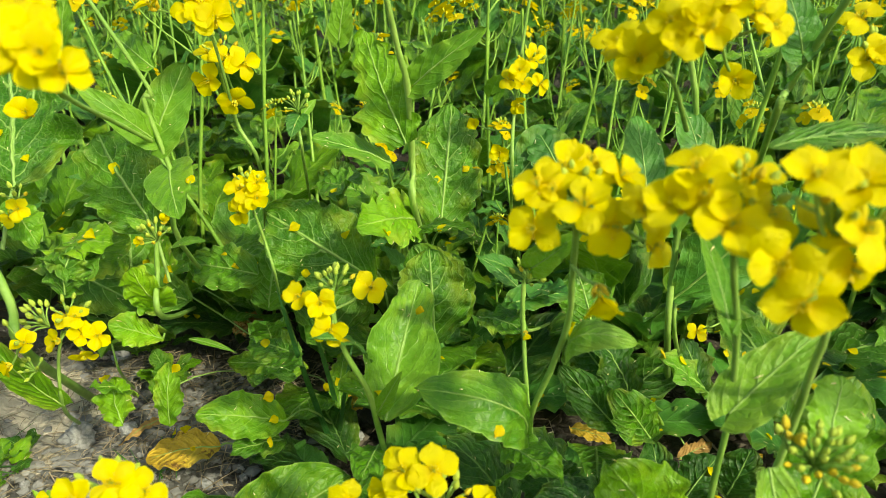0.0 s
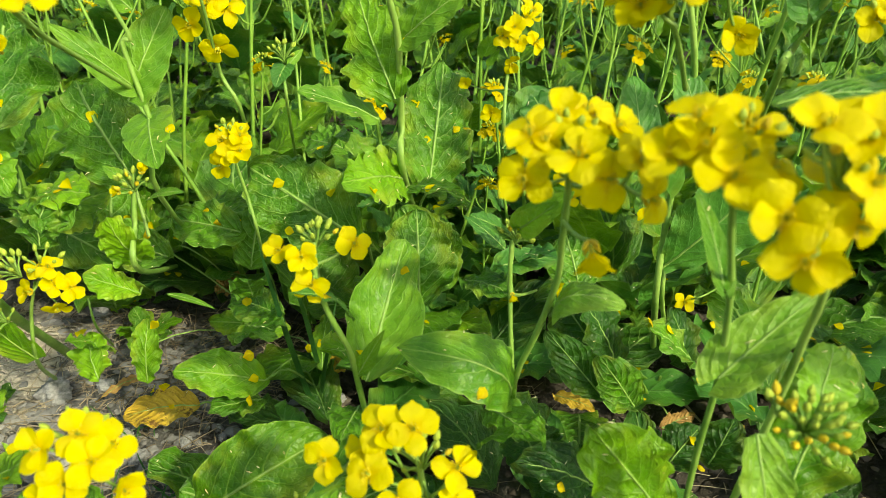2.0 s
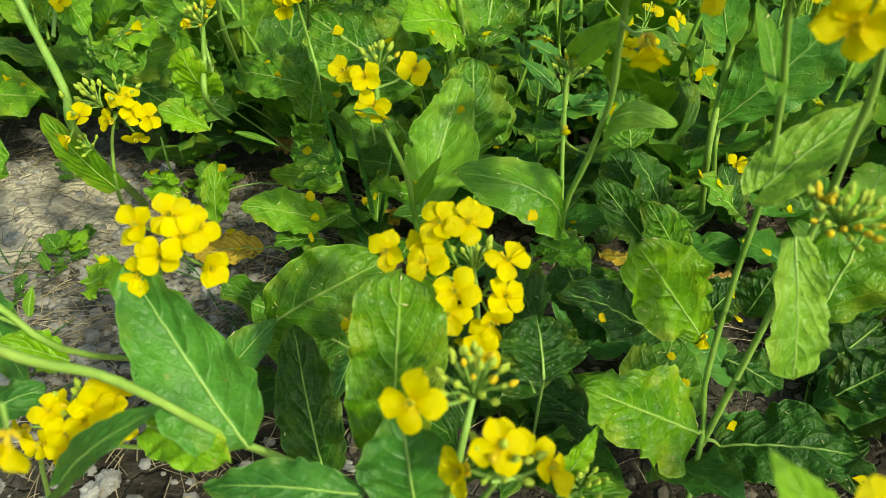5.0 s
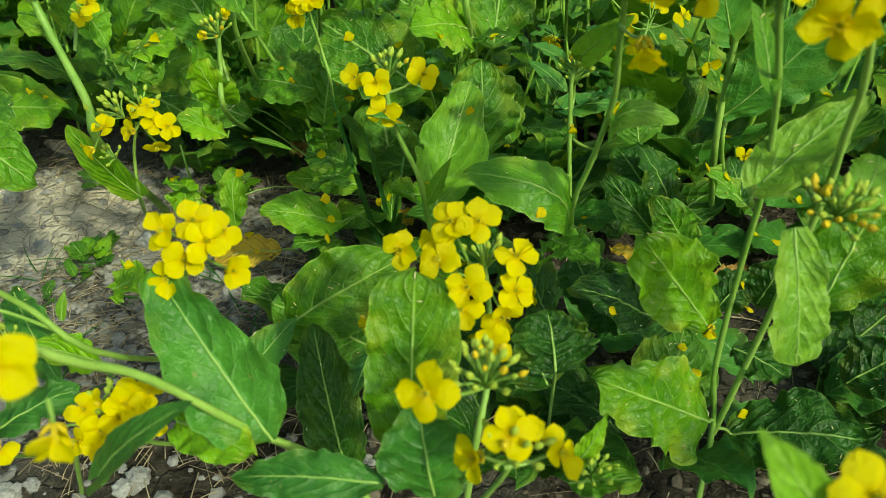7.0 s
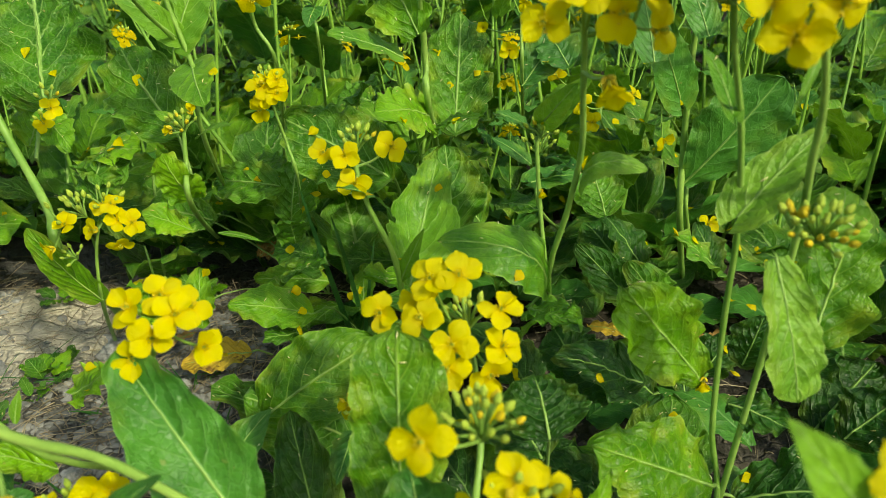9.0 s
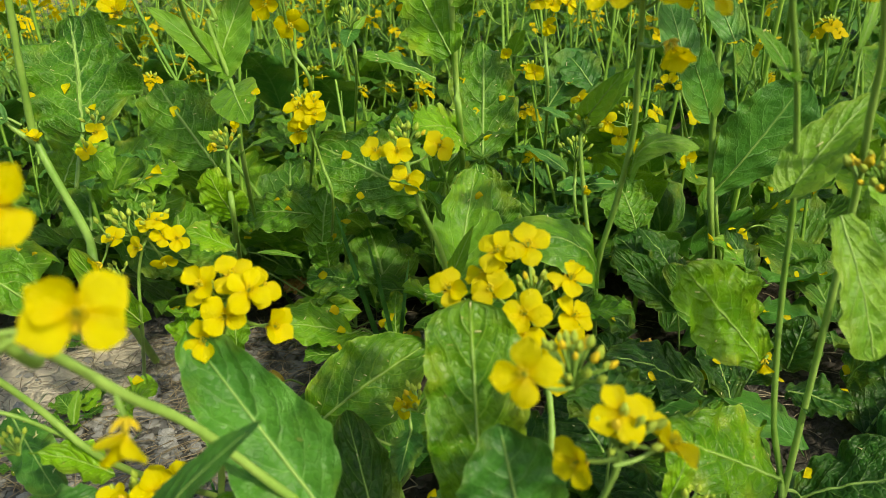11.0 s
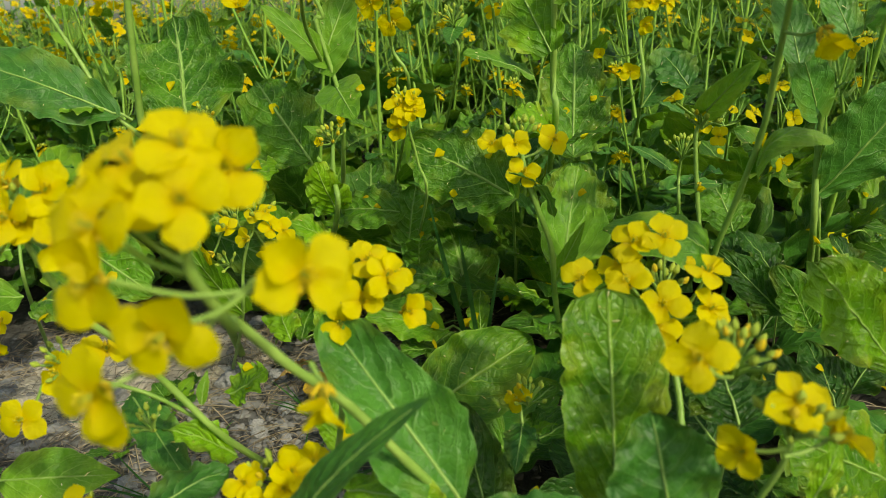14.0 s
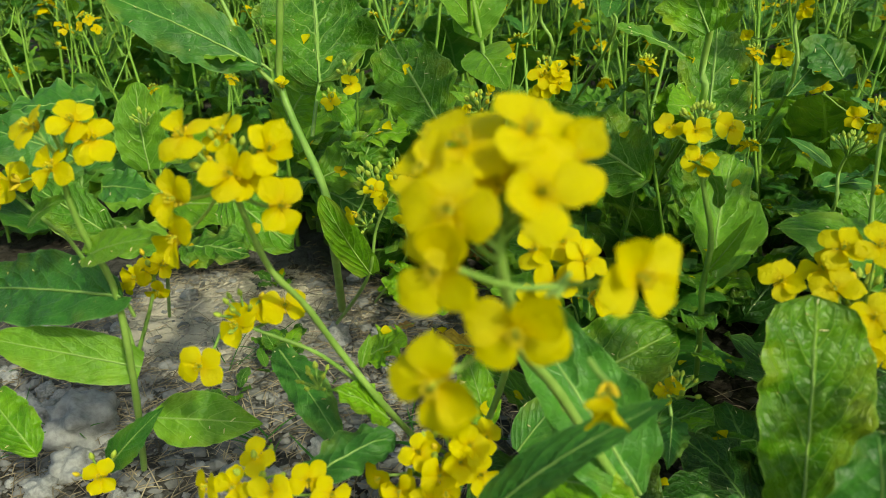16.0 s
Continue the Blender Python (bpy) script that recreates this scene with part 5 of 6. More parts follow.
raceme(p, (-0.1897, 0.1320, 0.1841), (-0.1929, 0.1320, 0.1978),
       [(-0.2005, 0.1240, 0.2078), (-0.1930, 0.1320, 0.2063), (-0.1773, 0.1260, 0.2036), (-0.1858, 0.1200, 0.1985), (-0.2037, 0.1200, 0.1909), (-0.1732, 0.1200, 0.1897), (-0.2088, 0.1260, 0.1768), (-0.1843, 0.1240, 0.1960)],
       0.0138, nbuds=14, seed=111, lean=(0, -1.0, 0.4))
raceme(p, (-0.1990, 0.1550, 0.1265), (-0.2038, 0.1500, 0.1380), [(-0.2043, 0.1460, 0.1369), (-0.1999, 0.1500, 0.1392), (-0.1892, 0.1520, 0.1420)], 0.0134, nbuds=8, seed=112, lean=(0, -1.0, 0.4))
flower(p, (-0.2169, 0.1400, 0.1233), (0.1, -0.9, 0.35), 0.0150, 0.75, (-0.2121, 0.1480, 0.1319))
stem(p, [(-0.1678, 0.1650, 0.1032), (-0.1817, 0.1580, 0.1201), (-0.1973, 0.1520, 0.1306), (-0.2062, 0.1500, 0.1357)], 0.0013, 0.0009)
buds(p, (-0.1798, 0.1500, 0.1122), (-0.2, -0.3, 1), 10, 0.006, 0.003, seed=113, gold=0)
leaf(p, (-0.1576, 0.1650, 0.0887), (-0.1758, 0.1500, 0.1102), 0.0169, UP, "lance", LEAF_FRESH)
leaf(p, (-0.1754, 0.1200, 0.0957), (-0.1495, 0.1400, 0.1007), 0.0189, UP, "broad", LEAF_BLUE)
leaf(p, (-0.1673, 0.1650, 0.1107), (-0.1645, 0.1700, 0.1225), 0.0047, TO_CAM, "lance", LEAF_SMOOTH, crinkle=0.2)
leaf(p, (-0.1808, 0.2200, 0.0812), (-0.1617, 0.2200, 0.0915), 0.0248, UP, "broad", LEAF_FRESH)

p = plant_at((-0.3102, 0.2224, 0.0000), "branched mustard plant with small heads and long narrow leaves")
stem(p, [(-0.3102, 0.2224, 0.0000), (-0.2700, 0.1750, 0.0829), (-0.2612, 0.1650, 0.1363), (-0.2609, 0.1550, 0.1633), (-0.2599, 0.1500, 0.1835), (-0.2575, 0.1500, 0.1969)], 0.0024, 0.0012)
stem(p, [(-0.2700, 0.1750, 0.0829), (-0.2706, 0.1800, 0.1128), (-0.2821, 0.1750, 0.1510), (-0.2855, 0.1700, 0.1609), (-0.2938, 0.1650, 0.1757)], 0.0015, 0.0010)
stem(p, [(-0.2702, 0.1800, 0.0965), (-0.2636, 0.1850, 0.1158), (-0.2606, 0.1900, 0.1292)], 0.0014, 0.0009)
raceme(p, (-0.2594, 0.1500, 0.1855), (-0.2601, 0.1520, 0.1964), [(-0.2677, 0.1500, 0.2038), (-0.2518, 0.1500, 0.2053), (-0.2463, 0.1500, 0.1994), (-0.2605, 0.1470, 0.1909), (-0.2798, 0.1500, 0.1845)], 0.0136, nbuds=6, seed=121, lean=(0, -1.0, 0.4))
raceme(p, (-0.2915, 0.1650, 0.1757), (-0.2937, 0.1650, 0.1800), [(-0.2884, 0.1600, 0.1806), (-0.2961, 0.1600, 0.1772)], 0.0125, nbuds=3, seed=122)
raceme(p, (-0.2613, 0.1900, 0.1291), (-0.2611, 0.1900, 0.1356), [(-0.2698, 0.1850, 0.1311), (-0.2619, 0.1860, 0.1361), (-0.2553, 0.1880, 0.1380), (-0.2587, 0.1880, 0.1263), (-0.2634, 0.1820, 0.1353)], 0.0103, nbuds=5, seed=123, lean=(0, -1.0, 0.4))
leaf(p, (-0.2591, 0.1650, 0.1352), (-0.3526, 0.2000, 0.1169), 0.0340, (0, -0.8, 0.6), "broad", LEAF_BLUE, crinkle=0.7, teeth=0.04, root=(-0.2591, 0.1700, 0.1241))
leaf(p, (-0.2653, 0.1760, 0.0966), (-0.3220, 0.1650, 0.1127), 0.0213, (0, -0.8, 0.6), "strap", LEAF_SMOOTH, crinkle=0.4, teeth=0.02)
leaf(p, (-0.2645, 0.1750, 0.0719), (-0.2197, 0.1850, 0.0655), 0.0243, (0, -0.7, 0.7), "lance", LEAF_SMOOTH, crinkle=0.5, teeth=0.05)
leaf(p, (-0.2602, 0.1550, 0.1569), (-0.2247, 0.1450, 0.1687), 0.0134, (0, -0.7, 0.7), "clasp", LEAF_SMOOTH, crinkle=0.3, teeth=0)
leaf(p, (-0.2862, 0.1600, 0.1647), (-0.2575, 0.1500, 0.1806), 0.0078, (0, -0.7, 0.7), "lance", LEAF_SMOOTH, crinkle=0.3, teeth=0)
leaf(p, (-0.2795, 0.1600, 0.0557), (-0.2477, 0.1600, 0.0897), 0.0127, TO_CAM, "lance", LEAF_BLUE, crinkle=0.3)
leaf(p, (-0.2736, 0.2400, 0.1231), (-0.2371, 0.2300, 0.1259), 0.0296, UP, "broad", LEAF_DARK)
leaf(p, (-0.2826, 0.2000, 0.1671), (-0.2573, 0.1950, 0.1670), 0.0162, (0, -0.7, 0.7), "lance", LEAF_BLUE)
leaf(p, (-0.3121, 0.1600, 0.0613), (-0.3484, 0.1800, 0.0761), 0.0221, UP, "broad", LEAF_FRESH)
raceme(p, (-0.2756, 0.1500, 0.0559), (-0.2743, 0.1500, 0.0618), [(-0.2708, 0.1450, 0.0651)], 0.0114, nbuds=4, seed=124)

p = plant_at((-0.4000, 0.3300, 0.0000), "mustard plant with wide blue-green lower leaves beside the bare soil")
leaf(p, (-0.3662, 0.3100, 0.1439), (-0.4209, 0.3000, 0.1671), 0.0420, (0, -0.75, 0.6), "broad", LEAF_BLUE, arch=0.08, crinkle=0.8, teeth=0.08)
leaf(p, (-0.3256, 0.3300, 0.1531), (-0.3632, 0.3000, 0.1434), 0.0360, (0, -0.7, 0.6), "broad", LEAF_BLUE, arch=0.08, crinkle=0.8, teeth=0.08)
leaf(p, (-0.2880, 0.2500, 0.1468), (-0.3056, 0.2300, 0.1515), 0.0220, (0, -0.6, 0.75), "tongue", LEAF_SMOOTH, arch=0.08, crinkle=0.8, teeth=0.04)
leaf(p, (-0.2726, 0.2300, 0.1316), (-0.2977, 0.2000, 0.1361), 0.0220, (0, -0.6, 0.75), "spade", LEAF_SMOOTH, arch=0.08, crinkle=0.8, teeth=0.04)
leaf(p, (-0.2643, 0.2700, 0.1409), (-0.2229, 0.2500, 0.1210), 0.0340, (0, -0.7, 0.6), "broad", LEAF_DARK, arch=0.08, crinkle=0.8, teeth=0.08)
leaf(p, (-0.3331, 0.2700, 0.1147), (-0.3814, 0.2800, 0.1391), 0.0300, (0, -0.7, 0.6), "broad", LEAF_DARK, arch=0.08, crinkle=0.8, teeth=0.08)
leaf(p, (-0.2863, 0.4700, 0.0817), (-0.2220, 0.4500, 0.0572), 0.0440, (0, -0.75, 0.6), "broad", LEAF_DARK, arch=0.08, crinkle=0.8, teeth=0.10)

p = plant_at((-0.3851, 0.3880, 0.0000), "mustard plant with a round pale leaf behind its buds")
stem(p, [(-0.3851, 0.3880, 0.0000), (-0.3120, 0.2850, 0.1096), (-0.3087, 0.2850, 0.1395), (-0.3040, 0.2870, 0.1702)], 0.0018, 0.001)
leaf(p, (-0.3135, 0.2850, 0.1489), (-0.3184, 0.2950, 0.1938), 0.0295, TO_CAM, "strap", LEAF_SMOOTH, crinkle=0.4, teeth=0)
buds(p, (-0.3084, 0.2800, 0.1762), (0, -0.3, 1), 10, 0.006, 0.003, seed=131, gold=0)
leaf(p, (-0.3663, 0.3300, 0.1763), (-0.4177, 0.3200, 0.1711), 0.0405, UP, "broad", LEAF_BLUE)
leaf(p, (-0.3670, 0.3100, 0.1404), (-0.3570, 0.3200, 0.1652), 0.0392, UP, "broad", LEAF_DARK)
leaf(p, (-0.2755, 0.3100, 0.1426), (-0.2609, 0.2800, 0.1298), 0.0284, UP, "broad", LEAF_DARK)
leaf(p, (-0.2116, 0.3400, 0.1283), (-0.2055, 0.3500, 0.1537), 0.0341, UP, "broad", LEAF_DARK)
raceme(p, (-0.1869, 0.2600, 0.1450), (-0.1865, 0.2600, 0.1507), [(-0.1833, 0.2580, 0.1492), (-0.1940, 0.2580, 0.1368)], 0.0097, nbuds=2, seed=132)

# heads at the lower left and lower middle of the last and middle seconds
p = plant_at((-0.2279, 0.1814, 0.0000), "low mustard plant with small heads just above the soil")
stem(p, [(-0.2279, 0.1814, 0.0000), (-0.1946, 0.1200, 0.0817), (-0.1904, 0.1150, 0.0984)], 0.0016, 0.001)
raceme(p, (-0.1913, 0.1150, 0.0914), (-0.1881, 0.1150, 0.1009), [(-0.2041, 0.1100, 0.0990), (-0.1935, 0.1080, 0.1015), (-0.1882, 0.1150, 0.1076), (-0.1711, 0.1120, 0.1031), (-0.1635, 0.1100, 0.1002), (-0.1801, 0.1050, 0.1039)], 0.0108, nbuds=6, seed=141, lean=(0, -1.0, 0.4))
p = plant_at((-0.1386, 0.1929, 0.0000), "low mustard plant with a tight yellow head")
stem(p, [(-0.1386, 0.1929, 0.0000), (-0.1289, 0.1300, 0.0850), (-0.1287, 0.1300, 0.0991)], 0.0016, 0.001)
raceme(p, (-0.1288, 0.1300, 0.0897), (-0.1286, 0.1300, 0.1036), [(-0.1371, 0.1280, 0.1044), (-0.1230, 0.1300, 0.1086), (-0.1253, 0.1260, 0.1016), (-0.1192, 0.1280, 0.0972), (-0.1439, 0.1250, 0.0913), (-0.1298, 0.1240, 0.0926), (-0.1178, 0.1320, 0.1087)], 0.0108, nbuds=8, seed=142, lean=(0, -1.0, 0.4))
p = plant_at((-0.1931, 0.1617, 0.0000), "mustard plant with ragged yellow flowers low beside the soil")
stem(p, [(-0.1931, 0.1617, 0.0000), (-0.1539, 0.1300, 0.0774), (-0.1392, 0.1280, 0.0999)], 0.0016, 0.001)
raceme(p, (-0.1440, 0.1300, 0.0879), (-0.1379, 0.1300, 0.1007), [(-0.1387, 0.1250, 0.1064), (-0.1228, 0.1250, 0.1104), (-0.1251, 0.1220, 0.1065), (-0.1313, 0.1200, 0.1026), (-0.1445, 0.1220, 0.0930), (-0.1346, 0.1200, 0.0917), (-0.1518, 0.1250, 0.0949)], 0.0114, nbuds=5, seed=143, lean=(0, -1.0, 0.4))

# leaf and flower that just reach in at the lower edge
p = plant_at((0.1818, 0.0913, 0.0000), "mustard plant whose leaf tip and flower reach in close by")
stem(p, [(0.1818, 0.0913, 0.0000), (0.0969, 0.0600, 0.1538), (0.0750, 0.0520, 0.1778)], 0.002, 0.0012)
flower(p, (0.0688, 0.0480, 0.1881), (0, -0.7, 0.7), 0.0135, 0.3, (0.0799, 0.0550, 0.1701))
leaf(p, (0.0670, 0.0500, 0.1747), (0.0478, 0.0520, 0.1993), 0.0107, TO_CAM, "lance", LEAF_SMOOTH, crinkle=0.3)

# deep green leaves low at the right, colour darkened to stand for shade
p = plant_at((0.0784, 0.2802, 0.0000), "low mustard plant with leaves coloured dark green for the shade")
leaf(p, (0.0949, 0.2500, 0.0463), (0.0405, 0.2350, 0.0823), 0.0337, UP, "broad", LEAF_DEEP_SHADED, root=(0.1121, 0.2823, 0.0000))
leaf(p, (0.0912, 0.2900, 0.0762), (0.0608, 0.3000, 0.1085), 0.0227, TO_CAM, "broad", LEAF_DEEP_SHADED, root=(0.1258, 0.3743, 0.0000))
leaf(p, (0.0596, 0.2600, 0.0816), (0.0344, 0.2500, 0.1015), 0.0225, UP, "broad", LEAF_DEEP_SHADED)
leaf(p, (0.1908, 0.2400, 0.0211), (0.2130, 0.2400, 0.0469), 0.0348, UP, "broad", LEAF_DEEP_SHADED)
leaf(p, (0.1717, 0.2600, 0.0416), (0.1833, 0.2500, 0.0665), 0.0263, UP, "broad", LEAF_DEEP_SHADED)
leaf(p, (0.1515, 0.2800, 0.0394), (0.1586, 0.2800, 0.0713), 0.0278, UP, "broad", LEAF_DEEP_SHADED)
leaf(p, (0.1097, 0.3300, 0.0659), (0.0853, 0.3400, 0.1055), 0.0300, UP, "broad", LEAF_DEEP_SHADED)
leaf(p, (0.1493, 0.3300, 0.0674), (0.1382, 0.3400, 0.0998), 0.0267, UP, "broad", LEAF_DEEP_SHADED)

# small things between: single flowers, bud shoots and side leaves
p = plant_at((0.1027, 0.5299, 0.0000), "slim mustard shoot with a green bud knot between two leaves")
stem(p, [(0.1027, 0.5299, 0.0000), (0.0441, 0.3150, 0.1207), (0.0407, 0.3050, 0.1496), (0.0392, 0.2950, 0.1628)], 0.0016, 0.001)
buds(p, (0.0388, 0.2930, 0.1642), (0, -0.2, 1), 16, 0.008, 0.003, seed=161, gold=0.0)
leaf(p, (0.0368, 0.3050, 0.1523), (0.0163, 0.3150, 0.1648), 0.0102, UP, "lance", LEAF_BLUE, crinkle=0.3, teeth=0)
leaf(p, (0.0373, 0.3100, 0.1406), (0.0693, 0.3250, 0.1374), 0.0179, UP, "clasp", LEAF_BLUE, crinkle=0.4, teeth=0)
p = plant_at((-0.1411, 0.7069, 0.0000), "slim mustard shoot with buds and two rounded leaves")
stem(p, [(-0.1411, 0.7069, 0.0000), (-0.0749, 0.3600, 0.1949), (-0.0731, 0.3450, 0.2253), (-0.0723, 0.3430, 0.2330)], 0.0014, 0.0009)
buds(p, (-0.0720, 0.3420, 0.2338), (0, -0.2, 1), 12, 0.007, 0.003, seed=162, gold=0.05)
leaf(p, (-0.0716, 0.3420, 0.2290), (-0.0742, 0.3300, 0.2214), 0.0111, UP, "clasp", LEAF_BLUE, crinkle=0.3, teeth=0)
leaf(p, (-0.0704, 0.3430, 0.2287), (-0.0640, 0.3500, 0.2356), 0.0051, TO_CAM, "lance", LEAF_SMOOTH, crinkle=0.3, teeth=0)
p = plant_at((0.0749, 0.6917, 0.0000), "thin mustard stem with one open flower and a broad leaf")
stem(p, [(0.0749, 0.6917, 0.0000), (0.0428, 0.4100, 0.1671), (0.0430, 0.4150, 0.2123), (0.0468, 0.4200, 0.2513), (0.0501, 0.4200, 0.2825)], 0.0018, 0.0013)
flower(p, (0.0335, 0.3970, 0.1931), (-0.2, -1, 0.2), 0.0125, 0.6, (0.0426, 0.4100, 0.1962))
flower(p, (0.0191, 0.4260, 0.2025), (-0.2, -1, 0.2), 0.0085, 0.6, (0.0413, 0.4100, 0.2032), open_=0.5)
raceme(p, (0.0471, 0.4100, 0.2237), (0.0494, 0.4100, 0.2433), [(0.0374, 0.4000, 0.2356), (0.0459, 0.4020, 0.2320), (0.0556, 0.4020, 0.2326), (0.0497, 0.4050, 0.2448), (0.0436, 0.4000, 0.2404), (0.0540, 0.4100, 0.2481), (0.0441, 0.4050, 0.2205)], 0.0115, nbuds=5, seed=163, lean=(0, -1, 0.4))
leaf(p, (0.0422, 0.4050, 0.1689), (0.0701, 0.4200, 0.2023), 0.0278, TO_CAM, "obovate", LEAF_BLUE, crinkle=0.6, teeth=0.04)
p = plant_at((0.2173, 0.7870, 0.0000), "low mustard stem with scattered small open flowers")
stem(p, [(0.2173, 0.7870, 0.0000), (0.0959, 0.4000, 0.1395), (0.0914, 0.4000, 0.1603)], 0.0014, 0.0009)
raceme(p, (0.0917, 0.4000, 0.1510), (0.0931, 0.4000, 0.1620), [(0.0983, 0.4100, 0.1651), (0.0793, 0.3650, 0.1555), (0.1113, 0.4000, 0.1616), (0.0780, 0.3900, 0.1594), (0.0663, 0.4200, 0.1709)], 0.0115, nbuds=4, seed=164, lean=(0, -1, 0.4))
p = plant_at((0.2815, 0.7720, 0.0000), "mustard stem with a few open flowers in the shade")
stem(p, [(0.2815, 0.7720, 0.0000), (0.1410, 0.4300, 0.1456), (0.1353, 0.4300, 0.1731)], 0.0014, 0.0009)
raceme(p, (0.1377, 0.4300, 0.1653), (0.1350, 0.4300, 0.1769), [(0.1284, 0.4250, 0.1773), (0.1373, 0.4250, 0.1737), (0.1445, 0.4200, 0.1531), (0.1401, 0.4200, 0.1240)], 0.0115, nbuds=4, seed=165, lean=(0, -1, 0.4))
p = plant_at((0.2381, 0.5223, 0.0000), "short mustard stem with one small flower near the soil")
stem(p, [(0.2934, 0.5706, 0.0000), (0.1795, 0.3850, 0.0840), (0.1637, 0.3800, 0.0808)], 0.0010, 0.0007)
flower(p, (0.1609, 0.3770, 0.0809), (0.1, -1, 0.4), 0.0115, 0.5, (0.1691, 0.3820, 0.0826))
p = plant_at((0.4110, 0.8733, 0.0000), "leaning mustard stem with pale leaves and drooping flower")
stem(p, [(0.3251, 0.7069, 0.0000), (0.1442, 0.3000, 0.2306), (0.1395, 0.2800, 0.2572), (0.1377, 0.2500, 0.2920), (0.1398, 0.2450, 0.3030)], 0.0026, 0.0018)
leaf(p, (0.1338, 0.2650, 0.2718), (0.1247, 0.2700, 0.2960), 0.0176, TO_CAM, "clasp", LEAF_BLUE, crinkle=0.3, teeth=0)
leaf(p, (0.1377, 0.2750, 0.2604), (0.1412, 0.2650, 0.2718), 0.0086, UP, "clasp", LEAF_BLUE, crinkle=0.3, teeth=0)
flower(p, (0.0978, 0.2350, 0.2683), (-0.1, -0.8, -0.1), 0.0125, 0.5, (0.0848, 0.2200, 0.2850), open_=0.5)
raceme(p, (0.0768, 0.2000, 0.2847), (0.0737, 0.2000, 0.2937), [(0.0586, 0.1850, 0.2926), (0.0631, 0.1830, 0.2914), (0.0680, 0.1830, 0.2921), (0.0652, 0.1850, 0.2960), (0.0734, 0.1880, 0.2964), (0.0818, 0.1900, 0.2948), (0.0871, 0.1920, 0.2910), (0.0720, 0.1900, 0.3003)], 0.0122, nbuds=8, seed=166, lean=(0, -1, 0.3))
leaf(p, (0.0985, 0.2000, 0.2553), (0.1360, 0.2000, 0.2596), 0.0117, UP, "broad", LEAF_DARK, crinkle=0.4, teeth=0.04)
raceme(p, (0.1590, 0.2600, 0.2654), (0.1579, 0.2600, 0.2736), [(0.1526, 0.2550, 0.2714), (0.1569, 0.2550, 0.2744), (0.1497, 0.2600, 0.2854)], 0.0125, nbuds=4, seed=167)


# ---- understorey leaves, background plants, far field ----
rs = random.Random(77)
nprs = np.random.RandomState(77)


def random_leaf(plant, root, length, width, az, lift, mat, shape="broad", lowres=True):
    d = Vector((math.cos(az) * math.cos(lift), math.sin(az) * math.cos(lift), math.sin(lift)))
    base = Vector(root) + d * length * 0.28
    tip = Vector(root) + d * length - Vector((0, 0, length * 0.10))
    side = d.cross(Vector((0, 0, 1)))
    n = side.cross(d)
    leaf(plant, tuple(base), tuple(tip), width, tuple(n), shape, mat, arch=rs.uniform(0.04, 0.16), cup=rs.uniform(-0.05, 0.2), crinkle=rs.uniform(0.6, 1.1),
         teeth=rs.uniform(0.05, 0.22), seed=rs.randrange(9999), root=tuple(root), nu=17 if lowres else 22, nv=9 if lowres else 11, rib_part=not lowres)


FIELD_LEAVES = (LEAF_FRESH, LEAF_FIELD, LEAF_SMOOTH, LEAF_BLUE, LEAF_FIELD, LEAF_FIELD)


def rosette(x, y, size, n, label):
    z = ground_height(x, y)
    pl = plant_at((x, y, z), label)
    a0 = rs.uniform(0, 6)
    for i in range(n):
        random_leaf(pl, (x, y, z + 0.004), size * rs.uniform(0.8, 1.25), size * rs.uniform(0.46, 0.64), a0 + i * 2.4, rs.uniform(0.3, 0.9) if y < 0.42 else rs.uniform(0.35, 1.15), rs.choice((LEAF_DARK, LEAF_FIELD, LEAF_DEEP_SHADED, LEAF_BLUE) if y < 0.6 else FIELD_LEAVES))
    return pl


def bare(x, y):
    """The patch of open soil at the field's edge."""
    return (x < -0.14 and y < 0.47) or (x < -0.08 and y < 0.41)


# low rosettes that shade the soil between the plants in front
LOW = "low mustard rosette of crinkled dark green leaves"
seats = []
for i in range(700):
    y = 0.19 + 0.62 * rs.random()
    x = rs.uniform(-0.38 - 0.35 * y, 0.24 + 0.45 * y)
    if not bare(x, y) and all((x - a) ** 2 + (y - b) ** 2 > (0.066 + 0.03 * y) ** 2 for a, b in seats):
        seats.append((x, y))
for x, y in seats:
    rosette(x, y, rs.uniform(0.065, 0.095) * (1.05 if y < 0.42 else 1.4), rs.randint(4, 6), LOW)


NEAR_MODELS = (0, 2, 5)


def flower_head(pl, end, n):
    """All the small flowers of one far-off head."""
    pieces = []
    low = end - np.array([0, 0, 0.014])
    for q in ring_places(end, (0, -0.1, 1), rs.uniform(0.008, 0.013), n, rs, 1.3):
        m = np.array(facing(q, unit(q - low) + np.array([0, -0.7, 0.35]), rs.uniform(0.0065, 0.0085), rs.uniform(0, 6)))
        for i in range(4):
            g = np.array(pose(0, 0, 0, 0, 0, i * 90 + rs.uniform(-14, 14)) @ pose(0, 0, 0, 0, rs.uniform(-25, 8), 0))[:3, :3]
            pieces.append((SMALL_V @ g.T @ m[:3, :3].T + m[:3, 3], SMALL_F, 0))
    bv, bf = ball_arrays(4, 5)
    for i in range(6):
        a = i * 2.4
        d = np.array([math.cos(a) * 0.004, math.sin(a) * 0.004, 0.006])
        m = np.array(facing(end + d, d, 0.0035))
        pieces.append((bv @ m[:3, :3].T + m[:3, 3], bf, 1))
    part("flower_head", joined("flower_head", pieces, [PETAL, BUD]), pl)


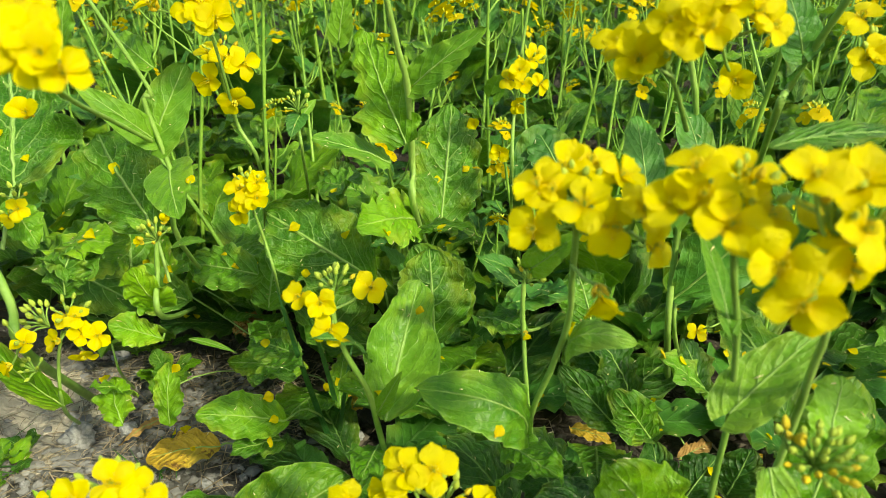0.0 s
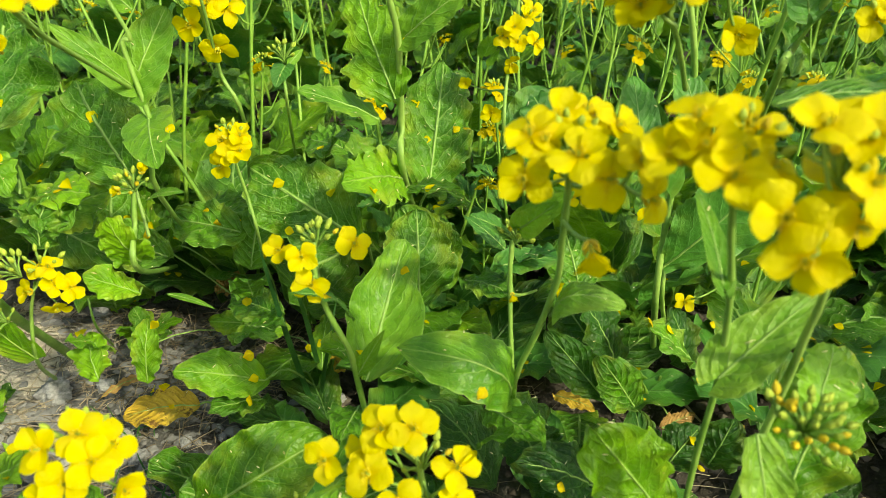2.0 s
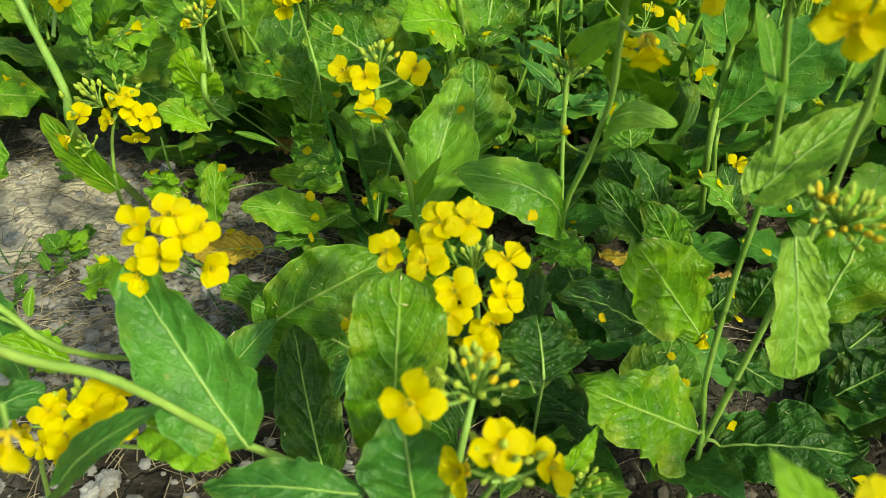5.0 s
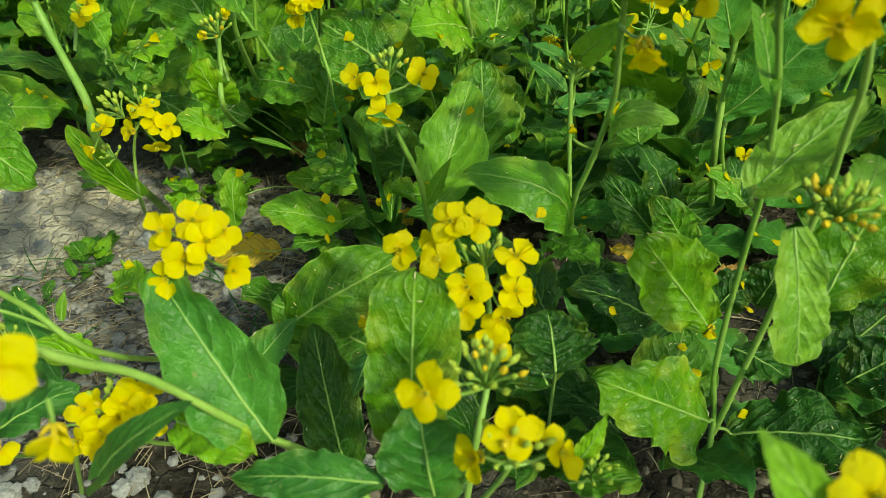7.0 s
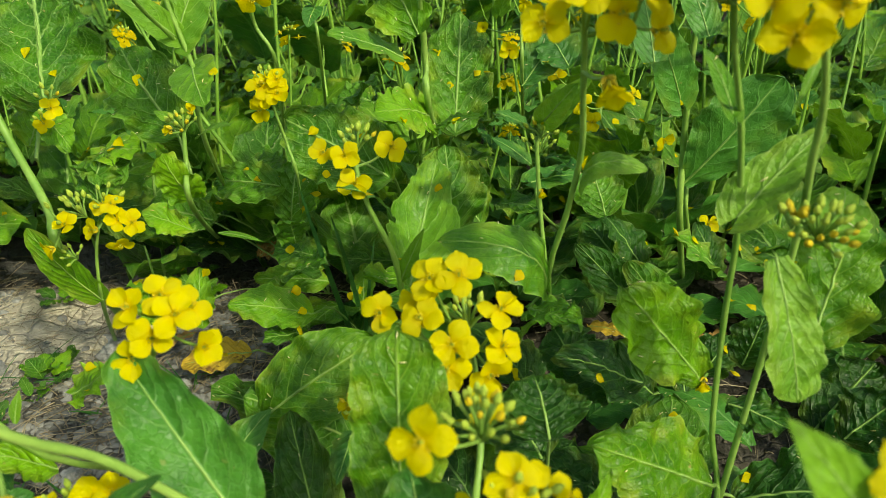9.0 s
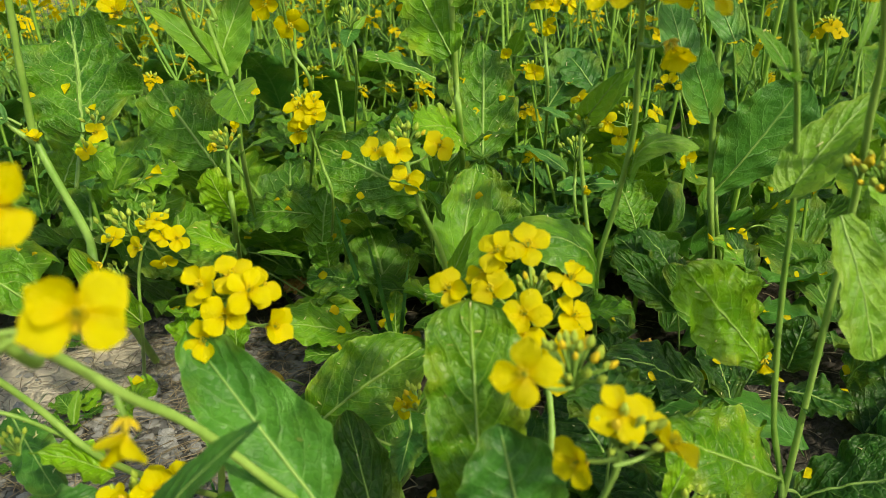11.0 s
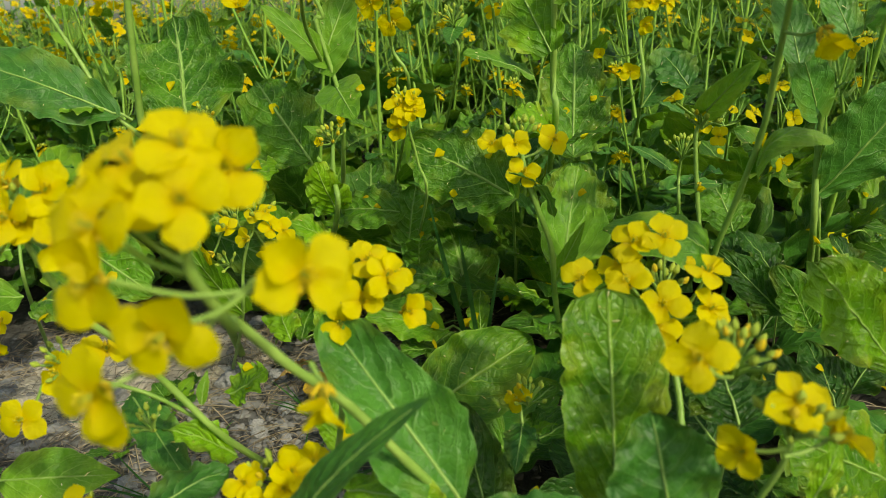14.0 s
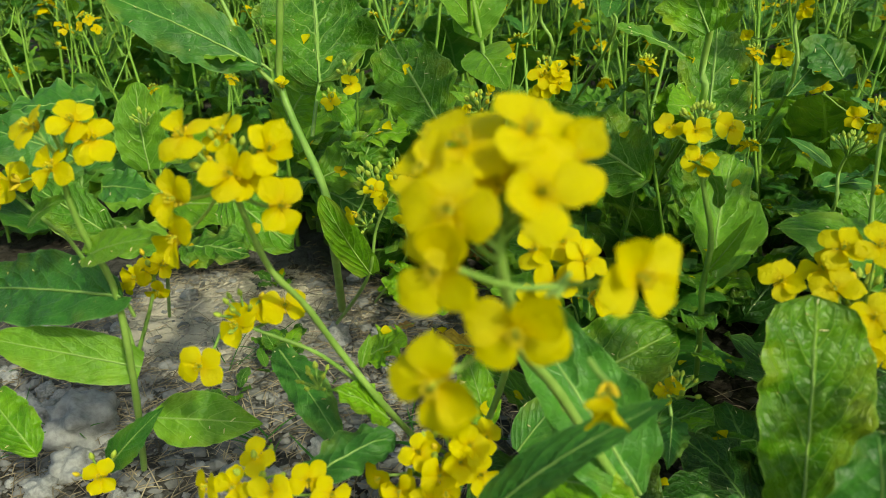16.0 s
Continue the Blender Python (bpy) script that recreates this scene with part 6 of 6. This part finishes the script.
def background_plant(k):
    """A flowering plant, built once and copied: stem, side branches, leaves, heads."""
    h = (0.30, 0.36, 0.26, 0.40, 0.33, 0.24, 0.37)[k]
    pl = plant_at((0, 0, 0), ("slender mustard plant with a yellow head in the field", "tall branching mustard plant with yellow heads and pods",
                              "mustard plant in the field with broad lower leaves", "tall thin mustard stem with few flowers", "leafy mustard plant with a loose yellow head",
                              "short mustard plant with a dense yellow head", "bushy mustard plant with several small heads")[k])
    lean = Vector((rs.uniform(-0.05, 0.05), rs.uniform(-0.05, 0.03), 0))
    pts = [(0, 0, 0), tuple(lean * 0.3 + Vector((0, 0, h * 0.35))), tuple(lean * 0.8 + Vector((0, 0, h * 0.7))), tuple(lean + Vector((0, 0, h)))]
    line = spline(pts, 14)
    stems = [(*tube_arrays(line, np.linspace(0.0021, 0.0011, len(line)), 5), 0)]
    heads = [line[-1]]
    for b in range(rs.randint(0, 2)):
        i = rs.randint(5, 10)
        a = rs.uniform(0, 6.28)
        end = line[i] + np.array([math.cos(a) * 0.05, math.sin(a) * 0.05, rs.uniform(0.05, 0.12)])
        twig = spline([line[i], (line[i] + end) / 2 + np.array([math.cos(a) * 0.012, math.sin(a) * 0.012, 0]), end], 8)
        stems.append((*tube_arrays(twig, np.linspace(0.0009, 0.0006, 8), 5), 0))
        heads.append(end)
    # slim green pods below the head
    for i in range(rs.randint(4, 9)):
        q = line[rs.randint(7, 12)]
        a = rs.uniform(0, 6.28)
        stems.append((*tube_arrays(spline([q, q + np.array([math.cos(a) * 0.010, math.sin(a) * 0.010, 0.006]), q + np.array([math.cos(a) * 0.018, math.sin(a) * 0.018, 0.024])], 6), [0.0004, 0.0004, 0.0007, 0.0008, 0.0006, 0.0002], 4), 0))
    part("stem", joined("stem", stems, [STEM_FIELD]), pl)
    for j in range(rs.randint(4, 6)):
        i = rs.randint(0, 3)
        random_leaf(pl, tuple(line[i]), rs.uniform(0.08, 0.13), rs.uniform(0.036, 0.06), rs.uniform(0, 6.28), rs.uniform(0.3, 1.0), rs.choice((LEAF_FIELD, LEAF_FIELD, LEAF_BLUE, LEAF_MID)))
    for j in range(rs.randint(4, 6)):
        i = rs.randint(4, 12)
        random_leaf(pl, tuple(line[i]), rs.uniform(0.03, 0.055), rs.uniform(0.012, 0.02), rs.uniform(0, 6.28), rs.uniform(0.2, 1.0), rs.choice((LEAF_SMOOTH, LEAF_BLUE, LEAF_BLUE, LEAF_DARK)), "clasp")
    for end in heads:
        low = end - np.array([0, 0, 0.014])
        n = rs.randint(3, 6)
        if k not in NEAR_MODELS:
            flower_head(pl, end, n)
            continue
        for i, q in enumerate(ring_places(end, (0, -0.1, 1), rs.uniform(0.008, 0.013), n, rs, 1.3)):
            head_flower(pl, q, unit(q - low) + np.array([0, -0.7, 0.35]), rs.uniform(0.0125, 0.016), low)
        head_buds(pl, end + np.array([0, 0, 0.004]))
    return pl


def petal_arrays(k):
    me = PETALS[k]
    v = np.empty(len(me.vertices) * 3)
    me.vertices.foreach_get("co", v)
    f = np.array([list(p.vertices) for p in me.polygons])
    return v.reshape(-1, 3), f


PETAL_V, PETAL_F = petal_arrays(1)


def small_petals():
    """A coarse petal for flowers further off."""
    u, v = np.meshgrid(np.linspace(0, 1, 5), np.linspace(-1, 1, 3), indexing="ij")
    half = np.array([0.08, 0.32, 0.48, 0.45, 0.16])[:, None]
    pts = np.stack([u, v * half, 0.16 * u - 0.22 * u ** 2.4 + 0.04 * v ** 2], -1).reshape(-1, 3)
    idx = np.arange(15).reshape(5, 3)
    return pts, np.stack([idx[:-1, :-1], idx[1:, :-1], idx[1:, 1:], idx[:-1, 1:]], -1).reshape(-1, 4)


SMALL_V, SMALL_F = small_petals()


def whole_flower(variant):
    pieces = []
    r = random.Random(variant)
    for i in range(4):
        m = np.array(pose(0, 0, 0, 0, 0, i * 90 + r.uniform(-14, 14)) @ pose(0, 0, 0, r.uniform(-8, 8), -r.uniform(-10, 25), 0))[:3, :3]
        pieces.append((SMALL_V @ m.T, SMALL_F, 0))
    v, f = tube_arrays([(0, 0, -0.3), (0, 0, 0.05), (0, 0, 0.35)], [0.06, 0.12, 0.1], 5)
    pieces.append((v, f, 1))
    return joined("flower", pieces, [PETAL, STAMEN])


WHOLE = [whole_flower(k) for k in range(5)]


def head_flower(pl, pos, direction, size, root):
    o = Vector(pl.location)
    part("flower", rs.choice(WHOLE), pl, at=facing(Vector(pos) - o, direction, size / 2, rs.uniform(0, 6)))


def knot_mesh():
    pieces = []
    bv, bf = ball_arrays(4, 5)
    r = random.Random(5)
    for i in range(9):
        a, q = i * 2.4, 0.006 * math.sqrt((i + 0.5) / 9)
        m = np.array(facing((q * math.cos(a), q * math.sin(a), 0.004 - q * 0.6), (q * math.cos(a), q * math.sin(a), 0.006), 0.0038 * r.uniform(0.8, 1.2)))
        pieces.append((bv @ m[:3, :3].T + m[:3, 3], bf, 0))
    return joined("bud_knot", pieces, [BUD])


KNOT = knot_mesh()


def head_buds(pl, pos):
    part("bud_knot", KNOT, pl, at=Matrix.Translation(Vector(pos) - Vector(pl.location)))


MODELS = [background_plant(k) for k in range(7)]
spots = []
for i in range(1400):
    y = 0.44 + 0.85 * rs.random() ** 1.1
    x = rs.uniform(-0.42 - 0.62 * y, 0.40 + 0.62 * y)
    if x < -0.15 and y < 0.52:
        continue
    if all((x - a) ** 2 + (y - b) ** 2 > (0.036 + 0.016 * y) ** 2 for a, b in spots):
        spots.append((x, y))
spots = spots[:250]
for n, (x, y) in enumerate(spots):
    m = pose(x, y, ground_height(x, y) - 0.002, rs.uniform(-8, 8), rs.uniform(-8, 8), rs.uniform(0, 360)) @ Matrix.Scale(rs.uniform(0.72, 1.12), 4)
    if n < len(MODELS):  # the models themselves stand in the field too
        MODELS[n].matrix_basis = m
    else:
        near = y < 0.72
        copy_thing(MODELS[rs.choice(NEAR_MODELS if near else (1, 3, 4, 6))], m)


# the field edge carried on out of view; added to shade the lower right
edge = []
for i in range(900):
    y = rs.uniform(-0.12, 0.46)
    x = 0.19 + 0.74 * (y + 0.06) + 0.55 * rs.random() ** 1.4
    if all((x - a) ** 2 + (y - b) ** 2 > 0.055 ** 2 for a, b in edge):
        edge.append((x, y))
for x, y in edge[:34]:
    copy_thing(MODELS[rs.choice((0, 2, 5, 4))], pose(x, y, ground_height(x, y) - 0.002, rs.uniform(-6, 6), rs.uniform(-6, 6), rs.uniform(0, 360)) @ Matrix.Scale(rs.uniform(0.8, 1.1), 4))


def far_field():
    """The rest of the field: many plants in one mesh."""
    pieces = []
    lf, _, _ = leaf_points((0, 0, 0), (0, 0.09, 0.05), 0.045, (0, -0.5, 0.9), "broad", 0.1, 0.1, 1.0, 0.1, 3, 6, 4)
    lv = lf.reshape(-1, 3)
    idx = np.arange(24).reshape(6, 4)
    lq = np.stack([idx[:-1, :-1], idx[1:, :-1], idx[1:, 1:], idx[:-1, 1:]], -1).reshape(-1, 4)
    for i in range(3700):
        y = 0.5 + 7.5 * rs.random() ** 1.5
        x = rs.uniform(-5.0, 5.0) if i % 3 else rs.uniform(-0.3 - 0.75 * y, 0.3 + 0.75 * y)
        if abs(x) < 0.42 + 0.62 * y and y < 1.15:
            continue
        h = rs.uniform(0.16, 0.42)
        top = np.array([x + rs.uniform(-0.05, 0.05), y + rs.uniform(-0.05, 0.05), h])
        v, f = tube_arrays(spline([(x, y, -0.01), (x * 0.6 + top[0] * 0.4, y * 0.6 + top[1] * 0.4, h * 0.5), top], 4), [0.003, 0.0026, 0.002, 0.0016], 3)
        pieces.append((v, f, 0))
        for j in range(6):
            a, c = rs.uniform(0, 6.28), rs.random()
            m = np.array([[math.cos(a), -math.sin(a), 0], [math.sin(a), math.cos(a), 0], [0, 0, 1]]) * (1.1 - 0.7 * c)
            pieces.append((lv @ m.T + np.array([x, y, 0.02 + 0.7 * h * c]), lq, 1 + (i + j) % 3))
        for j in range(4):
            p0 = top + np.array([rs.uniform(-0.015, 0.015), rs.uniform(-0.015, 0.015), rs.uniform(-0.025, 0.01)])
            m = np.array(facing((0, 0, 0), (rs.uniform(-0.6, 0.6), -0.4, 0.8), 0.0065))[:3, :3]
            for a in (0, 90):
                q = np.array(pose(0, 0, 0, 0, 0, a))[:3, :3]
                cross = np.array([(-1, -0.4, 0), (1, -0.4, 0), (1, 0.4, 0), (-1, 0.4, 0)]) @ q.T @ m.T
                pieces.append((cross + p0, [(0, 1, 2, 3)], 4))
    me = joined("far_field", pieces, [STEM_FIELD, LEAF_FIELD, LEAF_FIELD, LEAF_BLUE, PETAL])
    me.uv_layers.new(name="UVMap")
    tagged(new("far_field", me), "field of flowering mustard plants reaching into the distance", "field", kind="stuff")


far_field()


# ---- seedlings and grass shoots on the bare soil ----
def seedling(x, y, size, n):
    z = ground_height(x, y)
    pl = plant_at((x, y, z), "tiny green weed seedling sprouting from bare soil", "seedlings on the soil", "seedling", "seedling")
    for i in range(n):
        random_leaf(pl, (x, y, z + 0.002), size * rs.uniform(0.7, 1.2), size * rs.uniform(0.4, 0.6), i * 2.4 + x * 90, rs.uniform(0.3, 1.0), rs.choice((LEAF_FRESH, LEAF_DARK)))


for x, y, z, s in ((*(-0.2764, 0.3363, 0.0000), 0.026), (*(-0.2798, 0.3234, 0.0000), 0.018), (*(-0.2835, 0.3491, 0.0000), 0.022), (*(-0.2743, 0.3580, 0.0000), 0.018), (*(-0.3182, 0.4406, 0.0000), 0.022), (*(-0.2918, 0.2988, 0.0000), 0.02), (*(-0.2145, 0.4459, 0.0000), 0.03), (*(-0.2333, 0.4884, 0.0000), 0.025), (*(-0.2098, 0.4384, 0.0000), 0.03)):
    seedling(x, y, s, rs.randint(4, 6))


def shoots(x, y, n, h):
    z = ground_height(x, y)
    pl = plant_at((x, y, z), "thin grass shoots lying over dry soil", "grass shoots", "grass", "grass_tuft")
    for i in range(n):
        a = rs.uniform(0, 6.28)
        tip = (x + math.cos(a) * h, y + math.sin(a) * h, z + h * rs.uniform(0.15, 0.8))
        leaf(pl, (x + rs.uniform(-0.004, 0.004), y + rs.uniform(-0.004, 0.004), z), tip, rs.uniform(0.0012, 0.0024), (0, -0.6, 0.8), "blade", GRASS, arch=0.12, crinkle=0.0, teeth=0, rib=0, nu=8, nv=3, name="blade")


for i in range(22):
    shoots(rs.uniform(-0.46, -0.13), rs.uniform(0.19, 0.36), rs.randint(3, 6), rs.uniform(0.012, 0.035))


# ---- clods, straw, stones ----
def on_sunlit_crust(x, y):
    """The smooth dried crust, painted pale as sunlit, where little lies loose."""
    return math.hypot((x + 0.335) * 10.0, (y - 0.400) * 13.0) < 0.85 + 0.3 * noise.noise((x * 30, y * 30, 2.0))


def clod_mesh(seed, rough=0.46):
    bm = bmesh.new()
    bmesh.ops.create_icosphere(bm, subdivisions=4, radius=1.0)
    for v in bm.verts:
        k = 1 + rough * noise.noise(v.co * 1.6 + Vector((seed * 3.1, 0, 0))) + 0.55 * rough * noise.noise(v.co * 4.5 + Vector((0, seed * 2.3, 0)))
        k += 0.16 * rough * noise.noise(v.co * 9 + Vector((2.0, seed, 0))) + 0.10 * rough * noise.noise(v.co * 19 + Vector((seed, seed * 1.7, 0)))
        v.co *= k
        v.co.z *= 0.82
    me = bpy.data.meshes.new("clod")
    bm.to_mesh(me)
    bm.free()
    me.materials.append(CLOD)
    me.polygons.foreach_set("use_smooth", [True] * len(me.polygons))
    return me


CLODS = [clod_mesh(k) for k in range(5)]


def clod(x, y, r, k=0, label="grey lump of dry clay lying on soil"):
    ob = new("clod", CLODS[k % 5])
    ob.matrix_basis = pose(x, y, ground_height(x, y) + r * 0.34, rs.uniform(-20, 20), rs.uniform(-20, 20), rs.uniform(0, 360)) @ Matrix.Scale(r, 4)
    return tagged(ob, label, "clod", "clods on the soil")


for x, y, r in ((-0.3700, 0.2590, 0.0205), (-0.4030, 0.2650, 0.0115), (-0.4260, 0.2770, 0.0080), (-0.4060, 0.2860, 0.0060), (-0.4190, 0.2900, 0.0070), (-0.3560, 0.2240, 0.0120), (-0.3600, 0.2060, 0.0080), (-0.2580, 0.2250, 0.0140), (-0.2430, 0.2300, 0.0090), (-0.2480, 0.3750, 0.0100), (-0.2610, 0.4740, 0.0080), (-0.3890, 0.4270, 0.0060), (-0.2010, 0.3440, 0.0060), (-0.2230, 0.2570, 0.0070), (-0.3280, 0.3620, 0.0070), (-0.2180, 0.3850, 0.0060)):
    clod(x, y, r, rs.randrange(5), "rounded grey lump of dry clay on bare soil")
for i in range(170):
    y = rs.uniform(0.16, 0.46)
    x = rs.uniform(-0.50, -0.05)
    if on_sunlit_crust(x, y):
        continue
    clod(x, y, 0.0015 + 0.005 * rs.random() ** 2.5, i)


def crumb_stuff():
    """Crumbled soil too fine to tell apart."""
    bm = bmesh.new()
    bmesh.ops.create_icosphere(bm, subdivisions=1, radius=1.0)
    v0, f0 = np.array([v.co for v in bm.verts]), np.array([[v.index for v in f.verts] for f in bm.faces])
    bm.free()
    pieces = []
    for i in range(11000):
        y, x = (rs.uniform(0.20, 0.47), rs.uniform(-0.45, -0.14)) if i % 2 else (rs.uniform(0.12, 0.50), (rs.uniform(-0.55, -0.06) if i % 4 else rs.uniform(-0.06, 0.36)))
        r = 0.0005 + 0.0045 * rs.random() ** 3
        if on_sunlit_crust(x, y) and i % 6:
            continue
        q = v0 * (1 + nprs.uniform(-0.35, 0.35, (len(v0), 1))) * r * np.array([rs.uniform(0.8, 1.3), rs.uniform(0.7, 1.2), 0.5])
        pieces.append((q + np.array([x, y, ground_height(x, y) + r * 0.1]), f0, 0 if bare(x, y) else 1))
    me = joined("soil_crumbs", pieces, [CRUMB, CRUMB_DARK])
    me.polygons.foreach_set("use_smooth", [False] * len(me.polygons))
    tagged(new("soil_crumbs", me), "fine grey crumbs of broken dry soil", "soil", kind="stuff")


crumb_stuff()


def straw_stuff():
    pieces = []
    for i in range(4200):
        y, x = (rs.uniform(0.12, 0.55), rs.uniform(-0.55, 0.4)) if i % 3 == 0 else (rs.uniform(0.18, 0.48), rs.uniform(-0.46, -0.10))
        if on_sunlit_crust(x, y) and i % 4:
            continue
        a, ln = rs.uniform(0, 6.28), rs.uniform(0.002, 0.005) + 0.015 * rs.random() ** 3
        z = ground_height(x, y) + rs.uniform(0.0010, 0.0055)
        d = np.array([math.cos(a), math.sin(a), rs.uniform(-0.15, 0.15)]) * ln
        p0 = np.array([x, y, z])
        v, f = tube_arrays(spline([p0 - d, p0 + np.array([0, 0, 0.001]) + d * rs.uniform(-0.2, 0.2), p0 + d], 4), [rs.uniform(0.00013, 0.00042)] * 4, 3)
        pieces.append((v, f, 0))
    tagged(new("straw", joined("straw", pieces, [STRAW])), "short bits of dry straw strewn over the soil", "straw", kind="stuff")


straw_stuff()


# ---- fallen petals lying on the leaves ----
def leaf_tree():
    """All leaves near the camera, to drop things on."""
    from mathutils.bvhtree import BVHTree
    verts, polys, off = [], [], 0
    bpy.context.view_layer.update()
    for ob in scene.objects:
        if ob.type == "MESH" and ob.name.split(".")[0] == "leaf" and ob.matrix_world.translation.y < 0.75:
            mw = ob.matrix_world
            verts += [mw @ v.co for v in ob.data.vertices]
            polys += [[i + off for i in p.vertices] for p in ob.data.polygons]
            off = len(verts)
    return BVHTree.FromPolygons(verts, polys)


def fallen_petals(count):
    tree = leaf_tree()
    made = 0
    for i in range(count * 4):
        x, y = rs.uniform(-0.36, 0.30), rs.uniform(0.19, 0.52)
        hit, nrm, _, _ = tree.ray_cast(Vector((x, y, 0.205)), Vector((0, 0, -1)))
        if hit is None or hit.z < 0.012:
            continue
        nrm = nrm if nrm.z > 0 else -nrm
        if nrm.z < 0.35:
            continue
        ob = new("fallen_petal", PETALS[rs.choice((0, 1, 3, 4))])
        ob.matrix_basis = facing(hit + nrm * 0.0006, nrm, rs.uniform(0.0050, 0.0076), rs.uniform(0, 6.28))
        tagged(ob, "fallen yellow petal lying on a leaf", "petal", "fallen petals")
        made += 1
        if made >= count:
            break


fallen_petals(210)


def petal_scraps():
    """Thin pale slivers of stamens and torn petals strewn over the leaves."""
    tree = leaf_tree()
    pieces = []
    for i in range(1900):
        x, y = rs.uniform(-0.38, 0.32), rs.uniform(0.14, 0.60)
        hit, nrm, _, _ = tree.ray_cast(Vector((x, y, 0.26)), Vector((0, 0, -1)))
        if hit is None:
            continue
        nrm = nrm if nrm.z > 0 else -nrm
        a, ln = rs.uniform(0, 6.28), rs.uniform(0.0005, 0.0015)
        d = Vector((math.cos(a), math.sin(a), 0))
        d = np.array((d - nrm * d.dot(nrm)).normalized()) * ln
        p0 = np.array(hit + nrm * 0.0006)
        v, f = tube_arrays(spline([p0 - d, p0 + np.array(nrm) * ln * 0.2, p0 + d], 4), [0.00008, 0.00022, 0.00022, 0.00008], 4)
        pieces.append((v, f, 0))
    tagged(new("petal_scraps", joined("petal_scraps", pieces, [SCRAP])), "thin pale yellow slivers of dropped petals and stamens", "petals", kind="stuff")


petal_scraps()
